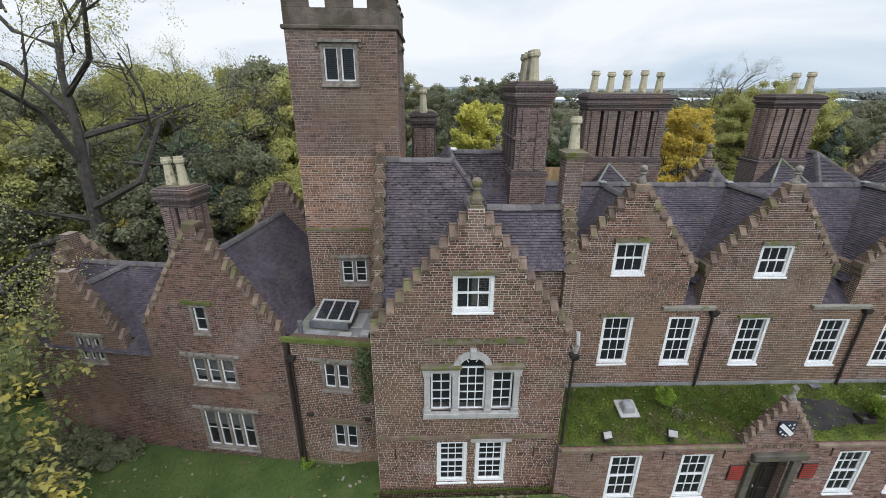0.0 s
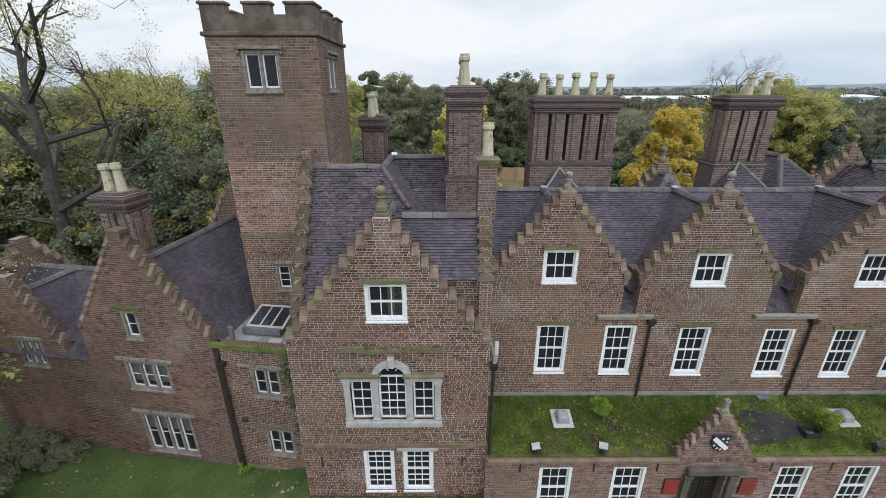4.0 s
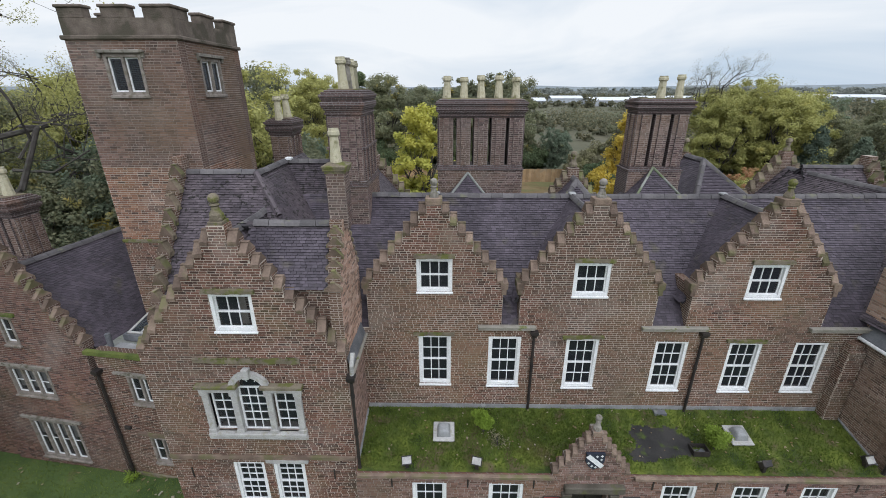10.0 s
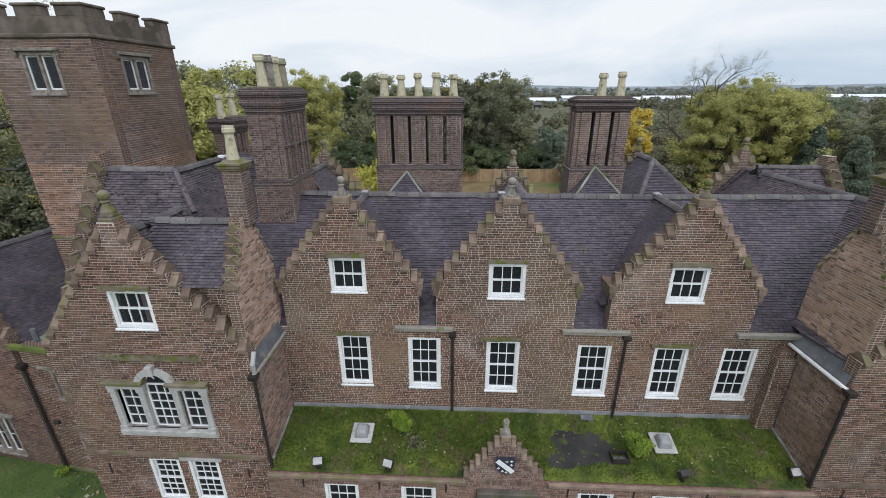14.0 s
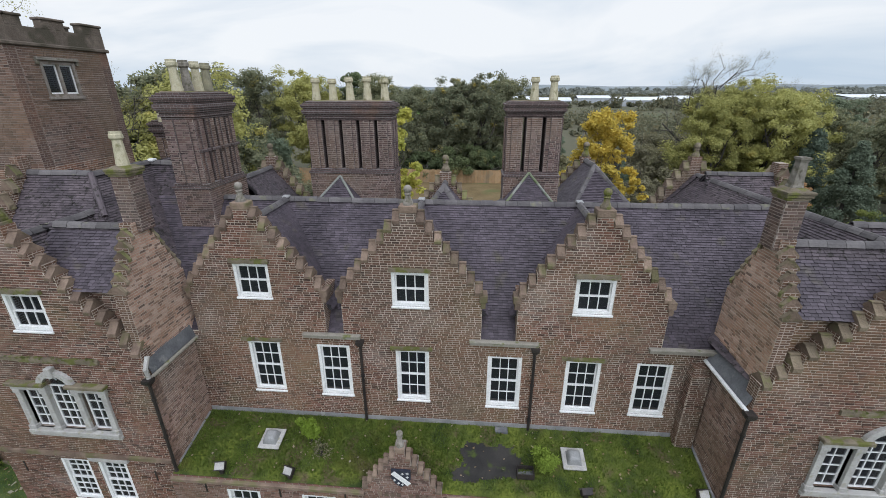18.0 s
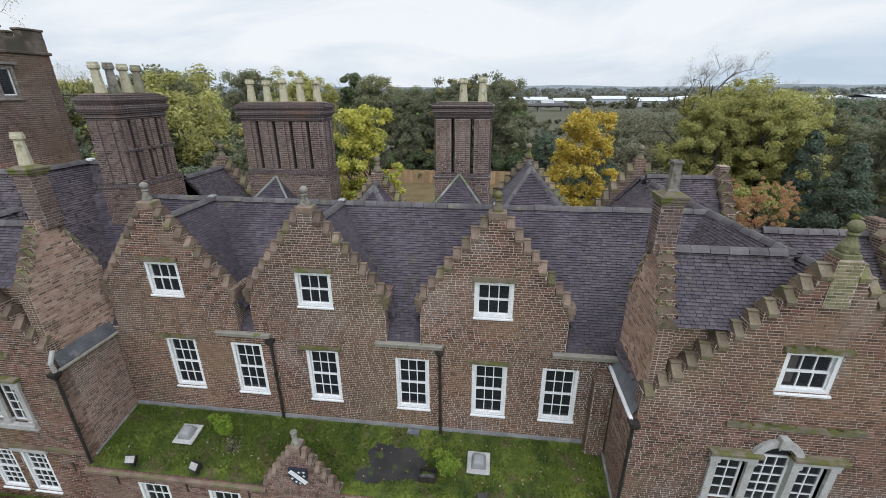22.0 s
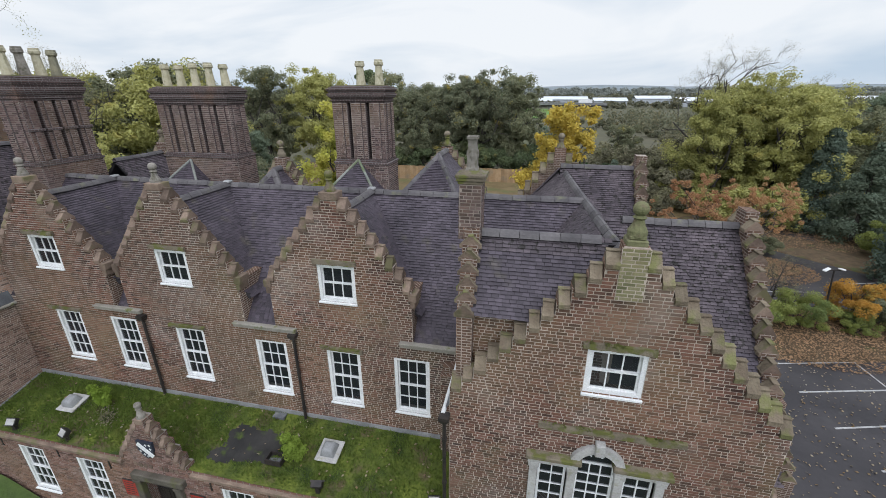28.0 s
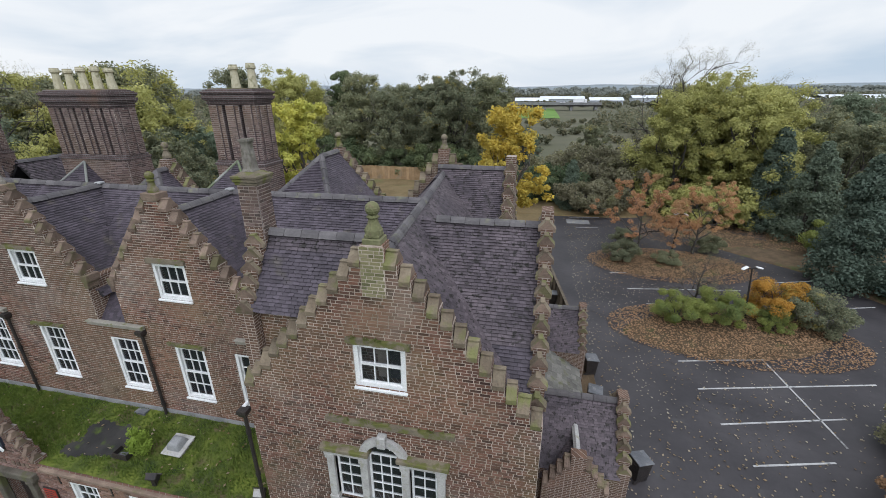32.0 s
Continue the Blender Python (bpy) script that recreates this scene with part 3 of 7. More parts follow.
def lintel(x, y, z, w, h, parent, mat=MOSSY, out=0.10, name="lintel"):
    rnd = random.Random(x + z)
    if mat is MOSSY:
        LEDGES.append((x - w / 2, x + w / 2, y - out, y, z + h))
    bm = boxes((x - w / 2, x + w / 2, y - out, y + 0.05, z, z + h))
    bmesh.ops.subdivide_edges(bm, edges=[e for e in bm.edges if abs(e.verts[0].co.x - e.verts[1].co.x) > 0.2], cuts=7)
    for v in bm.verts:
        v.co += Vector((rnd.uniform(-.012, .012), rnd.uniform(-.015, .01), rnd.uniform(-.015, .015)))
    return part(name, bm, mat, parent, "mossy stone drip moulding")


def mullion_window(w, h, lights, rows, parent, blind=0.0, label="stone-mullioned window with white casements", name="window"):
    """A stone frame with upright mullions and a white casement in each light; rows: panes high in a casement."""
    bm, openings = lattice(-w / 2, w / 2, 0, h, -0.03, 0.2, 0.10, lights, 1, 0.09)
    win = part(name, bm, WINDOW_STONE, parent, label)
    part("sill", boxes((-w / 2 - 0.04, w / 2 + 0.04, -0.09, 0.05, -0.09, 0.0), bevel=0.012), WINDOW_STONE, win)
    for a, b, c, d in openings:
        bm, panes = lattice(a, b, c, d, 0.05, 0.09, 0.05, 1 if b - a < 0.6 else 2, rows, 0.022)
        part("casement", bm, WHITE, win)
        glaze(panes, 0.07, win, int(w * 10))
        if blind:
            part("blind", boxes((a, b, 0.15, 0.16, c + (d - c) * (1 - blind), d)), BLIND, win)
    return win


# ---- the manor house ----
G = 0.6
house = empty("manor_house", 0, 0, 0, "brown brick manor house with crow-stepped gables and slate roofs", "house")


def gable_wall(name, c, half, z0, z1, n, y0, y1, holes, base, mat, step_mat, x0=None, x1=None, label="", axis="x", low=None, top=0.24, unit=None, face=None, single=None):
    """A stepped-gable wall with real openings. base: its foot; low: height of the full-width part."""
    rows = steps_of(c, half, z0, z1, n, top)
    x0, x1 = (c - half if x0 is None else x0), (c + half if x1 is None else x1)
    us = [x0, x1, c - half, c + half] + [c + s * r[0] for r in rows for s in (-1, 1)] + [h for q in holes for h in q[:2]]
    body = lowered(rows)
    z0 = body[0][1]
    vs = [base, z0 if low is None else min(low, z0), z0] + [v for r in body for v in r[1:]] + [h for q in holes for h in q[2:]]

    def solid(u, v):
        if in_holes(u, v, holes) or not x0 < u < x1:
            return False
        if v < (z0 if low is None else min(low, z0)):
            return True
        if v < z0:
            return abs(u - c) < half
        return any(a < v < b and abs(u - c) < hw for hw, a, b in body)

    wall = part(name, cell_wall(us, vs, solid, y0, y1, axis), mat, house, label)
    if unit is not None:
        brick_skin(us, vs, solid, *(face or (y0, -1)), axis, unit, wall, single, int(c * 10))
    crow_steps(rows, c, (y0 + y1) / 2, abs(y1 - y0) + 0.03, step_mat, wall, axis)
    return wall


# main range, above the porch roof
W = 14.0
GABLES = (6.40, 11.66, 17.46)
TALL = (6.39, 8.89, 11.66, 14.82, 17.43, 19.72)
# the old walls have settled a little towards the east
TALL_Z = (5.79, 5.75, 5.69, 5.61, 5.58, 5.60)
ATTIC_Z = (9.61, 9.48, 9.45)
GAB_H = 2.33
GAB_Z = 12.62
main_holes = [(x - 0.575, x + 0.575, z, z + 2.1) for x, z in zip(TALL, TALL_Z)] + [(g - 0.60, g + 0.60, z, z + 1.22) for g, z in zip(GABLES, ATTIC_Z)]
g_rows = steps_of(0, GAB_H, 9.95, GAB_Z, 8)
g_body = lowered(g_rows)
us = [3.6, 21.5] + [h for q in main_holes for h in q[:2]] + [g + s * r[0] for g in GABLES for r in g_rows for s in (-1, 1)]
vs = [0.6, 8.2] + [h for q in main_holes for h in q[2:]] + [v for r in g_body for v in r[1:]]


def main_solid(u, v):
    if in_holes(u, v, main_holes):
        return False
    if v < 8.2:
        return True
    for g in GABLES:
        if v < g_body[0][1] and abs(u - g) < GAB_H:
            return True
        if any(a < v < b and abs(u - g) < hw for hw, a, b in g_body):
            return True
    return False


main_wall = part("wall", cell_wall(us, vs, main_solid, W, W + 0.36), BRICK, house, "brown brick front wall with three stepped gables")
brick_skin(us, [4.6] + [v for v in vs if v > 4.6], main_solid, W, -1, "x", UNIT, main_wall, (9.9, 13.6, 8.3, 10.5))
for g in GABLES:
    crow_steps(g_rows, g, W + 0.18, 0.40, STEP, main_wall)
    finial(g, W + 0.18, GAB_Z + g_rows[-1][2] - g_rows[-1][1] - 0.02, 0.125, MOSSY if g > 17 else STONE, house)
    bm = boxes((g - 0.265, g + 0.265, W - 0.035, W + 0.395, GAB_Z + 0.02, GAB_Z + 0.245), bevel=0.015)
    part("finial_block", bm, STEP, house)
    # sides of the gable above the eaves
    for s in (-1, 1):
        xa, xb = sorted((g + s * GAB_H, g + s * (GAB_H - 0.3)))
        part("cheek_wall", boxes((xa, xb, W + 0.36, W + 1.5, 8.2, 9.75)), BRICK, house)
        lo = sorted((g + s * (GAB_H - 0.1), g + s * (GAB_H + 0.16)))
        part("kneeler", boxes((lo[0], lo[1], W - 0.05, W + 0.4, 9.72, 9.97), (lo[0] + 0.05, lo[1] - 0.05, W - 0.04, W + 0.38, 9.5, 9.72), bevel=0.015), STEP, house)

sash = sash_window(1.15, 2.1, 3, (2, 2), house)
sash.location = (TALL[0], W + 0.015, TALL_Z[0])
for x, z in zip(TALL[1:], TALL_Z[1:]):
    copy_thing(sash, pose(x, W + 0.015, z))
attic = sash_window(1.2, 1.22, 3, (1, 1), house)
attic.location = (GABLES[0], W + 0.015, ATTIC_Z[0])
for g, z in zip(GABLES[1:], ATTIC_Z[1:]):
    copy_thing(attic, pose(g, W + 0.015, z))
for i, x in enumerate(TALL):
    if i in (0, 2, 4):
        lintel(x - 0.02, W, TALL_Z[i] + 2.12, 1.45, 0.11, house)
for g, z in zip(GABLES, ATTIC_Z):
    lintel(g, W, z + 1.25, 1.35, 0.13, house)

RZ, RY = 12.15, 17.3
front_slope = roof(house, [(0.8, W + 0.05, 8.2), (24.6, W + 0.05, 8.2), (24.6, RY, RZ), (0.8, RY, RZ)], SLATE, seed=2)
roof(house, [(24.6, 20.6, 8.2), (0.6, 20.6, 8.2), (0.6, RY, RZ), (24.6, RY, RZ)], SLATE, seed=3)
for g in GABLES:
    for s in (-1, 1):
        a = [(g + s * 2.5, W + 0.3, 9.1), (g + s * 2.5, W + 0.8, 9.1), (g, RY, RZ - 0.02), (g, W + 0.3, RZ - 0.02)]
        roof(house, a, SLATE, seed=int(g) + s)
    ridge(front_slope, (g, W + 0.3, RZ + 0.06), (g, RY - 0.1, RZ + 0.06))
    part("lead_saddle", boxes((g - 0.13, g + 0.13, RY - 0.2, RY + 0.06, RZ + 0.06, RZ + 0.15), bevel=0.03), LEAD_PALE, house)
ridge(front_slope, (3.6, RY, RZ + 0.06), (24.62, RY, RZ + 0.06))


# wings: the front gable, its side block with a stack, the cross roof behind
def ball_top(c, y, z, r, mat):
    part("finial_block", boxes((c - 0.2, c + 0.2, y - 0.2, y + 0.2, z, z + 0.14), (c - 0.16, c + 0.16, y - 0.16, y + 0.16, z + 0.14, z + 0.22), bevel=0.02), mat, house)
    finial(c, y, z + 0.2, r, mat, house)


YF = 11.8


def venetian(c, z, parent):
    """A three-light window with an arched middle light between stone pilasters."""
    win = part("venetian_window", boxes((-1.6, 1.6, -0.16, 0.06, -0.14, 0.0), (-1.62, 1.62, -0.12, 0.05, -0.26, -0.14), bevel=0.015), PALE_STONE, parent, "pale stone venetian window with white glazing bars")
    for x, wd in ((-1.47, 0.2), (-0.55, 0.2), (0.55, 0.2), (1.47, 0.2)):
        part("pilaster", boxes((x - wd / 2, x + wd / 2, -0.09, 0.14, 0.0, 1.62), (x - wd / 2 - 0.03, x + wd / 2 + 0.03, -0.12, 0.14, 0.0, 0.14), (x - wd / 2 - 0.03, x + wd / 2 + 0.03, -0.12, 0.14, 1.48, 1.62), bevel=0.01), PALE_STONE, win)
    for s in (-1, 1):
        xa, xb = sorted((s * 0.42, s * 1.62))
        part("entablature", boxes((xa, xb, -0.12, 0.14, 1.62, 1.80), bevel=0.012), PALE_STONE, win)
        part("drip_ledge", boxes((xa - 0.06, xb + 0.06, -0.22, 0.10, 1.80, 1.93), bevel=0.02), MOSSY, win, "moss-covered ledge")
        # side light: four rows of two panes
        bm, panes = lattice(s * 1.01 - 0.34, s * 1.01 + 0.34, 0.04, 1.58, 0.07, 0.12, 0.06, 2, 4, 0.03)
        part("side_sash", bm, WHITE, win)
        glaze(panes, 0.09, win, 3)
    # middle light: five rows of three panes
    r, y, hw, zs = 0.06, 0.06, 0.45, 1.75
    bm, panes = lattice(-hw, hw, 0.04, zs, y, y + 0.05, r, 3, 5, 0.03)
    part("middle_sash", bm, WHITE, win)
    glaze(panes, y + 0.02, win, 4)
    bm = bmesh.new()
    n = 14
    for ra, rb, ya, yb in ((hw - r, hw, y, y + 0.05),):
        arc = [(math.cos(math.pi * i / n), math.sin(math.pi * i / n)) for i in range(n + 1)]
        q = [[bm.verts.new((rr * cx, yy, zs + rr * cz)) for cx, cz in arc] for rr in (ra, rb) for yy in (ya, yb)]
        for i in range(n):
            bm.faces.new((q[0][i], q[0][i + 1], q[2][i + 1], q[2][i])), bm.faces.new((q[1][i], q[1][i + 1], q[3][i + 1], q[3][i]))
            bm.faces.new((q[0][i], q[0][i + 1], q[1][i + 1], q[1][i])), bm.faces.new((q[2][i], q[2][i + 1], q[3][i + 1], q[3][i]))
    for a0 in (55, 125):
        box(bm, -0.013, 0.013, y, y + 0.03, 0.0, 0.2)
        bmesh.ops.transform(bm, matrix=pose(0.2 * math.cos(radians(a0)), 0, zs + 0.2 * math.sin(radians(a0)), 0, 90 - a0, 0), verts=bm.verts[-8:])
    part("arched_head", bm, WHITE, win)
    pv = [((hw - r) * math.cos(math.pi * i / n), y + 0.02, zs + (hw - r) * math.sin(math.pi * i / n)) for i in range(n + 1)]
    part("pane", (pv, [tuple(range(n + 1))]), GLASS, win)
    bm = bmesh.new()
    for ra, rb, ya, yb in ((hw + 0.0, hw + 0.20, -0.13, 0.14),):
        arc = [(math.cos(math.pi * i / n), math.sin(math.pi * i / n)) for i in range(n + 1)]
        q = [[bm.verts.new((rr * cx, yy, zs + rr * cz)) for cx, cz in arc] for rr in (ra, rb) for yy in (ya, yb)]
        for i in range(n):
            for e, f in ((0, 2), (1, 3), (0, 1), (2, 3)):
                bm.faces.new((q[e][i], q[e][i + 1], q[f][i + 1], q[f][i]))
    part("archivolt", bm, PALE_STONE, win)
    part("keystone", boxes((-0.11, 0.11, -0.20, 0.1, zs + hw - 0.02, zs + hw + 0.33), bevel=0.02), PALE_STONE, win)
    win.location = (c, YF, z)
    return win


def string_course(x0, x1, y, z, h, out, mat=MOSSY, name="string_course", label="mossy brick string course"):
    rnd = random.Random(x0 + z)
    if mat is MOSSY:
        LEDGES.append((x0, x1, y - out, y, z + h))
    bm = boxes((x0, x1, y - out, y + 0.03, z, z + h))
    bmesh.ops.subdivide_edges(bm, edges=[e for e in bm.edges if abs(e.verts[0].co.x - e.verts[1].co.x) > 0.4], cuts=max(3, int((x1 - x0) / 0.25)))
    for v in bm.verts:
        v.co.z += rnd.uniform(-0.02, 0.02)
        v.co.y += rnd.uniform(-0.02, 0.012)
    return part(name, bm, mat, house, label)


def stack(x, y, z, hx, hy, h, pots, cap, mat, pot_mat=POT, pot_h=0.85, label="", pot_r=0.16, carved=False):
    """A plain small chimney: shaft, stone cap and pots."""
    st = part("chimney_shaft", boxes((x - hx, x + hx, y - hy, y + hy, z, z + h), bevel=0.01), mat, house, label)
    for ax, u, d, o in (("x", x, y - hy, -1), ("y", y, x + hx, 1), ("y", y, x - hx, -1)):
        r = hx if ax == "x" else hy
        brick_skin([u - r + 0.01, u + r - 0.01], [z, z + h], lambda p, q: True, d, o, ax, UNIT_DARK, st, None, 5)
    bm = bmesh.new()
    for i, (e, a, b) in enumerate(((0.03, 0.0, 0.07), (0.065, 0.07, 0.15), (0.085, 0.15, 0.22))):
        box(bm, x - hx - e, x + hx + e, y - hy - e, y + hy + e, z + h + a, z + h + b, bevel=0.012)
    part("cap", bm, cap, st)
    bm = lathe(bmesh.new(), [(hx * 1.05, 0), (hx * 0.72, 0.07)], 4, x, y, z + h + 0.22, True)
    part("flaunching", bm, cap, st)
    for px, py in pots:
        if carved:
            # a square stone pot: waisted pedestal with a flat moulded top and a carved swag on each face
            pot = part("chimney_pot", lathe(bmesh.new(), [(0.14, 0.0), (0.135, 0.06), (0.12, 0.10), (0.092, 0.64), (0.10, 0.68), (0.125, 0.72), (0.125, 0.77), (0.08, 0.77), (0.075, 0.68)], 4, px, py, z + h + 0.26, True), pot_mat, st, "square carved stone pot")
            for ax, ay in ((0, -1), (-1, 0), (1, 0)):
                bm = lathe(bmesh.new(), [(0.02, -0.12), (0.05, 0.0), (0.035, 0.10), (0.01, 0.14)], 6, px + ax * 0.10, py + ay * 0.10, z + h + 0.62)
                part("swag", bm, pot_mat, pot)
        else:
            chimney_pot(px, py, z + h + 0.30, pot_h, pot_r, pot_mat, st)
    return st


def chimney_pot(x, y, z, h, r, mat, parent, sides=8):
    rnd = random.Random(x * 3 + y)
    h *= rnd.uniform(0.95, 1.05)
    prof = [(r * 1.0, -0.12), (r * 1.0, 0.06), (r * 0.95, 0.10), (r * 0.72, h * 0.74), (r * 1.02, h * 0.80), (r * 1.02, h * 0.90), (r * 0.9, h * 0.93), (r * 0.9, h), (r * 0.62, h), (r * 0.6, h - 0.15)]
    ob = part("chimney_pot", lathe(bmesh.new(), prof, sides, 0, 0, 0), mat, parent)
    ob.matrix_basis = pose(x, y, z, rnd.uniform(-2, 2), rnd.uniform(-2, 2), rnd.uniform(0, 90))
    return ob


def wing(c, half, z1, n, s, mat_step, ball, up_z, up_h, ven_z, ven_x, low_z, low_h, stack_y, stack_h, stack_r):
    """s: +1 where the courtyard lies towards +x of the wing."""
    xi, xo = c + s * half, c - s * half
    v, k = c + ven_x, ven_z
    holes = [(c - 0.62, c + 0.62, up_z, up_z + up_h), (v - 1.37, v - 0.65, k, k + 1.62), (v + 0.65, v + 1.37, k, k + 1.62), (v - 0.46, v + 0.46, k, k + 1.77), (v - 0.36, v + 0.36, k + 1.77, k + 2.12),
             (c - 1.08, c - 0.02, low_z, low_z + low_h), (c + 0.28, c + 1.36, low_z, low_z + low_h)]
    wall = gable_wall("wall", c, half, 8.62, z1, n, YF, YF + 0.42, holes, G - 0.2, BRICK, mat_step, label="brown brick wing front with a stepped gable", unit=UNIT, single=(c - 2.0, c + 2.0, 8.4, 10.9))
    ball_top(c, YF + 0.21, z1 + 0.2, 0.15, ball)
    if s < 0:
        pier = part("finial_pier", boxes((c - 0.27, c + 0.27, YF - 0.022, YF + 0.05, z1 - 0.95, z1 + 0.19)), BRICK, house, "brick pier stained green with algae")
        brick_skin([c - 0.265, c + 0.265], [z1 - 0.94, z1 + 0.18], lambda u, v: True, YF - 0.022, -1, "x", UNIT_ALGAE, pier, None, 44)
    up = sash_window(1.24, up_h, 3, (1, 1), house)
    up.location = (c, YF + 0.015, up_z)
    lintel(c, YF, up_z + up_h + 0.02, 1.5, 0.14, house, MOSSY)
    venetian(v, k, house)
    string_course(c - 1.5, c + 1.75, YF, k + 2.70, 0.16, 0.09)
    for x in (-0.55, 0.82):
        low = sash_window(1.06, low_h, 3, (3, 3), house)
        low.location = (c + x, YF + 0.015, low_z)
    string_course(c - half + 0.02, c + half - 0.02, YF, low_z + low_h + 0.17, 0.15, 0.08, STEP, label="brown brick string course")
    lintel(c + 0.82, YF, low_z + low_h + 0.04, 1.45, 0.12, house, PALE_STONE)
    part("plinth", boxes((c - half - 0.04, c + half + 0.04, YF - 0.08, YF + 0.02, G - 0.2, 1.15), bevel=0.02), BRICK, house)
    # courtyard side: lower wall with a lead-covered set-off, upper gable with the stack
    xs = xi - s * (0.02 if s > 0 else 0.13)
    a, b = sorted((xi, xi - s * 0.4))
    sw = part("wall", boxes((a, b, YF + 0.42, W, G - 0.2, 7.95)), BRICK, house)
    brick_skin([YF + 0.0, W], [4.2, 7.95], lambda u, v: True, xi, s, "y", UNIT_SIDE_LIFT, sw, None, 8)
    p0, p1 = (xi + s * 0.12, 7.92), (xs - s * 0.02, 8.45)
    bm = bmesh.new()
    q = [bm.verts.new((p[0], y, p[1] + dz)) for y in (YF + 0.1, W - 0.02) for p in (p0, p1) for dz in (0, 0.09)]
    for f in ((0, 1, 3, 2), (4, 6, 7, 5), (0, 4, 5, 1), (2, 3, 7, 6), (0, 2, 6, 4), (1, 5, 7, 3)):
        bm.faces.new([q[i] for i in f])
    part("lead_set_off", bm, LEAD, house, "sloping lead-covered wall set-off")
    part("gutter", pipe(bmesh.new(), [(xi + s * 0.16, YF - 0.05, 7.90), (xi + s * 0.16, W, 7.93)], 0.06), GUTTER_GREY if s > 0 else WHITE, house)
    gable_wall("wall", 13.08, 1.2, 10.6, 12.3, 6, *sorted((xs, xs - s * 0.36)), [], 7.9, BRICK, STEP_MOSS, axis="y", label="stepped side gable with a chimney stack", x0=11.95, x1=14.36, top=0.3, unit=UNIT_TAN_LIFT, face=(xs, s))
    stack(xs - s * 0.12, stack_y, 12.2, stack_r, stack_r, stack_h, [(xs - s * 0.12, stack_y)], MOSSY, BRICK_DARK, POT if s > 0 else STONE, 0.95 if s > 0 else 0.85, "slim brick chimney stack with a mossy stone cap", 0.17, s < 0)
    fw = part("wall", boxes((*sorted((xs - s * 0.36, c)), 12.22, 12.5, 8.4, 10.7)), BRICK, house)
    brick_skin(sorted((xs, c + s * 0.2)), [8.4, 10.7], lambda u, v: True, 12.22, -1, "x", UNIT, fw, None, 9)
    xe = xs - s * 0.36
    e = [(c + s * 0.3, 11.95, 10.72), (xe, 11.95, 10.72), (xe, 13.08, 12.32), (c + s * 0.3, 13.08, 12.32)]
    sl = roof(house, e, SLATE_DARK, seed=5, single=True)
    roof(house, [(xe, 14.3, 10.62), (c, 14.3, 10.62), (c, 13.08, 12.32), (xe, 13.08, 12.32)], SLATE_DARK, seed=6)
    ridge(sl, (c + s * 0.45, 13.08, 12.38), (xe, 13.08, 12.38))
    # roof behind the front gable; one wing's ridge runs on to the rear gable
    yb, dx = (14.9, 0.0) if s > 0 else (23.0, -0.8)
    zr = 12.2
    for q in (-1, 1):
        sl = roof(house, [(c + q * (half - 0.1), YF + 0.35, 8.5), (c + q * (half - 0.1) + dx, yb, 8.5), (c + dx, yb, zr), (c, YF + 0.35, zr)], SLATE_DARK, seed=7 + q)
    ridge(sl, (c, YF + 0.4, zr + 0.06), (c + dx, yb, zr + 0.06))
    # outer cross roof with its own stepped gable
    zt = 13.35 if s > 0 else 12.08
    xg = xo + s * 0.30
    front = [(xg, 12.3, 8.75), (c + 1.0, 12.3, 8.75), (c + 1.0, 14.30, 11.52), (c - 0.4, 15.58, zt - 0.05), (xg, 15.62, zt)] if s > 0 else [(xg, 12.3, 8.75), (c, 12.3, 8.75), (c, 15.68, zt), (xg, 15.68, zt)]
    sl = roof(house, front, SLATE_DARK, seed=11, single=True)
    roof(house, [(c, 19.0, 8.75), (xg, 19.0, 8.75), (xg, 15.68, zt), (c - s * 0.4, 15.68, zt)], SLATE_DARK, seed=12)
    ridge(sl, (xg, 15.66, zt + 0.06), (c - s * 0.45, 15.66, zt + 0.06))
    gable_wall("wall", 15.68, 3.45, 8.7, zt + 0.25, 11, *sorted((xo, xo + s * 0.3)), [], G - 0.2, BRICK, STEP_MOSS, axis="y", label="stepped outer side gable", top=0.26, unit=UNIT, face=(xo, -s))
    return wall


wing(0.64, 3.16, 12.42, 11, 1, STEP, MOSSY, 9.40, 1.24, 5.60, 0.06, 2.32, 1.92, 13.25, 1.62, 0.27)
wing(25.05, 3.68, 12.45, 12, -1, STEP_MOSS, LICHEN, 9.12, 1.18, 5.26, -0.05, 1.75, 2.2, 13.1, 1.32, 0.26)

# tower
TX0, TX1, TY0, TY1, TZ = -5.31, -1.72, 15.82, 19.85, 17.50
tower = empty("brick_tower", 0, 0, 0, "tall square brick tower with a stone battlement", "tower")
fh = [(-4.22, -3.0, 15.86, 17.10), (-4.22, -3.06, 8.42, 9.54)]


def tower_wall(a, b, d0, d1, holes, axis, z0, z1, mat, unit=None, face=None):
    hs = [h for h in holes if z0 < h[2] and h[3] < z1]
    us, vs = [a, b] + [h for q in hs for h in q[:2]], [z0, z1] + [h for q in hs for h in q[2:]]
    wl_ = part("wall", cell_wall(us, vs, lambda u, v: not in_holes(u, v, hs), d0, d1, axis), mat, tower)
    if unit is not None:
        brick_skin(us, [max(z0, 6.6), z1], lambda u, v: not in_holes(u, v, hs), *face, axis, unit, wl_, None, 12)
    return wl_


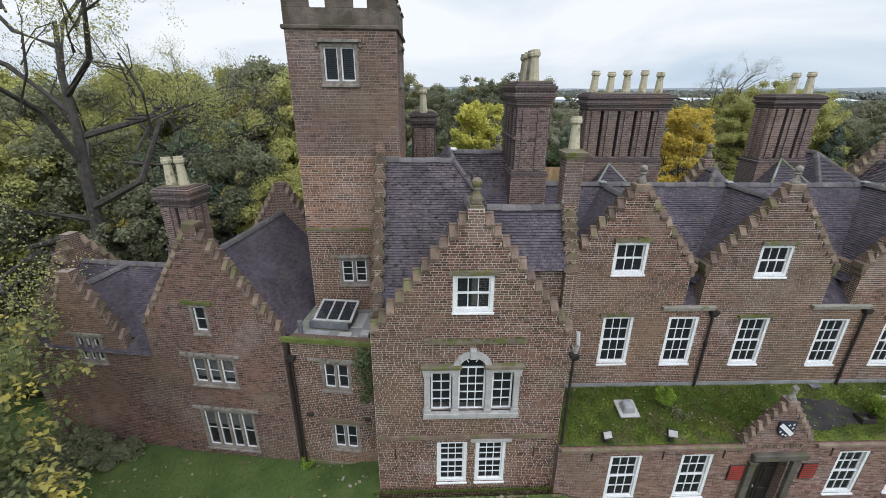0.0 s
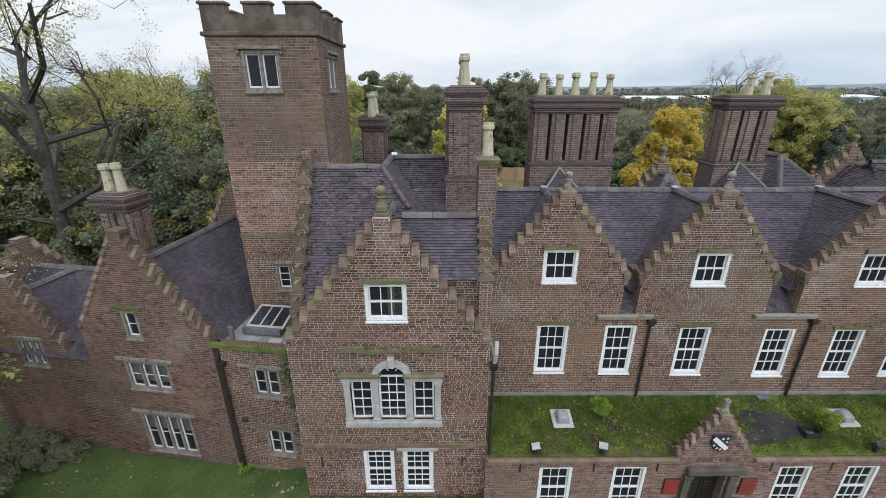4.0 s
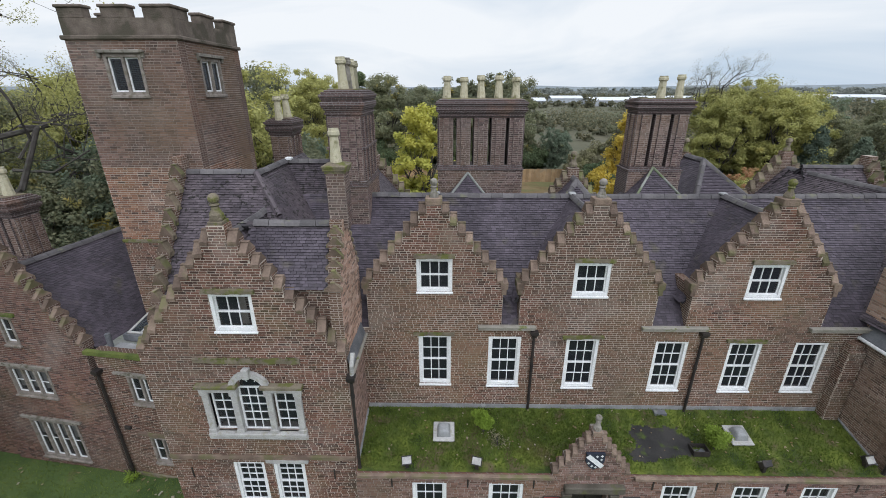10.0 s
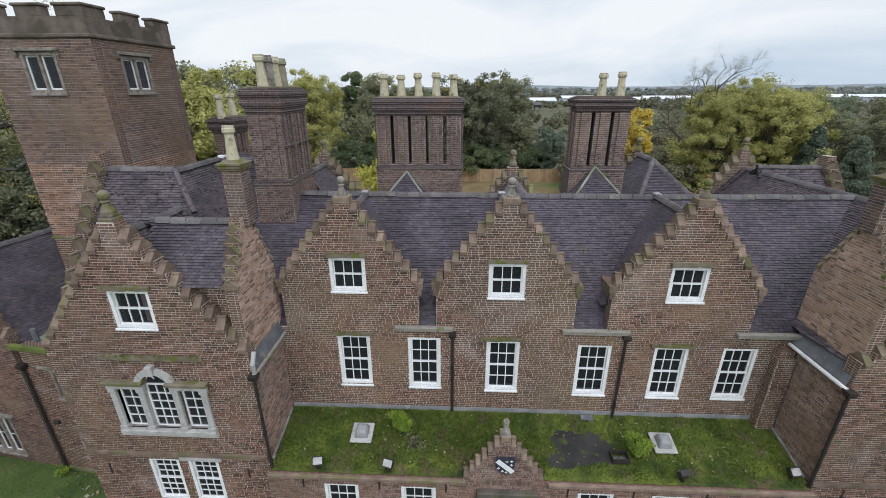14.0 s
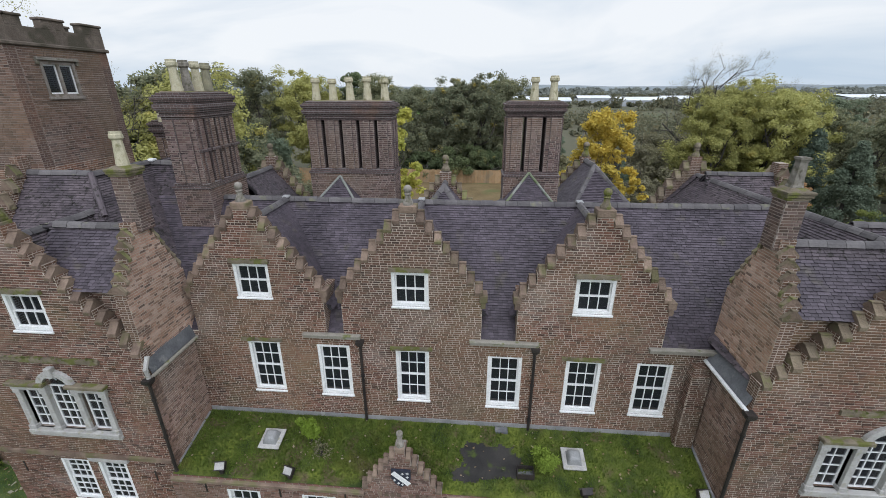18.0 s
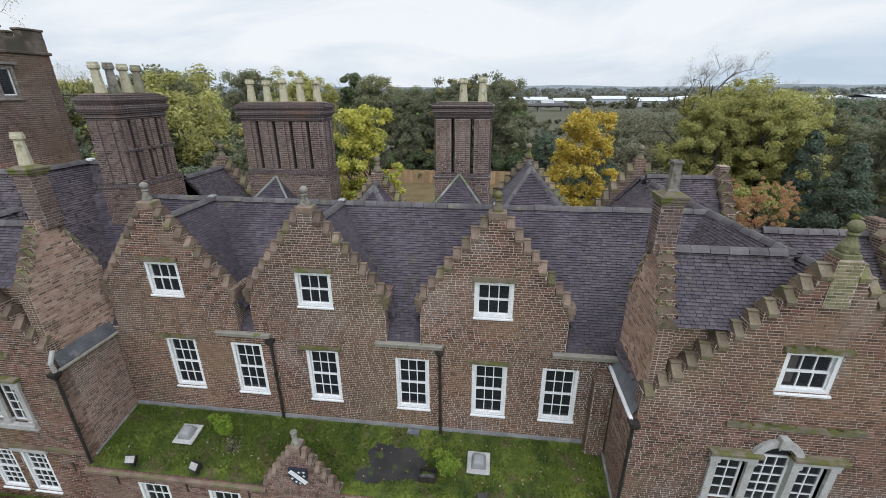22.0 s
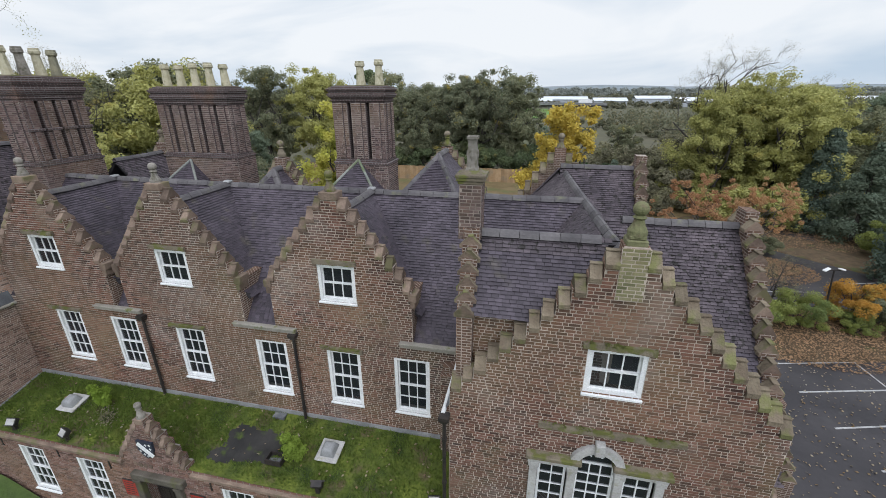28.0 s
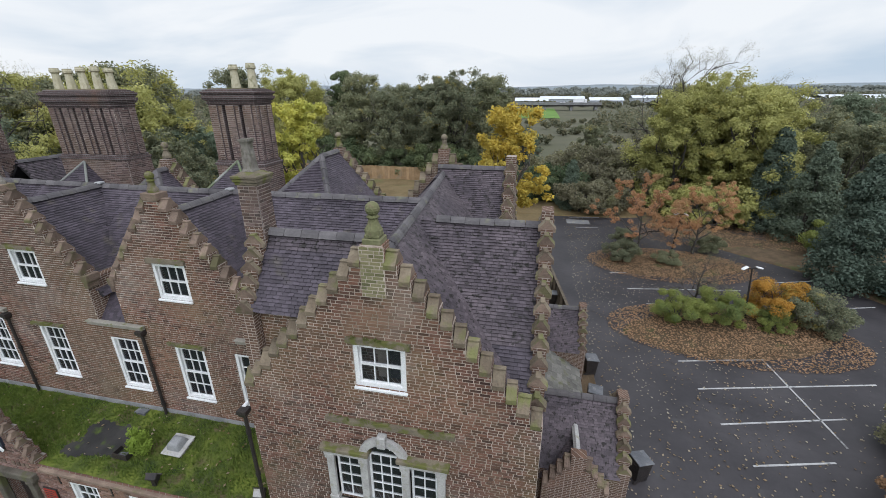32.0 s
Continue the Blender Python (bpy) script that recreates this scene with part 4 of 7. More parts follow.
for z0, z1, mat, unit in ((G - 0.2, 10.8, BRICK, UNIT), (10.8, 13.48, BRICK_PALE, UNIT_PALE), (13.48, TZ, BRICK_TOWER, UNIT_TOWER)):
    tower_wall(TX0, TX1, TY0, TY0 + 0.4, fh, "x", z0, z1, mat, unit, (TY0, -1))
    tower_wall(TX0, TX1, TY1 - 0.4, TY1, [], "x", z0, z1, mat)
    tower_wall(TY0 + 0.4, TY1 - 0.4, TX1 - 0.4, TX1, [(16.85, 18.2, 15.86, 17.06)], "y", z0, z1, mat, unit, (TX1, 1))
    tower_wall(TY0 + 0.4, TY1 - 0.4, TX0, TX0 + 0.4, [], "y", z0, z1, mat)
e = 0.09
part("string_course", boxes((TX0 - e, TX1 + e, TY0 - e, TY1 + e, TZ, TZ + 0.13), bevel=0.03), TOWER_STONE, tower, "weathered stone string course")
part("string_course", boxes((TX0 - 0.05, TX1 + 0.05, TY0 - 0.05, TY0 + 0.05, 10.68, 10.8), bevel=0.01), MOSSY, tower)
part("roof", boxes((TX0 + 0.35, TX1 - 0.35, TY0 + 0.35, TY1 - 0.35, TZ + 0.13, TZ + 0.25)), LEAD, tower)
pz0, pz1 = TZ + 0.13, TZ + 0.62
for a in ((TX0, TX1, TY0, TY0 + 0.32), (TX0, TX1, TY1 - 0.32, TY1), (TX0, TX0 + 0.32, TY0 + 0.32, TY1 - 0.32), (TX1 - 0.32, TX1, TY0 + 0.32, TY1 - 0.32)):
    part("parapet", boxes((*a, pz0, pz1)), TOWER_STONE, tower, "weathered stone parapet")
for i, (cx, cy, wx, wy) in enumerate([(TX0 + 0.4, TY0 + 0.16, 0.8, 0.32), ((TX0 + TX1) / 2, TY0 + 0.16, 0.85, 0.32), (TX1 - 0.45, TY0 + 0.16, 0.9, 0.32), (TX1 - 0.16, TY0 + 0.6, 0.32, 0.56), (TX1 - 0.16, (TY0 + TY1) / 2, 0.32, 0.85), (TX1 - 0.16, TY1 - 0.45, 0.32, 0.9),
                                      (TX0 + 0.16, (TY0 + TY1) / 2, 0.32, 0.85), (TX0 + 0.16, TY1 - 0.45, 0.32, 0.9), ((TX0 + TX1) / 2, TY1 - 0.16, 0.85, 0.32)]):
    mer = part("merlon", boxes((cx - wx / 2, cx + wx / 2, cy - wy / 2, cy + wy / 2, pz1, pz1 + 0.28), bevel=0.01), TOWER_STONE, tower)
    part("coping", boxes((cx - wx / 2 - 0.05, cx + wx / 2 + 0.05, cy - wy / 2 - 0.05, cy + wy / 2 + 0.05, pz1 + 0.28, pz1 + 0.37), bevel=0.025), TOWER_STONE, mer)


def tower_window(m, w, h, hood=True):
    win = mullion_window(w, h, 2, 1, tower)
    win.matrix_basis = m
    if hood:
        part("hood_mould", boxes((-w / 2 - 0.14, w / 2 + 0.14, -0.13, 0.0, h + 0.02, h + 0.12), (-w / 2 - 0.14, -w / 2 - 0.04, -0.1, 0.0, h - 0.12, h + 0.02), (w / 2 + 0.04, w / 2 + 0.14, -0.1, 0.0, h - 0.12, h + 0.02), bevel=0.012), STONE, win)


tower_window(pose(-3.61, TY0, 15.86), 1.22, 1.24)
tower_window(pose(TX1, 17.52, 15.86, 0, 0, 90), 1.35, 1.2)
tw = mullion_window(1.16, 1.12, 2, 3, tower)
tw.location = (-3.64, TY0, 8.42)
lintel(-3.64, TY0, 9.58, 1.7, 0.12, tower, STONE)

# the west block stands a little askew to the front: a low link under a flat lead roof, a gabled house, and its low end.
# Its own numbers run along and back from its corner by the wing.
LAWN_W = 1.6
manor = house
house = empty("west_house", -2.75, 13.1, 0, "purple-brown brick side house with stepped gable and low link", "house")
house.rotation_euler = (0, 0, radians(-8))
own_ledges = len(LEDGES)
lh = [(-1.90, -0.80, 5.30, 6.54), (-1.76, -0.66, 2.44, 3.74)]
us, vs = [-2.98, 0.06] + [h for q in lh for h in q[:2]], [LAWN_W - 0.6, 7.32] + [h for q in lh for h in q[2:]]
lw_ = part("wall", cell_wall(us, vs, lambda u, v: not in_holes(u, v, lh), 0.0, 0.35), BRICK, house, "low brick link wall")
brick_skin(us, vs, lambda u, v: not in_holes(u, v, lh), 0.0, -1, "x", UNIT, lw_, None, 14)
string_course(-3.25, 0.04, 0.0, 7.32, 0.17, 0.12, MOSS_BRIGHT, "parapet_coping", "parapet coping thick with bright moss")
part("parapet", boxes((-3.0, 0.04, 0.0, 0.35, 7.32, 7.42)), BRICK_LEFT, house)
part("flat_roof", boxes((-3.2, 0.6, 0.35, 2.75, 7.1, 7.28)), FLASHING, house, "patchy grey lead flat roof")
for a, b, c2, d in lh:
    wdw = mullion_window(b - a, d - c2, 2, 2, house)
    wdw.location = ((a + b) / 2, 0.0, c2)
lintel(-1.36, 0.0, 6.58, 1.95, 0.10, house, STONE)
lintel(-1.28, 0.0, 3.78, 1.75, 0.12, house, STEP)
part("plinth", boxes((-2.9, 0.05, -0.07, 0.02, LAWN_W - 0.6, LAWN_W + 0.16), bevel=0.02), MOSSY, house, "mossy brick plinth")
for x in (-2.55, -0.28):
    part("wall_tie", boxes((x - 0.13, x + 0.13, -0.09, 0.01, 3.98, 4.13), bevel=0.02), IRON, house)
# the gabled house
bc, bh = -5.86, 2.62
bl = [(-6.50, -5.86, 7.42, 8.58), (-7.02, -5.20, 5.12, 6.40), (-7.08, -4.86, 1.96, 3.90)]
gable_wall("wall", bc, bh, 7.62, 11.25, 11, -0.05, 0.35, bl, LAWN_W - 0.6, BRICK_LEFT, STEP, label="purple-brown brick front with a stepped gable", unit=UNIT_LEFT)
for (a, b, c2, d), (lt, rw, bd) in zip(bl, ((1, 2, 0.0), (3, 2, 0.85), (4, 2, 0.45))):
    wdw = mullion_window(b - a, d - c2, lt, rw, house, blind=bd)
    wdw.location = ((a + b) / 2, -0.05, c2)
    lintel((a + b) / 2, -0.05, d + 0.05, b - a + 0.5, 0.11, house, MOSS_BRIGHT if c2 > 7 else STONE)
part("finial_block", boxes((bc - 0.24, bc + 0.24, -0.07, 0.37, 11.25, 11.6), bevel=0.03), STEP, house)
for q in (-1, 1):
    sl = roof(house, [(bc + q * (bh + 0.15), 0.3, 7.25), (bc + q * (bh + 0.15), 6.3, 7.25), (bc, 6.3, 10.2), (bc, 0.3, 10.2)], SLATE, seed=21 + q)
ridge(sl, (bc, 0.35, 10.26), (bc, 6.3, 10.26))
part("wall", boxes((bc + bh - 0.35, bc + bh, 0.35, 6.2, LAWN_W - 0.6, 7.3)), BRICK_LEFT, house)
part("wall", boxes((bc - bh, bc - bh + 0.35, 0.35, 6.2, LAWN_W - 0.6, 7.3)), BRICK_LEFT, house)
gable_wall("wall", bc, bh, 7.62, 11.35, 11, 6.2, 6.6, [], LAWN_W - 0.6, BRICK_LEFT, STEP, label="rear stepped gable")
# low end
ec, eh = -11.2, 1.6
el = [(-11.7, -10.56, 5.66, 6.86)]
gable_wall("wall", ec, eh, 6.75, 9.3, 8, 0.05, 0.4, el, LAWN_W - 0.6, BRICK_LEFT, STEP, x0=-13.4, x1=-8.5, low=6.3, label="low brick end with a small stepped gable", unit=UNIT_LEFT)
wdw = mullion_window(1.14, 1.2, 3, 2, house)
wdw.location = (-11.13, 0.05, 5.66)
lintel(-11.13, 0.05, 6.9, 1.5, 0.1, house, STONE)
sl = roof(house, [(-13.4, -0.05, 6.25), (-8.45, -0.05, 6.25), (-8.45, 2.7, 8.75), (-13.4, 2.7, 8.75)], SLATE, seed=31)
roof(house, [(-8.45, 5.4, 6.25), (-13.4, 5.4, 6.25), (-13.4, 2.7, 8.75), (-8.45, 2.7, 8.75)], SLATE, seed=32)
ridge(sl, (-13.4, 2.7, 8.81), (-8.45, 2.7, 8.81))
for q in (-1, 1):
    roof(house, [(ec + q * 1.75, 0.35, 6.7), (ec + q * 1.75, 0.45, 6.7), (ec, 2.65, 8.72), (ec, 0.35, 8.72)], SLATE, seed=33 + q)
ridge(sl, (ec, 0.35, 8.78), (ec, 2.65, 8.78))
gable_wall("wall", 2.7, 2.9, 6.3, 9.7, 8, -13.75, -13.35, [], LAWN_W - 0.6, BRICK_LEFT, STEP, axis="y", label="stepped end gable")
# the link's flat roof: a propped roof light, lead patches, a vent
rl = empty("roof_light", -1.75, 1.45, 7.28, "propped metal roof light on the flat roof", "roof light")
rl.location = house.matrix_basis @ Vector((-1.85, 1.5, 7.28))
rl.rotation_euler = (0, 0, radians(-8))
part("kerb", lattice(-0.75, 0.75, -0.6, 0.6, -0.25, 0.0, 0.08, 1, 1, 0)[0], LEAD, rl).matrix_basis = pose(0, 0, 0.05, -90)
lid = part("lid", lattice(-0.75, 0.75, -0.6, 0.6, -0.06, 0.0, 0.09, 3, 1, 0.06)[0], PALE_STONE, rl, "grey glazed lid propped open")
lid.matrix_basis = pose(0.1, 0.1, 0.42, -76)
part("pane", boxes((-0.68, 0.68, -0.04, -0.03, -0.53, 0.53)), GLASS, lid)
part("hot_pipe", pipe(bmesh.new(), [(-2.75, 0.5, 7.25), (-2.75, 0.5, 7.85)], 0.09), LEAD, house)
for x, y, w, d, h in ((-0.55, 0.75, 0.7, 0.5, 0.05), (-1.1, 0.55, 0.5, 0.3, 0.10), (-0.3, 1.6, 0.7, 1.5, 0.04), (-0.35, 0.6, 0.3, 0.3, 0.22), (-0.85, 1.7, 0.5, 1.1, 0.02), (-2.2, 0.6, 0.9, 0.4, 0.03)):
    part("lead_patch", boxes((x - w / 2, x + w / 2, y - d / 2, y + d / 2, 7.28, 7.28 + h), bevel=0.012), PALE_STONE if w < 0.6 else LEAD_PALE, house)
del LEDGES[own_ledges:]


# great chimneys: a panelled base, joined round and square shafts with dark slots between, and a stepped corbelled head
def great_chimney(x0, x1, y0, y1, zb, zs, zh, zt, along, nshaft, pots, label, pot_mats=None, pot_h=0.95, pot_at=None, head_h=0.8, band=False):
    ch = part("great_chimney", boxes((x0 - 0.06, x1 + 0.06, y0 - 0.06, y1 + 0.06, zb, zs), bevel=0.01), BRICK_DARK, house, label)
    part("shaft_plinth", boxes((x0 - 0.10, x1 + 0.10, y0 - 0.10, y1 + 0.10, zs, zs + 0.09), (x0 - 0.03, x1 + 0.03, y0 - 0.03, y1 + 0.03, zs + 0.09, zs + 0.2), bevel=0.015), BRICK_DARK, ch)
    yes = lambda u, v: True
    brick_skin([x0 - 0.05, x1 + 0.05], [max(zb, zs - 2.6), zs], yes, y0 - 0.06, -1, "x", UNIT_DARK, ch, None, 3)
    brick_skin([y0 - 0.05, y1 + 0.05], [max(zb, zs - 2.6), zs], yes, x1 + 0.06, 1, "y", UNIT_DARK, ch, None, 4)
    L = (x1 - x0) if along == "x" else (y1 - y0)
    slot = 0.13
    w = (L - slot * (nshaft - 1)) / nshaft
    for i in range(nshaft):
        a = (x0 if along == "x" else y0) + i * (w + slot)
        rows = []
        for d, za, zb2 in ((0.0, zs + 0.2, zh), (-0.035, (zs + zh) / 2 - 0.05, (zs + zh) / 2 + 0.05)):
            rows.append((a + d, a + w - d, y0 + d + 0.04, y1 - d - 0.04, za, zb2) if along == "x" else (x0 + d + 0.04, x1 - d - 0.04, a + d, a + w - d, za, zb2))
        sh = part("shaft", boxes(rows[0], bevel=0.02), BRICK_DARK, ch)
        q = rows[0]
        if along == "x":
            brick_skin([q[0] + 0.02, q[1] - 0.02], [q[4], q[5]], yes, q[2], -1, "x", UNIT_DARK, sh, None, i)
        else:
            brick_skin([q[2] + 0.02, q[3] - 0.02], [q[4], q[5]], yes, q[1], 1, "y", UNIT_DARK, sh, None, i)
        # a rib up the middle of each shaft, on both long faces
        lo, hi = (q[0], q[1]) if along == "x" else (q[2], q[3])
        m, r, e3 = (lo + hi) / 2, (hi - lo) * 0.21, 0.075
        for o in (-1, 1):
            f0 = (q[2] if o < 0 else q[3]) if along == "x" else (q[0] if o < 0 else q[1])
            fa, fb = sorted((f0, f0 + o * e3))
            rib = part("rib", boxes((m - r, m + r, fa, fb, q[4], q[5]) if along == "x" else (fa, fb, m - r, m + r, q[4], q[5]), bevel=0.012), BRICK_DARK, sh)
            if (along == "x" and o < 0) or (along == "y" and o > 0):
                brick_skin([m - r + 0.01, m + r - 0.01], [q[4], q[5]], yes, f0 + o * e3, o, along, UNIT_DARK, rib, None, i + 20)
            if band:
                zb3 = (q[4] + q[5]) / 2
                part("band", boxes((lo - 0.02, hi + 0.02, fa - 0.025, fb + 0.025, zb3, zb3 + 0.11) if along == "x" else (fa - 0.025, fb + 0.025, lo - 0.02, hi + 0.02, zb3, zb3 + 0.11), bevel=0.015), BRICK_DARK, sh)
        if i in (0, nshaft - 1):
            # the cluster's ends carry two ribs each
            o = 1 if i else -1
            f0 = (hi if i else lo)
            ca, cb = (q[2], q[3]) if along == "x" else (q[0], q[1])
            fa, fb = sorted((f0, f0 + o * 0.06))
            other = "y" if along == "x" else "x"
            brick_skin([ca + 0.02, cb - 0.02], [q[4], q[5]], yes, f0, o, other, UNIT_DARK, sh, None, i + 9)
            for g3 in (0.27, 0.73):
                cm = ca + (cb - ca) * g3
                rib = part("rib", boxes((fa, fb, cm - 0.13, cm + 0.13, q[4], q[5]) if along == "x" else (cm - 0.13, cm + 0.13, fa, fb, q[4], q[5]), bevel=0.012), BRICK_DARK, sh)
                brick_skin([cm - 0.12, cm + 0.12], [q[4], q[5]], yes, f0 + o * 0.06, o, other, UNIT_DARK, rib, None, i + 30)
    head = ((-0.02, 0.09), (0.03, 0.08), (0.0, 0.08), (0.05, 0.08), (0.09, 0.08), (0.12, 0.16), (0.07, 0.09), (0.11, 0.08), (0.14, 0.12), (0.07, 0.08), (-0.02, 0.07), (-0.12, 0.05))
    k2 = head_h / 1.06
    for i, (e2, h2) in enumerate(head):
        h2, z = h2 * k2, zh + k2 * sum(q[1] for q in head[:i])
        part("head_course", boxes((x0 - e2, x1 + e2, y0 - e2, y1 + e2, z, z + h2), bevel=0.012), STEP_MOSS if i == 11 else BRICK_DARK, ch)
    top = zh + head_h
    for i in range(pots):
        f = pot_at[i] if pot_at else 0.093 + 0.814 * i / (pots - 1)
        px, py = (x0 + (x1 - x0) * f, (y0 + y1) / 2) if along == "x" else ((x0 + x1) / 2, y0 + (y1 - y0) * f)
        chimney_pot(px, py, top + 0.02, pot_h, 0.19, (pot_mats or {}).get(i, POT), ch)
    return ch


great_chimney(-8.6, -7.3, 2.1, 3.1, 7.0, 9.7, 11.45, 12.5, "x", 2, 2, "brick chimney with two clay pots", pot_h=1.0, pot_at=(0.26, 0.66))
house = manor
great_chimney(6.42, 10.08, 19.95, 21.1, 7.5, 12.65, 14.88, 15.6, "x", 5, 5, "massive purple brick chimney with five shafts and five clay pots", pot_h=0.87, head_h=0.78)
great_chimney(14.87, 17.09, 19.95, 21.1, 7.5, 12.6, 15.02, 15.4, "x", 3, 2, "massive brick chimney with three shafts and two clay pots", pot_h=0.9, pot_at=(0.49, 0.84), head_h=0.64)
great_chimney(2.52, 3.80, 16.55, 19.0, 7.5, 12.65, 15.12, 16.1, "y", 4, 4, "massive purple brick chimney with four shafts and four clay pots", {3: POT_DARK, 1: STONE}, pot_at=(0.15, 0.39, 0.63, 0.87), head_h=0.93, band=True, pot_h=1.02)
great_chimney(-1.45, -0.4, 21.0, 22.3, 7.5, 12.4, 14.0, 15.05, "y", 2, 2, "brick chimney with two clay pots")

# rear roofs and gables
def rear_range(c, half, z, y0, y1, zg, n, mat=SLATE, hip=0.0):
    for q in (-1, 1):
        sl = roof(house, [(c + q * half, y0, z - half * 1.15), (c + q * half, y1, z - half * 1.15), (c, y1, z), (c, y0 + hip, z)], mat, seed=int(41 + q + c))
    if hip:
        roof(house, [(c - half, y0, z - half * 1.15), (c + half, y0, z - half * 1.15), (c, y0 + hip, z)], mat, seed=47)
        for q in (-1, 1):
            ridge(sl, (c + q * half * 0.5, y0 + hip * 0.5, z - half * 0.575 + 0.04), (c, y0 + hip, z + 0.05))
    if y0 < y1 - 0.5:
        ridge(sl, (c, y0 + hip, z + 0.06), (c, y1, z + 0.06))
    gable_wall("wall", c, half, z - half * 1.1, zg, n, y1, y1 + 0.4, [], G - 0.2, BRICK, STEP_MOSS, label="stepped rear gable")
    finial(c, y1 + 0.2, zg + 0.28, 0.15, MOSSY, house)


rear_range(12.35, 1.9, 12.35, 17.3, 19.7, 12.55, 7, hip=1.9)
rear_range(18.95, 2.5, 12.85, 17.2, 23.0, 12.75, 8, hip=4.2)
rear_range(24.1, 2.7, 12.2, 22.7, 23.0, 12.75, 8, SLATE_DARK)
rear_range(3.0, 2.4, 12.3, 20.2, 23.0, 12.55, 7, SLATE_DARK)
for cx, z in ((15.88, 12.75), (7.7, 12.5)):
    for q in (-1, 1):
        roof(house, [(cx + q * 1.9, 18.2, z - 2.1), (cx + q * 1.9, 20.4, z - 2.1), (cx, 20.4, z), (cx, 19.9, z)], SLATE, seed=51 + q)
    sl = roof(house, [(cx - 1.9, 18.0, z - 2.1), (cx + 1.9, 18.0, z - 2.1), (cx, 19.9, z)], SLATE, seed=53)
    for q in (-1, 1):
        part("lead_roll", pipe(bmesh.new(), [(cx + q * 1.9, 18.0, z - 2.07), (cx, 19.9, z + 0.04)], 0.055), FLASHING, house, "weathered lead hip roll")
# roofs behind the wing by the tower: a ridge running back, then across to the great chimney
sl = roof(house, [(3.3, 12.73, 9.35), (3.3, 20.6, 9.35), (0.2, 20.6, 13.3), (0.2, 15.58, 13.3)], SLATE_DARK, seed=61)
roof(house, [(-2.9, 20.6, 9.35), (-2.9, 15.5, 9.35), (0.2, 15.5, 13.3), (0.2, 20.6, 13.3)], SLATE_DARK, seed=62)
ridge(sl, (0.2, 15.6, 13.37), (0.22, 18.35, 13.37))
part("lead_roll", pipe(bmesh.new(), [(0.2, 15.6, 13.36), (0.6, 15.22, 12.86), (1.2, 14.66, 12.1)], 0.1), SLATE_DARK, house, "thick lead hip roll")
sl = roof(house, [(1.0, 15.1, 9.5), (2.45, 15.1, 9.5), (2.45, 18.35, 13.28), (0.3, 18.35, 13.28)], SLATE_DARK, seed=63)
roof(house, [(2.45, 21.6, 9.5), (0.3, 21.6, 9.5), (0.3, 18.35, 13.28), (2.45, 18.35, 13.28)], SLATE_DARK, seed=64)
ridge(sl, (0.36, 18.35, 13.34), (2.4, 18.35, 13.34))
part("ridge_cap", boxes((0.22, 0.48, 18.22, 18.48, 13.34, 13.46), bevel=0.03), WHITE, house, "white mortar patch on a ridge end")
sl = roof(house, [(24.1, 19.2, 9.4), (27.0, 19.2, 9.4), (27.0, 22.0, 12.45), (24.1, 22.0, 12.45)], SLATE_DARK, seed=55)
roof(house, [(27.0, 24.8, 9.4), (24.1, 24.8, 9.4), (24.1, 22.0, 12.45), (27.0, 22.0, 12.45)], SLATE_DARK, seed=56)
ridge(sl, (24.1, 22.0, 12.51), (27.0, 22.0, 12.51))
gable_wall("wall", 22.0, 2.8, 9.4, 12.7, 8, 27.0, 27.4, [], G - 0.2, BRICK, STEP_MOSS, axis="y", label="stepped rear side gable")
part("wall", boxes((-2.0, 27.0, 24.0, 24.4, G - 0.2, 9.2)), BRICK, house)
part("wall", boxes((27.9, 28.3, 18.9, 24.4, G - 0.2, 8.9)), BRICK, house)
# slabs added to close the rooms, coloured near-black in place of indoor shade
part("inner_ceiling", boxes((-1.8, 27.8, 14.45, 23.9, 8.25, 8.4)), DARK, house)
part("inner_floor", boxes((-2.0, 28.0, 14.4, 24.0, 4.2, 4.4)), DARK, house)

# porch range: one storey with a mossy lean roof
PY = 11.5
PORCH_W = (6.26, 8.84, 14.62, 16.98, 19.25)
ph_ = [(x - 0.575, x + 0.575, 1.65, 3.75) for x in PORCH_W] + [(10.95, 12.25, 0.6, 3.4)]
porch_rows = steps_of(11.60, 1.28, 4.18, 5.8, 6, 0.16)
porch_body = lowered(porch_rows)
us = [3.8, 21.34] + [h for q in ph_ for h in q[:2]] + [11.60 + s * r[0] for r in porch_rows for s in (-1, 1)]
vs = [G - 0.2, 4.12, 4.18] + [h for q in ph_ for h in q[2:]] + [v for r in porch_body for v in r[1:]]


def porch_solid(u, v):
    if in_holes(u, v, ph_):
        return False
    return v < 4.12 or (abs(u - 11.60) < 1.28 and v < 4.18) or any(a < v < b and abs(u - 11.60) < hw for hw, a, b in porch_body)


pw_ = part("wall", cell_wall(us, vs, porch_solid, PY, PY + 0.36), BRICK_RED, house, "red brick porch wall with a small stepped gable")
brick_skin(us, vs, porch_solid, PY, -1, "x", UNIT_RED, pw_, (3.9, 6.4, 3.0, 4.1), 15)
crow_steps(porch_rows, 11.60, PY + 0.13, 0.24, STEP, pw_)
part("finial_block", boxes((11.45, 11.75, PY - 0.02, PY + 0.28, 5.8, 6.0), bevel=0.02), STEP, house)
finial(11.60, PY + 0.13, 5.97, 0.105, STONE, house)
for x in PORCH_W:
    pwn = sash_window(1.15, 2.1, 3, (2, 2), house)
    pwn.location = (x, PY + 0.015, 1.65)
ledge = [(3.86, 10.40, PY - 0.10, PY + 0.02, 4.0, 4.13), (13.04, 21.3, PY - 0.10, PY + 0.02, 4.0, 4.13)]
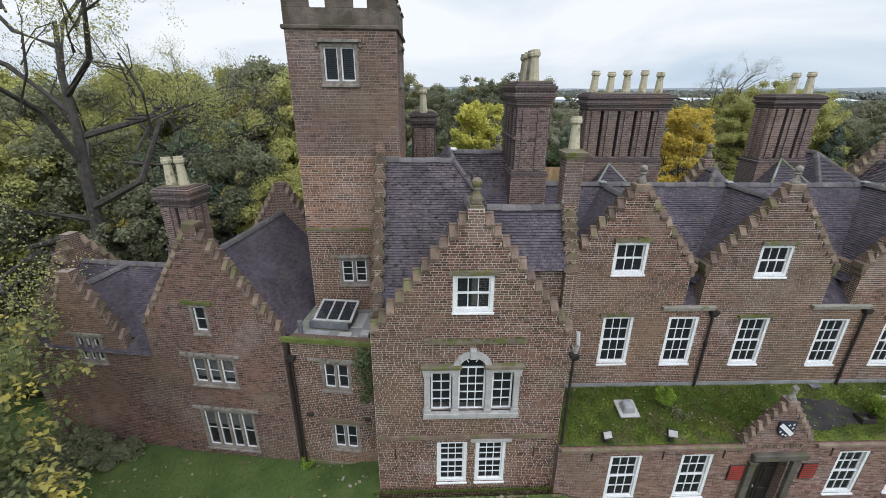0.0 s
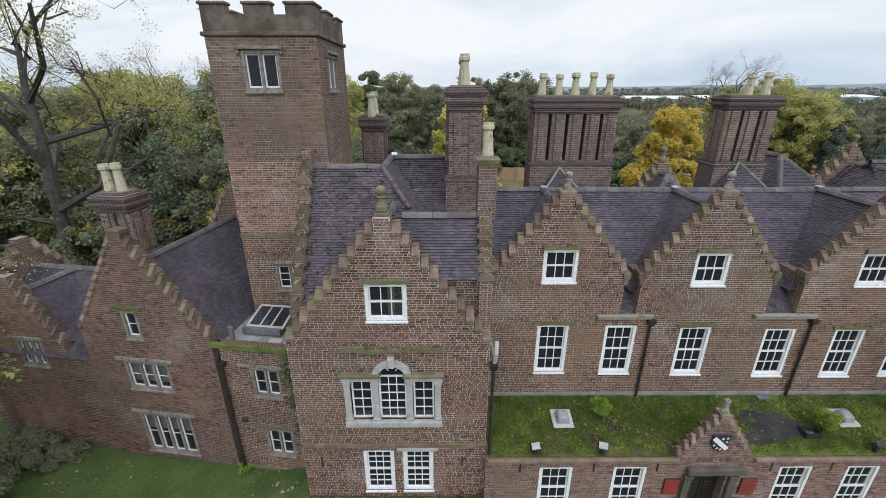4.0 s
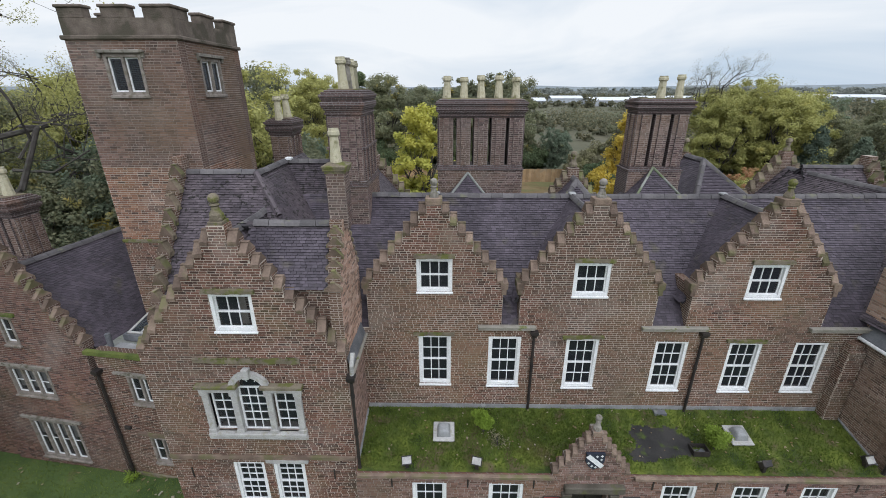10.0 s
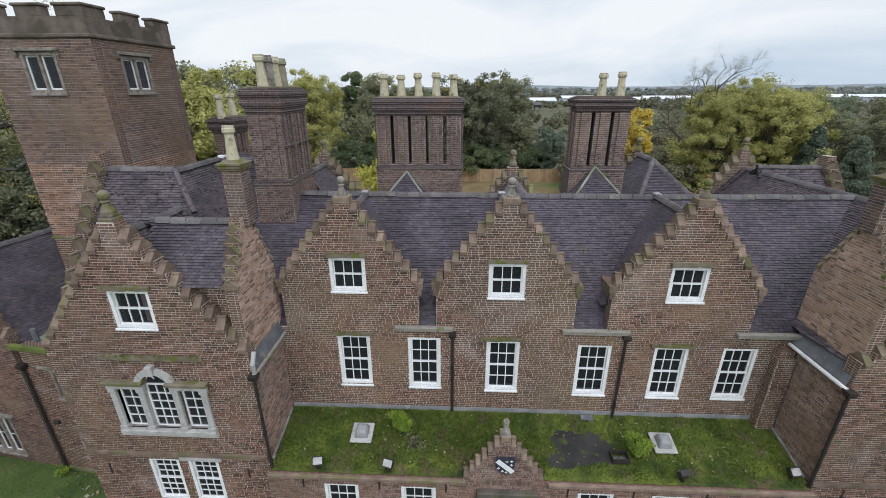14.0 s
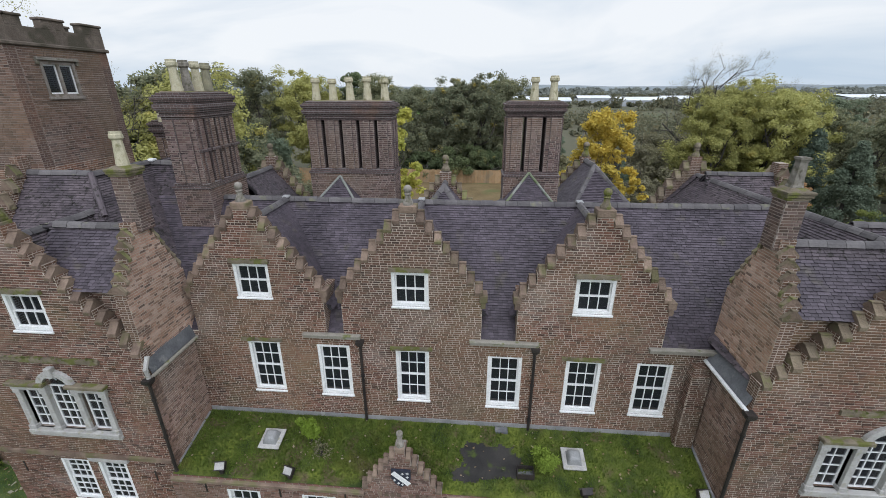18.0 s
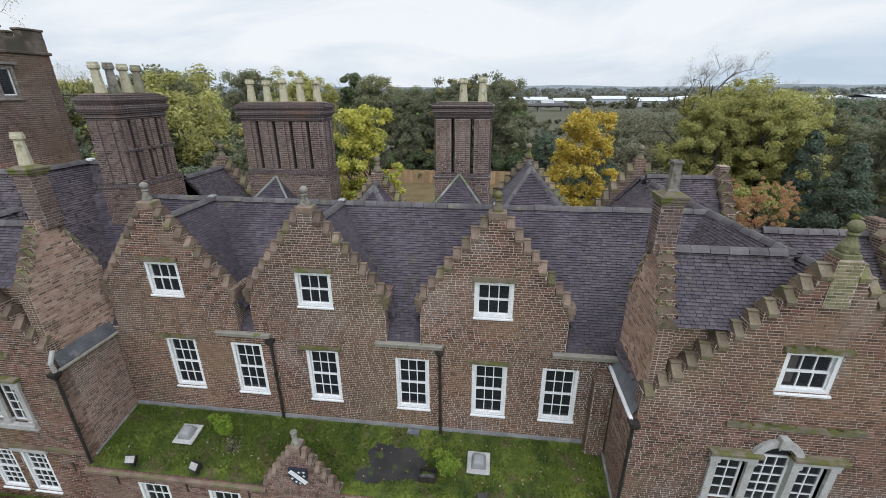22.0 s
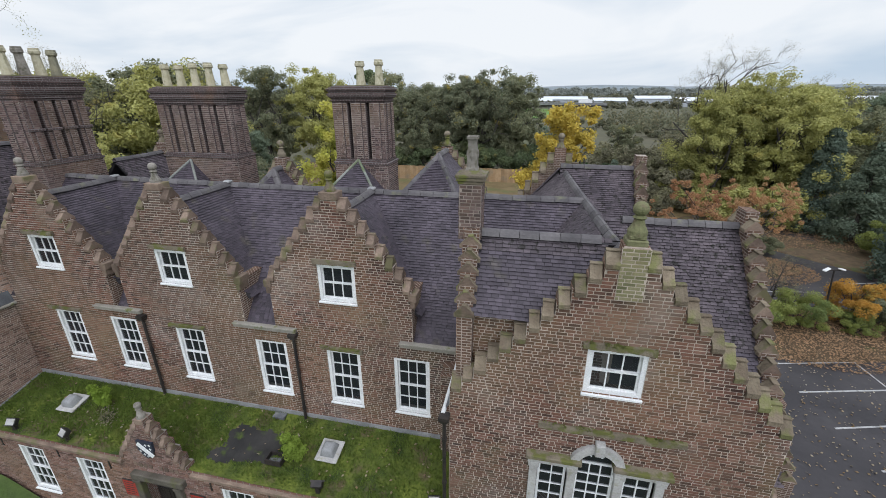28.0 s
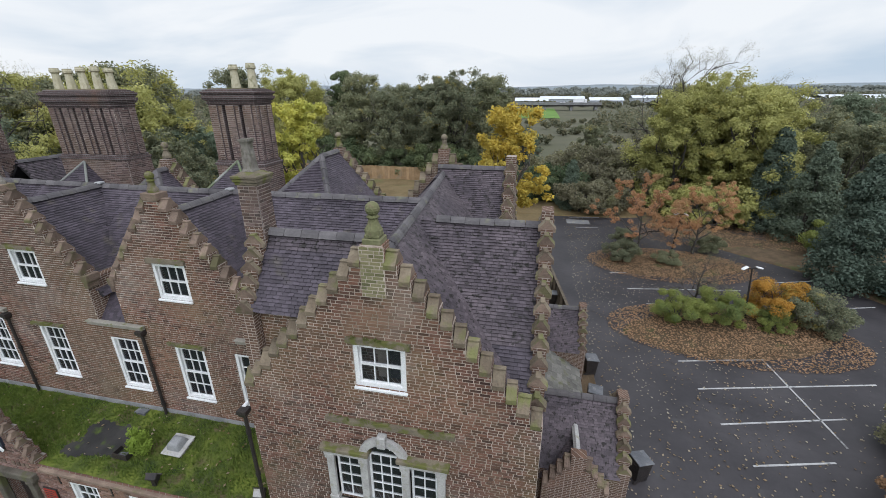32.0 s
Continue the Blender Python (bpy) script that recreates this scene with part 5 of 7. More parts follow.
part("eaves_course", boxes(*ledge, bevel=0.015), STEP, house)


# ---- ground ----
GRASS_SOIL = blotchy("lawn", (0.045, 0.080, 0.018), (0.085, 0.125, 0.034), 0.9, 0.95, (0.10, 0.09, 0.04), (0.62, 0.8), 1.5, 0.6)
FIELD = blotchy("rough_field", (0.085, 0.085, 0.05), (0.12, 0.11, 0.07), 0.02, 0.95, (0.06, 0.075, 0.03), (0.5, 0.7), 0.01, 0.2)
ASPHALT = blotchy("wet_asphalt", (0.034, 0.031, 0.034), (0.056, 0.051, 0.054), 0.35, 0.55, (0.062, 0.06, 0.06), (0.62, 0.8), 1.2, 0.3)
LITTER = blotchy("leaf_litter", (0.085, 0.06, 0.035), (0.14, 0.095, 0.055), 1.8, 0.95, (0.07, 0.08, 0.03), (0.55, 0.7), 0.9, 0.6)
PAINT = blotchy("road_paint", (0.34, 0.34, 0.34), (0.48, 0.48, 0.47), 2.5, 0.7, (0.10, 0.10, 0.10), (0.56, 0.7), 4.0, 0.1)


def grid_sheet(x0, x1, y0, y1, nx, ny, height):
    xs, ys = np.linspace(x0, x1, nx + 1), np.linspace(y0, y1, ny + 1)
    verts = [(x, y, height(x, y)) for y in ys for x in xs]
    faces = [(j * (nx + 1) + i, j * (nx + 1) + i + 1, (j + 1) * (nx + 1) + i + 1, (j + 1) * (nx + 1) + i) for j in range(ny) for i in range(nx)]
    return verts, faces


# one sheet to the horizon, finer near the house
def ground_z(x, y):
    d = math.hypot(x - 12, y - 18)
    far = max(0.0, d - 900) / 2600
    return G - 0.02 + 0.05 * noise.noise((x * 0.06, y * 0.06, 0)) * (d < 400) - min(3.0, max(0, d - 60) / 60) * (y > 60) + far * 6


rings = [0] + [4 * 1.13 ** i for i in range(58)]
segs = 72
gv, gf = [(12, 18, G - 0.02)], []
for r in rings[1:]:
    for k in range(segs):
        a = 2 * math.pi * k / segs
        x, y = 12 + r * math.cos(a), 18 + r * math.sin(a)
        gv.append((x, y, ground_z(x, y)))
for k in range(segs):
    gf.append((0, 1 + k, 1 + (k + 1) % segs))
for j in range(len(rings) - 2):
    o, p = 1 + j * segs, 1 + (j + 1) * segs
    for k in range(segs):
        gf.append((o + k, p + k, p + (k + 1) % segs, o + (k + 1) % segs))
ground = part("ground", (gv, gf), FIELD, None)
tagged(ground, "rough autumn field and open land", "ground", kind="structure")


def lawn_z(x, y):
    """The lawn lies higher by the west wing and falls to the porch."""
    t = min(1.0, max(0.0, (x + 4.5) / 2.2))
    u = min(1.0, max(0.0, (x - 4.2) / 2.5))
    return (LAWN_W + 0.45 * t) * (1 - u) + (G + 0.03) * u + 0.03 * noise.noise((x * 0.4, y * 0.4, 2))


lawn = part("lawn", grid_sheet(-45, 30, -30, 11.4, 150, 50, lawn_z), GRASS_SOIL, None)
tagged(lawn, "mown green lawn before the house", "lawn", kind="structure")
lawn2 = part("lawn", grid_sheet(-45, -2.5, 11.4, 17.5, 85, 12, lawn_z), GRASS_SOIL, None)
tagged(lawn2, "green lawn beside the house", "lawn", kind="structure")
carpark = part("car_park", grid_sheet(29.2, 66, -20, 62, 30, 60, lambda x, y: G + 0.02 + 0.01 * noise.noise((x * 0.2, y * 0.2, 5))), ASPHALT, None)
tagged(carpark, "damp dark asphalt car park strewn with leaves", "car park", kind="structure")

# ---- the mossy porch roof ----
MOSS_ROOF = blotchy("moss_roof", (0.030, 0.050, 0.009), (0.135, 0.165, 0.025), 1.6, 0.95, (0.10, 0.078, 0.042), (0.55, 0.66), 1.3, 0.9)


def roof_z(x, y):
    return 4.08 + (y - PY) * 0.25 + 0.035 * noise.noise((x * 1.3, y * 1.3, 1)) + 0.015 * noise.noise((x * 5, y * 5, 3))


v, f = grid_sheet(3.86, 21.3, PY + 0.06, W, 140, 24, lambda x, y: roof_z(x, y) if y > PY + 0.3 else max(4.155 + 0.03 * noise.noise((x * 3, y * 3, 4)), roof_z(x, y)))
part("porch_roof", (v, f), MOSS_ROOF, house, "low porch roof overgrown with bright moss and grass")
part("roof_deck", boxes((3.82, 21.32, PY + 0.36, W, 3.7, 3.9)), LEAD, house)
part("flashing", boxes((3.86, 20.7, W - 0.045, W + 0.02, 4.62, 4.86)), LEAD_PALE, house, "pale lead flashing at the foot of the wall")
for x in (3.83, 21.33):
    part("flashing", boxes((x - 0.045, x + 0.045, PY + 0.5, W - 0.05, 4.1, 4.24)), LEAD_PALE, house).matrix_basis = pose(0, PY + 0.5, 4.1, 14) @ pose(0, -PY - 0.5, -4.1)
pier = part("corner_pier", boxes((20.72, 21.3, 13.62, W, 4.3, 7.55), (20.78, 21.3, 13.72, W, 7.55, 7.8), bevel=0.01), BRICK, house, "brick pier in the corner of the roof")
brick_skin([20.73, 21.29], [4.3, 7.54], lambda u, v: True, 13.62, -1, "x", UNIT, pier, None, 41)
brick_skin([13.63, W - 0.02], [4.3, 7.54], lambda u, v: True, 20.72, -1, "y", UNIT, pier, None, 42)

# ---- trees ----
BARK = blotchy("bark", (0.055, 0.048, 0.042), (0.10, 0.09, 0.08), 4.0, 0.95, (0.07, 0.085, 0.05), (0.6, 0.7), 2.0, 0.8)


def leaf_material(name, c1, c2, c3=None, at=(0.6, 0.75)):
    m, n, l, b = material(name, 0.6)
    r = n.new("ShaderNodeNewGeometry")
    col = mix_col(n, l, r.outputs["Random Per Island"], c1, c2)
    if c3:
        col = mix_col(n, l, noise_fac(n, l, r.outputs["Position"], 0.45, at[0], at[1], 4), col, c3)
    col = mix_col(n, l, noise_fac(n, l, r.outputs["Position"], 0.9, 0.35, 0.65, 3), mix_col(n, l, 0.25, col, (0.02, 0.025, 0.01)), col)
    oi = n.new("ShaderNodeObjectInfo")
    col = mix_col(n, l, oi.outputs["Random"], mix_col(n, l, 0.16, col, (0.03, 0.035, 0.02)), mix_col(n, l, 0.12, col, (0.55, 0.52, 0.22)))
    l.new(col, b.inputs["Base Color"])
    b.inputs["Specular IOR Level"].default_value = 0.15
    t = n.new("ShaderNodeBsdfTranslucent")
    l.new(col, t.inputs[0])
    s = n.new("ShaderNodeMixShader")
    s.inputs[0].default_value = 0.42
    l.new(b.outputs[0], s.inputs[1]), l.new(t.outputs[0], s.inputs[2])
    l.new(s.outputs[0], n["Material Output"].inputs[0])
    return m


LEAF = {
    "olive": leaf_material("leaf_olive", (0.40, 0.41, 0.14), (0.56, 0.54, 0.20), (0.54, 0.46, 0.14)),
    "green": leaf_material("leaf_green", (0.135, 0.190, 0.140), (0.245, 0.305, 0.225), (0.353, 0.319, 0.139)),
    "dark": leaf_material("leaf_dark", (0.080, 0.125, 0.066), (0.165, 0.215, 0.115), (0.26, 0.25, 0.10), (0.6, 0.72)),
    "yellow": leaf_material("leaf_yellow", (0.60, 0.56, 0.10), (0.72, 0.68, 0.16), (0.46, 0.48, 0.11), (0.45, 0.65)),
    "amber": leaf_material("leaf_amber", (0.72, 0.52, 0.09), (0.80, 0.63, 0.13), (0.62, 0.50, 0.11), (0.45, 0.65)),
    "orange": leaf_material("leaf_orange", (0.54, 0.27, 0.14), (0.64, 0.36, 0.20), (0.48, 0.30, 0.16), (0.5, 0.7)),
    "blue": leaf_material("leaf_conifer", (0.085, 0.135, 0.115), (0.155, 0.215, 0.180)),
    "grey": leaf_material("leaf_twig", (0.205, 0.195, 0.130), (0.310, 0.285, 0.190), (0.219, 0.219, 0.110), (0.5, 0.7)),
    "mixed": leaf_material("leaf_mixed", (0.180, 0.215, 0.140), (0.320, 0.315, 0.195), (0.582, 0.466, 0.117), (0.62, 0.72)),
    "rust": leaf_material("leaf_rust", (0.58, 0.29, 0.05), (0.66, 0.38, 0.08), (0.16, 0.20, 0.06), (0.52, 0.6)),
    "fresh": leaf_material("leaf_yellow_green", (0.22, 0.28, 0.07), (0.38, 0.41, 0.12), (0.12, 0.18, 0.06), (0.5, 0.7)),
    "brown": leaf_material("leaf_brown", (0.34, 0.20, 0.115), (0.50, 0.31, 0.19)),
}


def leaf_cloud(centres, sizes, count, leaf, rng, flat=0.75, shell=0.55):
    """Leaves scattered in clumps: numpy rows of small folded quads."""
    k = len(centres)
    which = rng.integers(0, k, count)
    d = rng.normal(size=(count, 3))
    d /= np.linalg.norm(d, axis=1)[:, None]
    rad = (shell + (1 - shell) * rng.random(count)) ** 0.8
    p = centres[which] + d * (sizes[which] * rad)[:, None] * np.array([1, 1, flat])
    a = d * 0.7 + np.array([0, 0, 0.45]) + rng.normal(size=(count, 3)) * 0.65
    a /= np.linalg.norm(a, axis=1)[:, None]
    t = np.cross(a, rng.normal(size=(count, 3)))
    t /= np.linalg.norm(t, axis=1)[:, None]
    s = np.cross(a, t)
    sz = leaf * (0.6 + 0.8 * rng.random(count))[:, None]
    q = np.stack([p - t * sz, p + s * sz * 0.6, p + t * sz, p - s * sz * 0.6], axis=1).reshape(-1, 3)
    return q


def mesh_quads(name, q, mat):
    n = len(q) // 4
    me = bpy.data.meshes.new(name)
    me.vertices.add(len(q))
    me.vertices.foreach_set("co", q.astype(np.float32).ravel())
    me.loops.add(len(q))
    me.loops.foreach_set("vertex_index", np.arange(len(q), dtype=np.int32))
    me.polygons.add(n)
    me.polygons.foreach_set("loop_start", np.arange(0, len(q), 4, dtype=np.int32))
    me.update(calc_edges=True)
    me.materials.append(mat)
    return me


def branches(bm, base, top, r, rng, depth, spread=0.6, tips=None):
    base, top = Vector(base), Vector(top)
    mid = (base + top) / 2 + Vector(rng.normal(size=3) * (top - base).length * 0.11)
    pipe(bm, [base, mid, top], [r, r * 0.75, r * 0.45], 6 if depth > 1 else 4)
    if tips is not None and depth <= 1:
        tips.append(top)
    if depth == 0:
        return
    d = (top - base)
    for k in range(3 if depth > 1 else 4):
        f = 0.45 + 0.55 * (k + rng.random()) / (3 if depth > 1 else 4)
        o = base + d * min(f, 0.98)
        side = Vector(rng.normal(size=3))
        side = (side - side.project(d)).normalized()
        n = (d.normalized() * (0.75 - spread * 0.3) + side * spread + Vector((0, 0, 0.18))).normalized()
        branches(bm, o, o + n * d.length * (0.42 + 0.25 * rng.random()), r * 0.42, rng, depth - 1, spread, tips)


TREES = {}


def tree_meshes(kind, seed, h, w, leaves, leaf, mat, form):
    """Trunk with limbs, and a crown of leaf clumps with gaps and an uneven outline."""
    key = (kind, seed)
    if key in TREES:
        return TREES[key]
    rng = np.random.default_rng(seed)
    bm, tips = bmesh.new(), []
    if form == "cone":
        pipe(bm, [(0, 0, -0.3), (0, 0, h * 0.5), (0, 0, h * 0.97)], [h * 0.025, h * 0.015, 0.02], 6)
        n = 90
        z = rng.random(n) ** 1.15
        ang = rng.random(n) * 2 * np.pi
        rr = w * (1 - z) ** 0.8 * (0.55 + 0.45 * rng.random(n))
        c = np.stack([rr * np.cos(ang), rr * np.sin(ang), h * (0.05 + 0.93 * z)], axis=1)
        sz = w * (0.16 + 0.22 * (1 - z))
        q = leaf_cloud(c, sz, leaves, leaf, rng, 0.8, 0.3)
    else:
        th = h * (0.30 if form != "bush" else 0.08)
        lean = rng.normal(size=2) * h * 0.03
        if form == "bare":
            # a crooked leader with limbs all the way up
            lead = [Vector((0, 0, -0.4))]
            for k in range(1, 8):
                lead.append(Vector((lead[-1].x + rng.normal() * h * 0.022, lead[-1].y + rng.normal() * h * 0.022, h * 0.115 * k)))
            pipe(bm, lead, [h * (0.024 - 0.0028 * k) for k in range(8)], 8)
            for k in range(11):
                f = 0.30 + 0.68 * (k + rng.random() * 0.5) / 11
                i = min(int(f * 7), 6)
                o = lead[i].lerp(lead[i + 1], f * 7 - i)
                ang = 2.4 * k + rng.normal() * 0.4
                out = w * (1.12 - 0.62 * f) * (0.75 + 0.4 * rng.random())
                branches(bm, o, o + Vector((out * np.cos(ang), out * np.sin(ang), out * (0.35 + 0.75 * rng.random()))), h * (0.013 - 0.007 * f), rng, 4 if kind in ("oak", "bare") else 2, 0.6, tips)
        else:
            pipe(bm, [(0, 0, -0.4), (lean[0] * 0.4, lean[1] * 0.4, th * 0.6), (lean[0], lean[1], th)], [h * 0.026, h * 0.02, h * 0.017], 8)
            for k in range(6):
                ang = 2 * np.pi * (k + rng.random() * 0.6) / 6
                out = w * (0.30 + 0.35 * rng.random()) * (0.45 if k == 0 else 1)
                top = (lean[0] + out * np.cos(ang), lean[1] + out * np.sin(ang), h * (0.50 + 0.22 * rng.random()) if form != "bush" else h * 0.5)
                branches(bm, (lean[0], lean[1], th * (0.8 + 0.2 * rng.random())), top, h * 0.011, rng, 2, 0.75, tips)
        n = {"round": 110, "bush": 40, "bare": 30, "flat": 44}[form]
        u = rng.normal(size=(n, 3))
        u /= np.linalg.norm(u, axis=1)[:, None]
        rr = 0.40 + 0.60 * rng.random(n)
        low = 0.53 if form == "round" else 0.46
        c = u * rr[:, None] * np.array([w * 0.84, w * 0.84, h * 0.42]) + np.array([lean[0], lean[1], h * low])
        if form == "flat":
            up = rng.random(n)
            c = u * np.array([w * 0.75, w * 0.75, 0]) * (rr * (1 - 0.6 * up))[:, None] + np.stack([np.zeros(n), np.zeros(n), h * (0.55 + 0.4 * up)], axis=1)
        sz = w * (0.12 + 0.14 * rng.random(n))
        if tips and form == "bare":
            c = np.array([tuple(t) for t in tips])
            sz = np.full(len(c), w * 0.09)
        if form == "round":
            # lobes of foliage with dark gaps between them, each a heap of clumps
            n = 24
            u = u[:n] * np.array([w * 0.66, w * 0.66, h * 0.37]) * (0.62 + 0.5 * rng.random(n))[:, None]
            lobe = u + np.array([lean[0], lean[1], h * 0.50])
            r = w * (0.24 + 0.20 * rng.random(n))
            d = rng.normal(size=(n, 11, 3)) + np.array([0, 0, 0.45])
            d /= np.linalg.norm(d, axis=2)[:, :, None]
            c = (lobe[:, None, :] + d * (r[:, None] * (0.75 + 0.35 * rng.random((n, 11))))[:, :, None]).reshape(-1, 3)
            sz = np.repeat(r, 11) * (0.26 + 0.26 * rng.random(n * 11))
        q = leaf_cloud(c, sz, leaves, leaf, rng, 0.6 if form == "flat" else 0.8, 0.1 if form == "round" else 0.45)
    me = bpy.data.meshes.new("trunk")
    bm.to_mesh(me)
    bm.free()
    me.materials.append(BARK)
    TREES[key] = (me, mesh_quads("crown", q, mat) if leaves else None, h)
    return TREES[key]


KINDS = {
    # height, half width, leaves, leaf size, material, form, label
    "olive": (14, 5.8, 71400, 0.106, "olive", "round", "broad tree with olive-yellow autumn leaves"),
    "green": (13, 5.0, 51000, 0.114, "green", "round", "dense dark green broadleaf tree"),
    "mixed": (13, 5.0, 51000, 0.114, "mixed", "round", "green tree turning yellow in autumn"),
    "yellow": (12, 3.6, 34000, 0.122, "yellow", "round", "bright yellow autumn tree"),
    "amber": (13, 4.0, 34000, 0.122, "amber", "round", "golden amber autumn tree"),
    "bare": (15, 5.0, 13000, 0.032, "grey", "bare", "nearly bare tree with fine grey branches"),
    "oak": (22, 7.5, 26000, 0.05, "olive", "bare", "tall old tree with dark crooked limbs and few leaves"),
    "pine": (16, 4.2, 15300, 0.129, "dark", "flat", "dark pine with flat layered boughs"),
    "conifer": (12, 3.5, 30000, 0.129, "blue", "cone", "dense conical blue-green conifer"),
    "orange": (5.6, 2.9, 17000, 0.05, "orange", "bare", "small tree with thin salmon-orange leaves"),
    "bush": (2.6, 2.0, 22000, 0.044, "mixed", "bush", "rounded green shrub on a bed"),
    "freshbush": (3.0, 1.9, 24000, 0.038, "fresh", "bush", "yellow-green shrub on the planted island"),
    "rustbush": (2.6, 2.0, 8000, 0.06, "brown", "bush", "dark shrub with sparse rust-brown leaves"),
    "amberbush": (3.6, 2.0, 22000, 0.046, "rust", "bush", "orange-yellow shrub in autumn leaf"),
    "scrub": (5.5, 4.0, 11050, 0.129, "grey", "bush", "tangled grey-brown leafless scrub"),
    "darkbush": (6.0, 4.5, 15300, 0.137, "dark", "bush", "large dark evergreen bush"),
    "olivebush": (4.5, 3.5, 11900, 0.122, "olive", "bush", "bush with pale olive leaves"),
}


def tree(kind, x, y, s=1.0, seed=1, sz=None, z=G):
    h, w, leaves, leaf, mat, form, label = KINDS[kind]
    trunk, crown, _ = tree_meshes(kind, seed, h, w, leaves, leaf, LEAF[mat], form)
    top = "shrub" if "bush" in kind or kind == "scrub" else "tree"
    t = empty(top, x, y, z, label, top)
    rnd = random.Random(x * 13 + y)
    t.rotation_euler = (0, 0, rnd.uniform(0, 6.28))
    t.scale = (s, s, s if sz is None else sz)
    a = new("trunk", trunk)
    a.parent = t
    if crown:
        b = new("crown", crown)
        b.parent = t
    return t


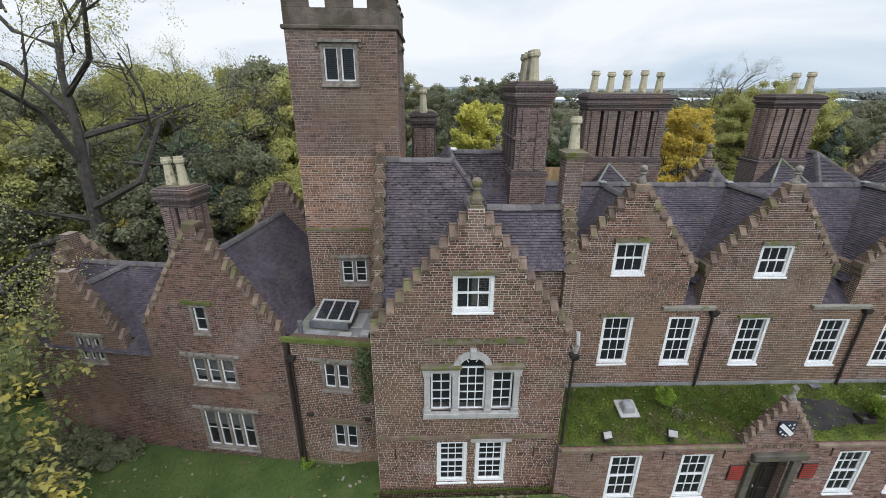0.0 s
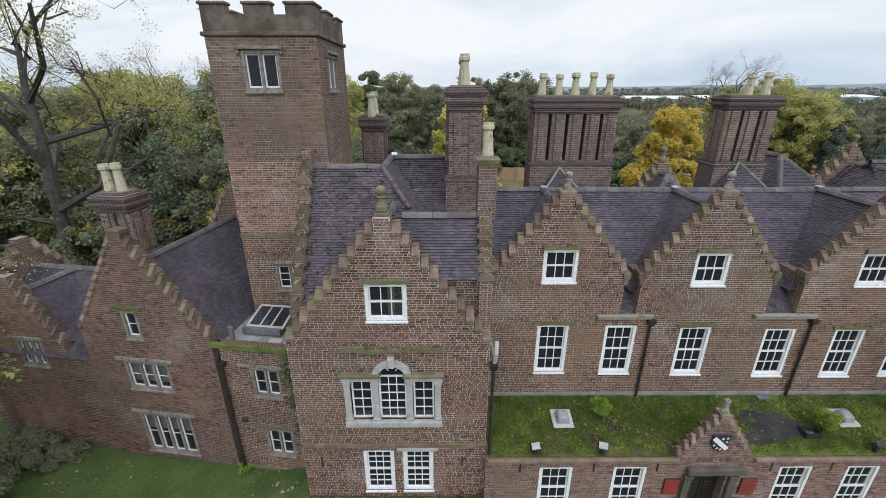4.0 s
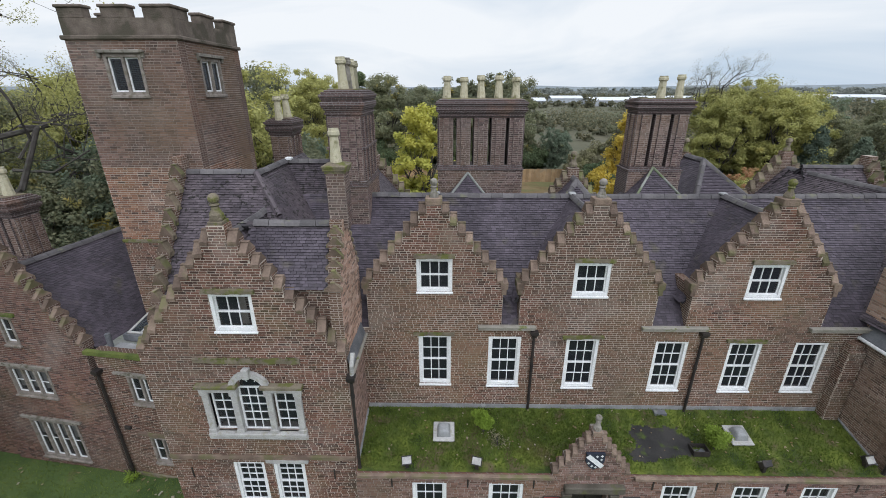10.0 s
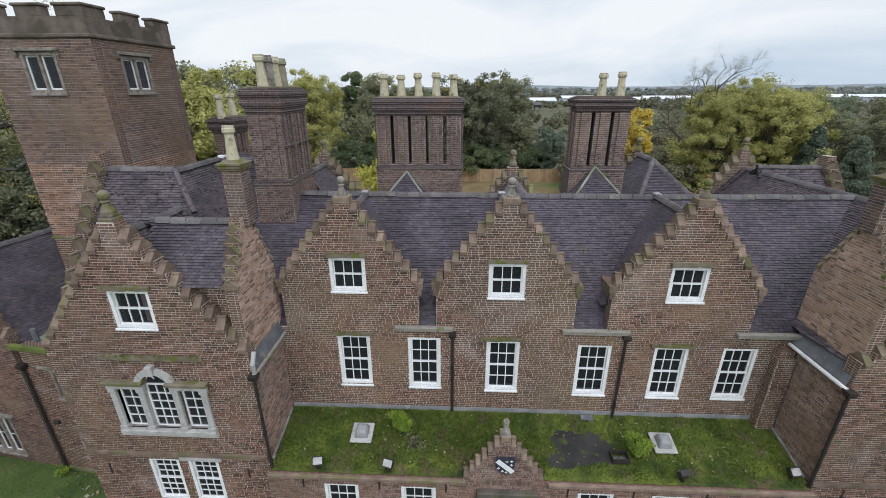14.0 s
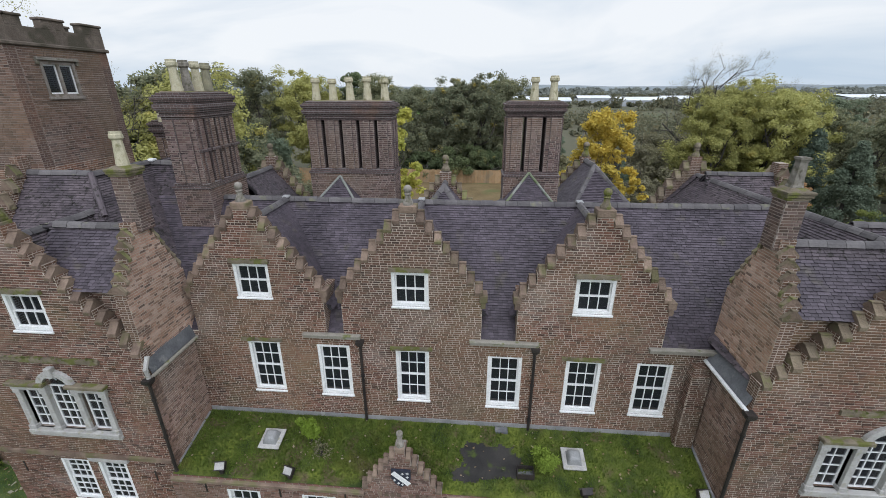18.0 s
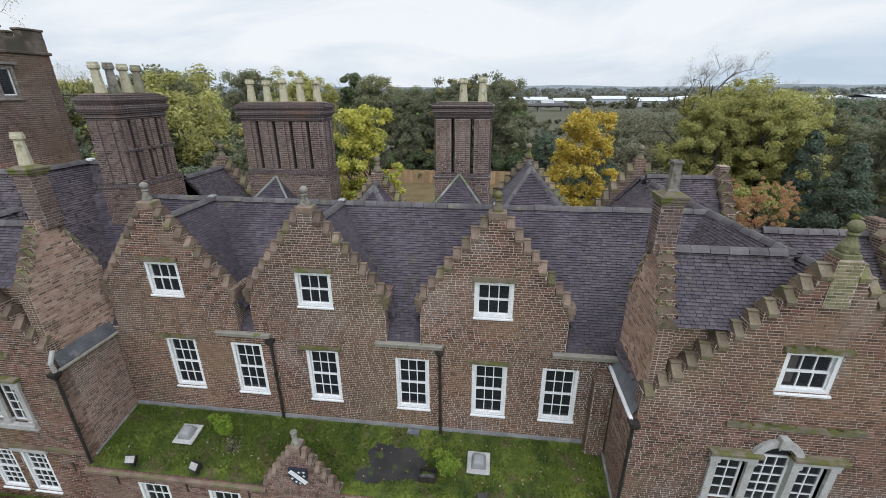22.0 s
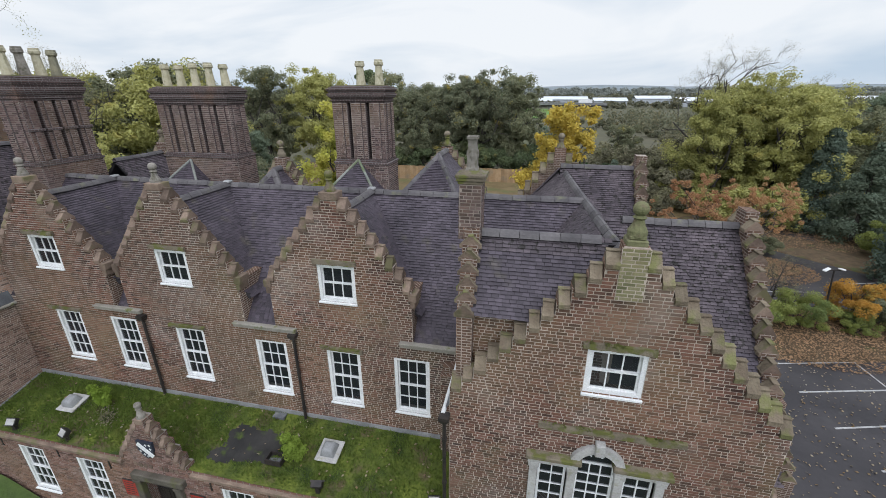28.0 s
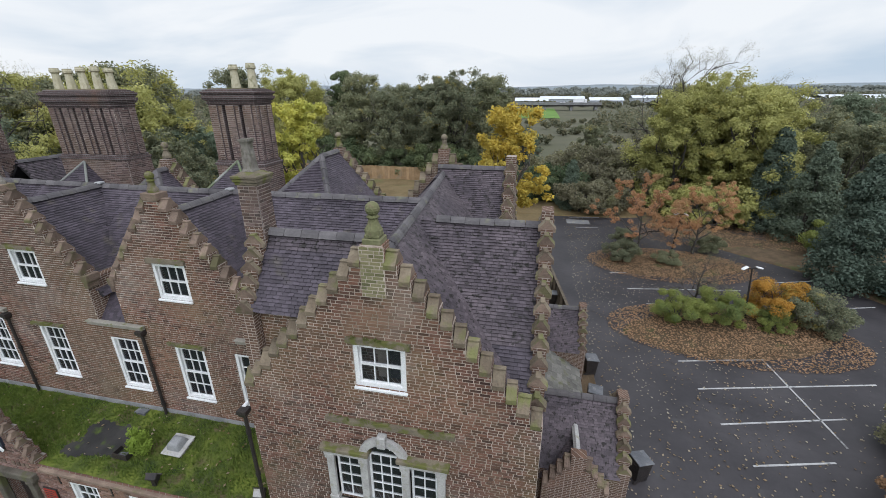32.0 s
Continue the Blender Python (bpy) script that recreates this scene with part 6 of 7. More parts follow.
for kind, x, y, s, seed in (
    # garden trees this side of the fence
    ("yellow", 3.8, 44.5, 1.22, 1), ("amber", 25.4, 44.2, 1.10, 1), ("green", -10, 45, 0.95, 2), ("mixed", -7, 38, 0.9, 2), ("mixed", -15, 43, 1.38, 1), ("olive", -20, 52, 1.25, 1),
    # beyond the fence
    ("mixed", -6, 84, 1.4, 1), ("pine", -12, 90, 1.2, 1), ("mixed", 0, 92, 1.25, 1), ("mixed", 9, 84, 1.35, 2), ("mixed", 13.5, 80, 1.4, 2), ("mixed", 19, 84, 1.35, 1), ("green", 5, 96, 1.2, 1), ("pine", 17.5, 104, 1.1, 2),
    ("darkbush", 22, 80, 1.2, 1), ("darkbush", 11, 77, 1.2, 2), ("darkbush", 4, 78, 1.1, 1), ("darkbush", 16, 78, 1.0, 2), ("mixed", 1.5, 80, 1.15, 1), ("olive", -18, 80, 1.35, 2), ("mixed", -25, 74, 1.45, 1), ("darkbush", -3, 78, 1.1, 1), ("darkbush", -9, 78, 1.3, 2),
    ("darkbush", 28, 62, 0.9, 1), ("darkbush", 31, 64, 1.0, 2), ("scrub", 34, 58, 1.0, 1), ("scrub", 30, 72, 1.1, 2), ("conifer", 33, 60, 0.55, 1), ("green", 26, 78, 0.7, 2), ("scrub", 26, 88, 1.2, 1), ("scrub", 36, 82, 1.3, 2), ("olivebush", 41, 78, 1.4, 1),
    # the broad olive trees by the car park and the scrub beyond
    ("olive", 45.5, 62, 1.05, 1), ("olive", 51.5, 61, 1.15, 2), ("olive", 56, 65, 1.1, 1), ("olive", 48.5, 66, 1.2, 2), ("bare", 47.0, 69, 1.28, 1), ("bare", 53.5, 71, 1.12, 2), ("scrub", 39, 62, 1.3, 1), ("scrub", 36, 68, 1.5, 2), ("olivebush", 42.5, 62, 1.2, 2), ("mixed", 37, 76, 0.75, 1), ("scrub", 42, 72, 1.6, 1),
    ("mixed", 64, 68, 1.0, 2), ("mixed", 73, 66, 1.1, 1), ("scrub", 62, 84, 1.6, 2), ("green", 75, 82, 1.1, 1), ("scrub", 50, 90, 1.7, 1), ("mixed", 62, 58, 0.9, 1),
    ("conifer", 53.8, 56.2, 0.93, 1), ("conifer", 55.4, 51.7, 0.86, 2), ("conifer", 53.0, 41, 0.88, 1), ("conifer", 56.5, 37.5, 0.80, 2), ("freshbush", 55.5, 46.5, 1.5, 1), ("olive", 69, 58, 0.85, 2), ("olivebush", 47, 57, 1.3, 1), ("olivebush", 51, 56, 1.2, 2), ("scrub", 37.5, 58.5, 0.8, 2), ("conifer", 69, 48, 1.1, 1), ("darkbush", 64, 36, 1.0, 1), ("mixed", 73, 54, 1.1, 2), ("conifer", 68, 38, 1.0, 2),
    ("orange", 38.2, 44.6, 1.05, 1), ("orange", 43.6, 45.2, 0.95, 2), ("bush", 36.6, 42.4, 0.9, 2), ("bush", 40.2, 42.0, 0.7, 1), ("freshbush", 38.3, 31.6, 1.0, 1), ("freshbush", 40.9, 31.9, 1.05, 2), ("bare", 40.0, 33.6, 0.3, 1), ("amberbush", 44.8, 33.2, 1.15, 1), ("bush", 46.6, 32.6, 1.25, 2), ("bush", -14.6, 14.0, 1.0, 1), ("bush", -15.8, 12.6, 1.2, 2), ("freshbush", 43.9, 31.6, 0.6, 2),
    ("bush", 37.6, 47.5, 0.8, 1), ("bush", 45.0, 46.2, 0.8, 2), ("rustbush", 43.2, 18.6, 0.9, 2), ("rustbush", 44.9, 17.6, 0.9, 1), ("scrub", 45.6, 21.5, 0.55, 1),
    # the wood to the west
    ("mixed", -22, 27, 1.0, 1), ("green", -17, 30, 1.0, 2), ("mixed", -13, 28, 0.9, 1), ("olive", -9, 28, 0.8, 2), ("mixed", -26, 21, 1.0, 2), ("olive", -24, 37, 1.2, 1), ("bare", -18.8, 33, 1.25, 2), ("oak", -19.4, 24, 1.02, 1),
    ("green", -32, 24, 1.1, 1), ("mixed", -30, 34, 1.2, 1), ("olive", -12, 38, 1.22, 2), ("olive", -36, 38, 1.25, 2), ("mixed", -16.5, 37, 1.3, 2), ("darkbush", -13, 25, 0.9, 1), ("olivebush", -17.5, 23, 1.2, 2), ("mixed", -38, 30, 1.2, 2), ("olivebush", -22, 18.5, 1.1, 1), ("mixed", -30, 13, 0.9, 1),
    ("olive", -20, 36, 1.15, 2), ("mixed", -15, 33, 0.95, 2), ("olivebush", -20, 21, 1.2, 1), ("darkbush", -9, 26, 0.8, 2), ("olive", -28, 42, 1.2, 1), ("mixed", -18, 26, 0.85, 2), ("olive", -25, 27, 0.95, 2), ("olivebush", -14, 22.5, 0.9, 2), ("green", -5, 30, 0.8, 1), ("mixed", -2, 33, 0.75, 2),
):
    tree(kind, x, y, s, seed)


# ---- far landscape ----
# the hills' blue-grey carries the haze of distance in the base colour
HAZE_HILL = blotchy("far_hill", (0.19, 0.225, 0.245), (0.24, 0.27, 0.285), 0.004, 0.95, None, relief=0)
MEADOW = blotchy("green_meadow", (0.10, 0.20, 0.035), (0.14, 0.25, 0.05), 0.03, 0.95, relief=0.1)
CONCRETE = blotchy("concrete", (0.17, 0.17, 0.17), (0.24, 0.24, 0.235), 0.5, 0.85)
SHED = blotchy("pale_cladding", (0.38, 0.41, 0.45), (0.48, 0.51, 0.54), 0.03, 0.6, relief=0)
SHED_ROOF = blotchy("pale_roofing", (0.62, 0.66, 0.70), (0.72, 0.75, 0.78), 0.03, 0.6, relief=0)
FAR_WOOD = leaf_material("leaf_far", (0.14, 0.15, 0.105), (0.225, 0.225, 0.15), (0.27, 0.235, 0.14), (0.5, 0.65))
# leaves paled and greyed: aerial haze mixed into their colour
HAZE_WOOD = leaf_material("leaf_haze_tint", (0.22, 0.245, 0.25), (0.30, 0.325, 0.325))

for k, (r, hmax) in enumerate(((2300, 26), (3300, 52))):
    hv, hf = [], []
    n = 160
    for i in range(n + 1):
        a = radians(20 + 140 * i / n)
        x, y = 12 + r * math.cos(a), r * math.sin(a)
        z = 6 + hmax * (0.5 + 0.5 * noise.noise((x * 0.0011, y * 0.0011, k * 9))) + 3 * noise.noise((x * 0.01, y * 0.01, k))
        for d, zz in ((0, -6), (120, z * 0.8), (260, z), (600, -6)):
            hv.append((x + d * math.cos(a), y + d * math.sin(a), zz))
    for i in range(n):
        for j in range(3):
            p = i * 4 + j
            hf.append((p, p + 4, p + 5, p + 1))
    tagged(part("far_hill", (hv, hf), HAZE_HILL, None), "low wooded hill tinted for haze on the horizon", "hill", kind="structure")

meadow = part("meadow", grid_sheet(-90, 42, 285, 420, 14, 12, lambda x, y: ground_z(x, y) + 0.25), MEADOW, None)
tagged(meadow, "bright green meadow beyond the trees", "meadow", kind="structure")


def far_belt(name, rows, leaf, mat, seed, label):
    """Hedges and woods too far off to count: clumps of leaves over the ground."""
    rng = np.random.default_rng(seed)
    cs, ss = [], []
    for x0, x1, y0, y1, n, h in rows:
        for _ in range(n):
            x, y = rng.uniform(x0, x1), rng.uniform(y0, y1)
            r = h * rng.uniform(0.35, 0.6)
            for _ in range(3):
                cs.append((x + rng.normal() * r * 0.8, y + rng.normal() * r * 0.8, ground_z(x, y) + h * rng.uniform(0.2, 0.75)))
                ss.append(r)
    q = leaf_cloud(np.array(cs), np.array(ss), len(cs) * 60, leaf, rng, 0.8, 0.3)
    ob = new(name, mesh_quads(name, q, mat))
    return tagged(ob, label, "woodland", kind="stuff")


far_belt("scrubland", [(-70, 20, 110, 250, 60, 4), (20, 110, 120, 250, 70, 3.2), (60, 180, 90, 240, 110, 9), (-160, -40, 90, 240, 120, 12), (110, 240, 60, 160, 70, 10)], 0.55, FAR_WOOD, 4, "mixed scrub and hedgerow trees in the middle distance")
far_belt("far_wood", [(-300, 0, 430, 520, 150, 11), (-20, 200, 430, 480, 40, 6), (-200, 500, 640, 760, 150, 11), (150, 500, 250, 450, 160, 11), (-500, -100, 250, 450, 160, 13)], 1.2, FAR_WOOD, 5, "belts of woodland across the plain")
far_belt("hazy_wood", [(-1200, 1500, 700, 1100, 420, 13), (-1800, 2200, 1200, 1900, 380, 18)], 3.0, HAZE_WOOD, 6, "woods tinted for haze below the horizon")
for i, (x, y, w, d, h) in enumerate(((190, 500, 56, 40, 6), (262, 540, 74, 44, 6.5), (372, 570, 90, 50, 6.5), (100, 520, 34, 22, 5), (20, 500, 34, 20, 5), (55, 560, 50, 26, 5.5), (-70, 540, 40, 20, 5), (520, 600, 120, 60, 7), (160, 590, 40, 24, 6), (-160, 600, 50, 24, 5))):
    sh = empty("warehouse", x, y, ground_z(x, y), "long pale warehouse far across the plain", "warehouse", "warehouses on the plain")
    part("wall", boxes((-w / 2, w / 2, -d / 2, d / 2, -2, h)), SHED, sh)
    bm = bmesh.new()
    for s in (-1, 1):
        q = [bm.verts.new(p) for p in ((-w / 2 - 1, s * d / 2 + s, h), (w / 2 + 1, s * d / 2 + s, h), (w / 2 + 1, 0, h + 3.2), (-w / 2 - 1, 0, h + 3.2))]
        bm.faces.new(q)
    part("roof", bm, SHED_ROOF, sh)

bridge = empty("road_bridge", 45, 392, ground_z(45, 392), "low concrete road bridge on piers", "bridge")
part("deck", boxes((-48, 34, -5, 5, 4.6, 5.6)), CONCRETE, bridge)
part("deck_beam", boxes((-48, 34, -4.6, 4.6, 3.4, 4.6)), IRON, bridge)
for s in (-1, 1):
    part("parapet", boxes((-48, 34, s * 4.9 - 0.15, s * 4.9 + 0.15, 5.6, 6.5)), CONCRETE, bridge)
for x in (-34, -12, 10, 30):
    part("pier", boxes((x - 1.2, x + 1.2, -4, 4, -3, 3.4), bevel=0.3), CONCRETE, bridge)
CARW = blotchy("vehicle_white", (0.75, 0.76, 0.77), (0.8, 0.8, 0.8), 1.0, 0.4, relief=0)
CARG = blotchy("vehicle_grey", (0.3, 0.31, 0.33), (0.34, 0.35, 0.37), 1.0, 0.4, relief=0)


def vehicle(name, x, l, h, mat, label):
    v = empty(name, x, 391.5, ground_z(45, 392) + 5.6, label, name)
    if name == "lorry":
        part("cab", boxes((l / 2 - 2, l / 2, -1.2, 1.2, 0.6, h * 0.85), bevel=0.15), mat, v)
        part("trailer", boxes((-l / 2, l / 2 - 2.3, -1.25, 1.25, 0.9, h), bevel=0.05), mat, v)
    else:
        part("body", boxes((-l / 2, l / 2, -0.9, 0.9, 0.35, h * 0.62), bevel=0.15), mat, v)
        part("cabin", boxes((-l * 0.3, l * 0.22, -0.8, 0.8, h * 0.62, h), bevel=0.2), GLASS, v)
    for wx in (-l * 0.32, l * 0.32):
        for s in (-1, 1):
            wh = part("wheel", lathe(bmesh.new(), [(0.4, -0.12), (0.4, 0.12)], 12), IRON, v)
            wh.matrix_basis = pose(wx, s * 1.0, 0.4, 90)


vehicle("lorry", 62, 11, 4.0, CARW, "white lorry crossing the bridge")
vehicle("car", 48, 4.4, 1.5, CARW, "white car crossing the bridge")
vehicle("car", 30, 4.4, 1.5, CARG, "grey car crossing the bridge")

# ---- garden behind the house ----
FENCE = blotchy("fence_board", (0.30, 0.195, 0.10), (0.38, 0.26, 0.15), 1.2, 0.85, (0.22, 0.17, 0.11), (0.55, 0.7), 0.6, 0.2, per_object=0.15)
BROWN_GROUND = blotchy("leafy_soil", (0.14, 0.10, 0.045), (0.19, 0.14, 0.07), 0.4, 0.95, (0.09, 0.11, 0.04), (0.5, 0.65), 0.15, 0.5)
garden = part("garden_ground", grid_sheet(-20, 30, 26, 74, 30, 30, lambda x, y: G + 0.04 + 0.05 * noise.noise((x * 0.2, y * 0.2, 7))), BROWN_GROUND, None)
tagged(garden, "leaf-strewn brown garden ground behind the house", "garden", kind="structure")
fence = empty("garden_fence", -18, 74, G, "tan wooden close-board garden fence", "fence")
bm_ = bpy.data.meshes.new("board")
b0 = boxes((-0.24, 0.24, -0.02, 0.02, -0.4, 2.3))
b0.to_mesh(bm_), b0.free()
bm_.materials.append(FENCE)
rnd = random.Random(5)
for i in range(94):
    share("board", bm_, pose(i * 0.5, rnd.uniform(-0.015, 0.015), rnd.uniform(-0.04, 0.04)), fence)
for i in range(16):
    part("post", boxes((i * 3.1 - 0.07, i * 3.1 + 0.07, 0.02, 0.16, -0.4, 2.35)), FENCE, fence)
statue = new("garden_statue", bpy.data.meshes.new("garden_statue"))
b0 = lathe(bmesh.new(), [(0.55, 0), (0.55, 0.5), (0.4, 0.6), (0.35, 1.5), (0.5, 1.6), (0.3, 1.75), (0.36, 2.3), (0.26, 2.9), (0.2, 3.3), (0.06, 3.5)], 10)
b0.to_mesh(statue.data), b0.free()
statue.data.materials.append(PALE_STONE)
statue.location = (4.6, 78.5, G - 0.1)
tagged(statue, "pale stone garden ornament behind the fence", "statue")

# ---- rainwater goods on the front ----
def downpipe(x, y, z0, z1, mat=IRON, off=-0.1):
    dp = part("downpipe", pipe(bmesh.new(), [(x, y + off, z1), (x, y + off, z0)], 0.05), mat, house, "black iron downpipe")
    part("rainwater_head", lathe(bmesh.new(), [(0.07, -0.22), (0.13, -0.1), (0.13, 0.0)], 4, x, y + off, z1 + 0.12, True), mat, dp)
    z = z0 + 0.5
    while z < z1 - 0.3:
        part("pipe_collar", lathe(bmesh.new(), [(0.068, 0), (0.068, 0.09)], 10, x, y + off, z), mat, dp)
        z += 1.5


downpipe(9.89, W, 4.65, 8.02)
downpipe(15.78, W, 4.6, 8.05)
for a, b in ((7.92, 9.9), (13.62, 15.88), (19.4, 21.4)):
    part("eaves_gutter", boxes((a, b, W - 0.14, W + 0.04, 8.17, 8.30), (a - 0.02, b + 0.02, W - 0.17, W + 0.02, 8.27, 8.33), bevel=0.012), GUTTER_GREY, house, "grey lead-lined eaves gutter")
    bm = bmesh.new()
# wing corner downpipes and the link's pipe
for x, y, z0, z1 in ((3.92, YF - 0.02, G, 7.8), (21.26, YF - 0.02, G, 7.8)):
    downpipe(x, y, z0, z1)
house, manor = bpy.data.objects["west_house"], house
downpipe(-2.93, -0.02, LAWN_W, 6.6)
house = manor
part("drain_spout", pipe(bmesh.new(), [(3.95, YF - 0.1, 7.95), (3.98, YF - 0.15, 8.3), (4.0, YF + 0.02, 8.65)], 0.07), PALE_STONE, house)

# slates lining the gaps between the gables are the main slope; moss along the gutters
# ---- the porch roof's things ----
GREYPLASTIC = blotchy("grey_plastic", (0.22, 0.225, 0.225), (0.28, 0.285, 0.285), 3.0, 0.4, (0.3, 0.31, 0.29), (0.6, 0.75), 5.0, 0.05)


def roof_hatch(x, y):
    h = empty("roof_hatch", x, y, roof_z(x, y), "grey domed plastic roof light on a white kerb", "roof light", "roof lights on the porch")
    h.rotation_euler = (radians(13), 0, 0)
    part("kerb", boxes((-0.33, 0.33, -0.33, 0.33, -0.25, 0.10), (-0.38, 0.38, -0.38, 0.38, 0.10, 0.15), bevel=0.02), PALE_STONE, h)
    # a pillow-shaped dome with rounded corners
    vs, fs, k = [], [], 10
    for i in range(k + 1):
        for j in range(k + 1):
            u, w = 2 * i / k - 1, 2 * j / k - 1
            vs.append((0.235 * u, 0.235 * w, 0.15 + 0.26 * ((1 - abs(u) ** 5) * (1 - abs(w) ** 5)) ** 0.5))
    for i in range(k):
        for j in range(k):
            fs.append((i * (k + 1) + j, (i + 1) * (k + 1) + j, (i + 1) * (k + 1) + j + 1, i * (k + 1) + j + 1))
    ob = part("dome", (vs, fs), GREYPLASTIC, h, "translucent grey dome")
    for p in ob.data.polygons:
        p.use_smooth = True


roof_hatch(6.73, 12.92)
roof_hatch(17.19, 12.92)


def floodlight(x, y, z, yaw):
    f = empty("floodlight", x, y, z, "small floodlight on the porch parapet", "floodlight", "floodlights on the porch roof")
    f.rotation_euler = (0, 0, radians(yaw))
    part("bracket", boxes((-0.06, 0.06, -0.05, 0.05, -0.15, 0.16), (-0.16, 0.16, -0.03, 0.03, 0.13, 0.17)), IRON, f)
    hd = part("lamp_head", boxes((-0.17, 0.17, -0.08, 0.09, -0.12, 0.12), bevel=0.02), IRON, f)
    part("lens", boxes((-0.15, 0.15, -0.095, -0.08, -0.11, 0.11), bevel=0.004), PALE_STONE, hd, "pale glass lens")
    part("visor", boxes((-0.18, 0.18, -0.11, -0.06, -0.14, -0.115), (-0.18, 0.18, -0.11, -0.06, 0.115, 0.14)), IRON, hd)
    hd.matrix_basis = pose(0, 0, 0.27, -40)


for x, yaw in ((5.5, 10), (7.85, -15), (17.35, 190), (20.9, 10)):
    floodlight(x, 11.72 if x < 20 else 11.95, 4.22, yaw)

TAR = blotchy("bare_roof_patch", (0.022, 0.021, 0.02), (0.04, 0.037, 0.034), 1.4, 0.9, (0.05, 0.07, 0.015), (0.58, 0.7), 2.5, 0.5)
v, f = grid_sheet(13.1, 15.6, 11.9, 13.5, 50, 32, lambda x, y: roof_z(x, y) + 0.012 + 0.02 * noise.noise((x * 3, y * 3, 8)))


def in_patch(x, y):
    a, b = (x - 14.35) / 1.0, (y - 12.7) / 0.62
    return max(abs(a), abs(b)) + 0.35 * noise.noise((x * 1.7, y * 1.7, 2)) + 0.2 * noise.noise((x * 6, y * 6, 5)) < 0.95


f = [q for q in f if in_patch(*(sum(v[k][m] for k in q) / 4 for m in (0, 1)))]
tagged(part("bare_patch", (v, f), TAR, house), "dark bare patch in the moss")
tray = empty("plant_crate", 15.55, 12.35, roof_z(15.55, 12.35) + 0.02, "small dark open crate on the mossy roof", "crate")
bm, _ = lattice(-0.28, 0.28, -0.19, 0.19, 0, 0.2, 0.03, 1, 1, 0)
bmesh.ops.rotate(bm, verts=bm.verts, cent=(0, 0, 0), matrix=Matrix.Rotation(radians(90), 3, "X"))
part("rim", bm, IRON, tray)
part("base", boxes((-0.26, 0.26, -0.17, 0.17, -0.02, 0.02)), LEAD, tray)
part("paving_slab", boxes((14.6, 15.05, W - 0.32, W - 0.08, 4.62, 4.74), bevel=0.015), LEAD, house)

# grass tufts and small growth on the roof
TUFT = leaf_material("grass_blade", (0.10, 0.16, 0.025), (0.16, 0.23, 0.04), (0.19, 0.16, 0.06), (0.58, 0.72))


def blades(name, n, place, height, mat, seed, label, category):
    """Short blades of grass over a surface: one joined object."""
    rng = np.random.default_rng(seed)
    x, y, z = place(rng, n)
    a = rng.random(n) * 2 * np.pi
    h = height * (0.4 + 0.9 * rng.random(n) ** 2)
    w = height * 0.16
    lean = rng.normal(size=(n, 2)) * 0.5
    dx, dy = np.cos(a) * w, np.sin(a) * w
    p = np.stack([x, y, z - 0.01], axis=1)
    tip = p + np.stack([lean[:, 0] * h, lean[:, 1] * h, h], axis=1)
    q = np.stack([p - np.stack([dx, dy, 0 * dx], 1), p + np.stack([dx, dy, 0 * dx], 1), tip + np.stack([dx, dy, 0 * dx], 1) * 0.3, tip - np.stack([dx, dy, 0 * dx], 1) * 0.3], axis=1).reshape(-1, 3)
    return tagged(new(name, mesh_quads(name, q, mat)), label, category, kind="stuff")


def on_porch(rng, n):
    x, y = rng.uniform(3.9, 21.25, n), rng.uniform(PY + 0.1, W - 0.05, n)
    keep = np.array([noise.noise((a * 0.9, b * 0.9, 4)) for a, b in zip(x, y)]) > rng.uniform(-0.9, 0.35, n)
    bare = np.array([in_patch(a, b) for a, b in zip(x, y)])
    x, y = np.where(keep & ~bare, x, 4.0 + rng.random(n) * 9), np.where(keep & ~bare, y, W - 0.1 - rng.random(n) * 2.0)
    return x, y, np.array([roof_z(a, b) for a, b in zip(x, y)])


blades("moss_grass", 32000, on_porch, 0.10, TUFT, 3, "short grass and moss on the porch roof", "moss")


def on_lawn(rng, n):
    x, y = rng.uniform(-22, 4, n), rng.uniform(7.5, 14.0, n)
    y = np.where(x > -2.7, np.minimum(y, 11.6), y)
    return x, y, np.array([lawn_z(a, b) for a, b in zip(x, y)])


blades("lawn_grass", 30000, on_lawn, 0.09, TUFT, 4, "blades of lawn grass by the walls", "grass")


def sprig(name, x, y, z, h, w, mat, n, label, seed):
    rng = np.random.default_rng(seed)
    t = empty(name, x, y, z, label, name)
    bm = bmesh.new()
    c = []
    for k in range(7):
        a = rng.random() * 6.28
        top = (w * 0.7 * math.cos(a) * rng.random(), w * 0.7 * math.sin(a) * rng.random(), h * (0.5 + 0.5 * rng.random()))
        pipe(bm, [(0, 0, -0.03), (top[0] * 0.4, top[1] * 0.4, top[2] * 0.6), top], [0.012, 0.009, 0.004], 4)
        c += [top, (top[0] * 0.6, top[1] * 0.6, top[2] * 0.6)]
    part("stalk", bm, BARK, t)
    ob = new("leaves", mesh_quads("leaves", leaf_cloud(np.array(c), np.full(len(c), w * 0.38), n, 0.035, rng, 1.0, 0.2), mat))
    ob.parent = t


FRESH = leaf_material("leaf_fresh", (0.22, 0.33, 0.04), (0.31, 0.43, 0.07))
sprig("shrub", 8.15, 12.95, roof_z(8.15, 12.95), 0.95, 0.46, FRESH, 4200, "small bright green conifer seedling in moss", 1)
sprig("shrub", 8.65, 12.5, roof_z(8.65, 12.5), 0.4, 0.6, LEAF["grey"], 260, "low dry twiggy weed in the moss", 2)
sprig("shrub", 16.1, 12.45, roof_z(16.1, 12.45), 0.85, 0.55, FRESH, 4200, "small leafy green bush growing from moss", 3)
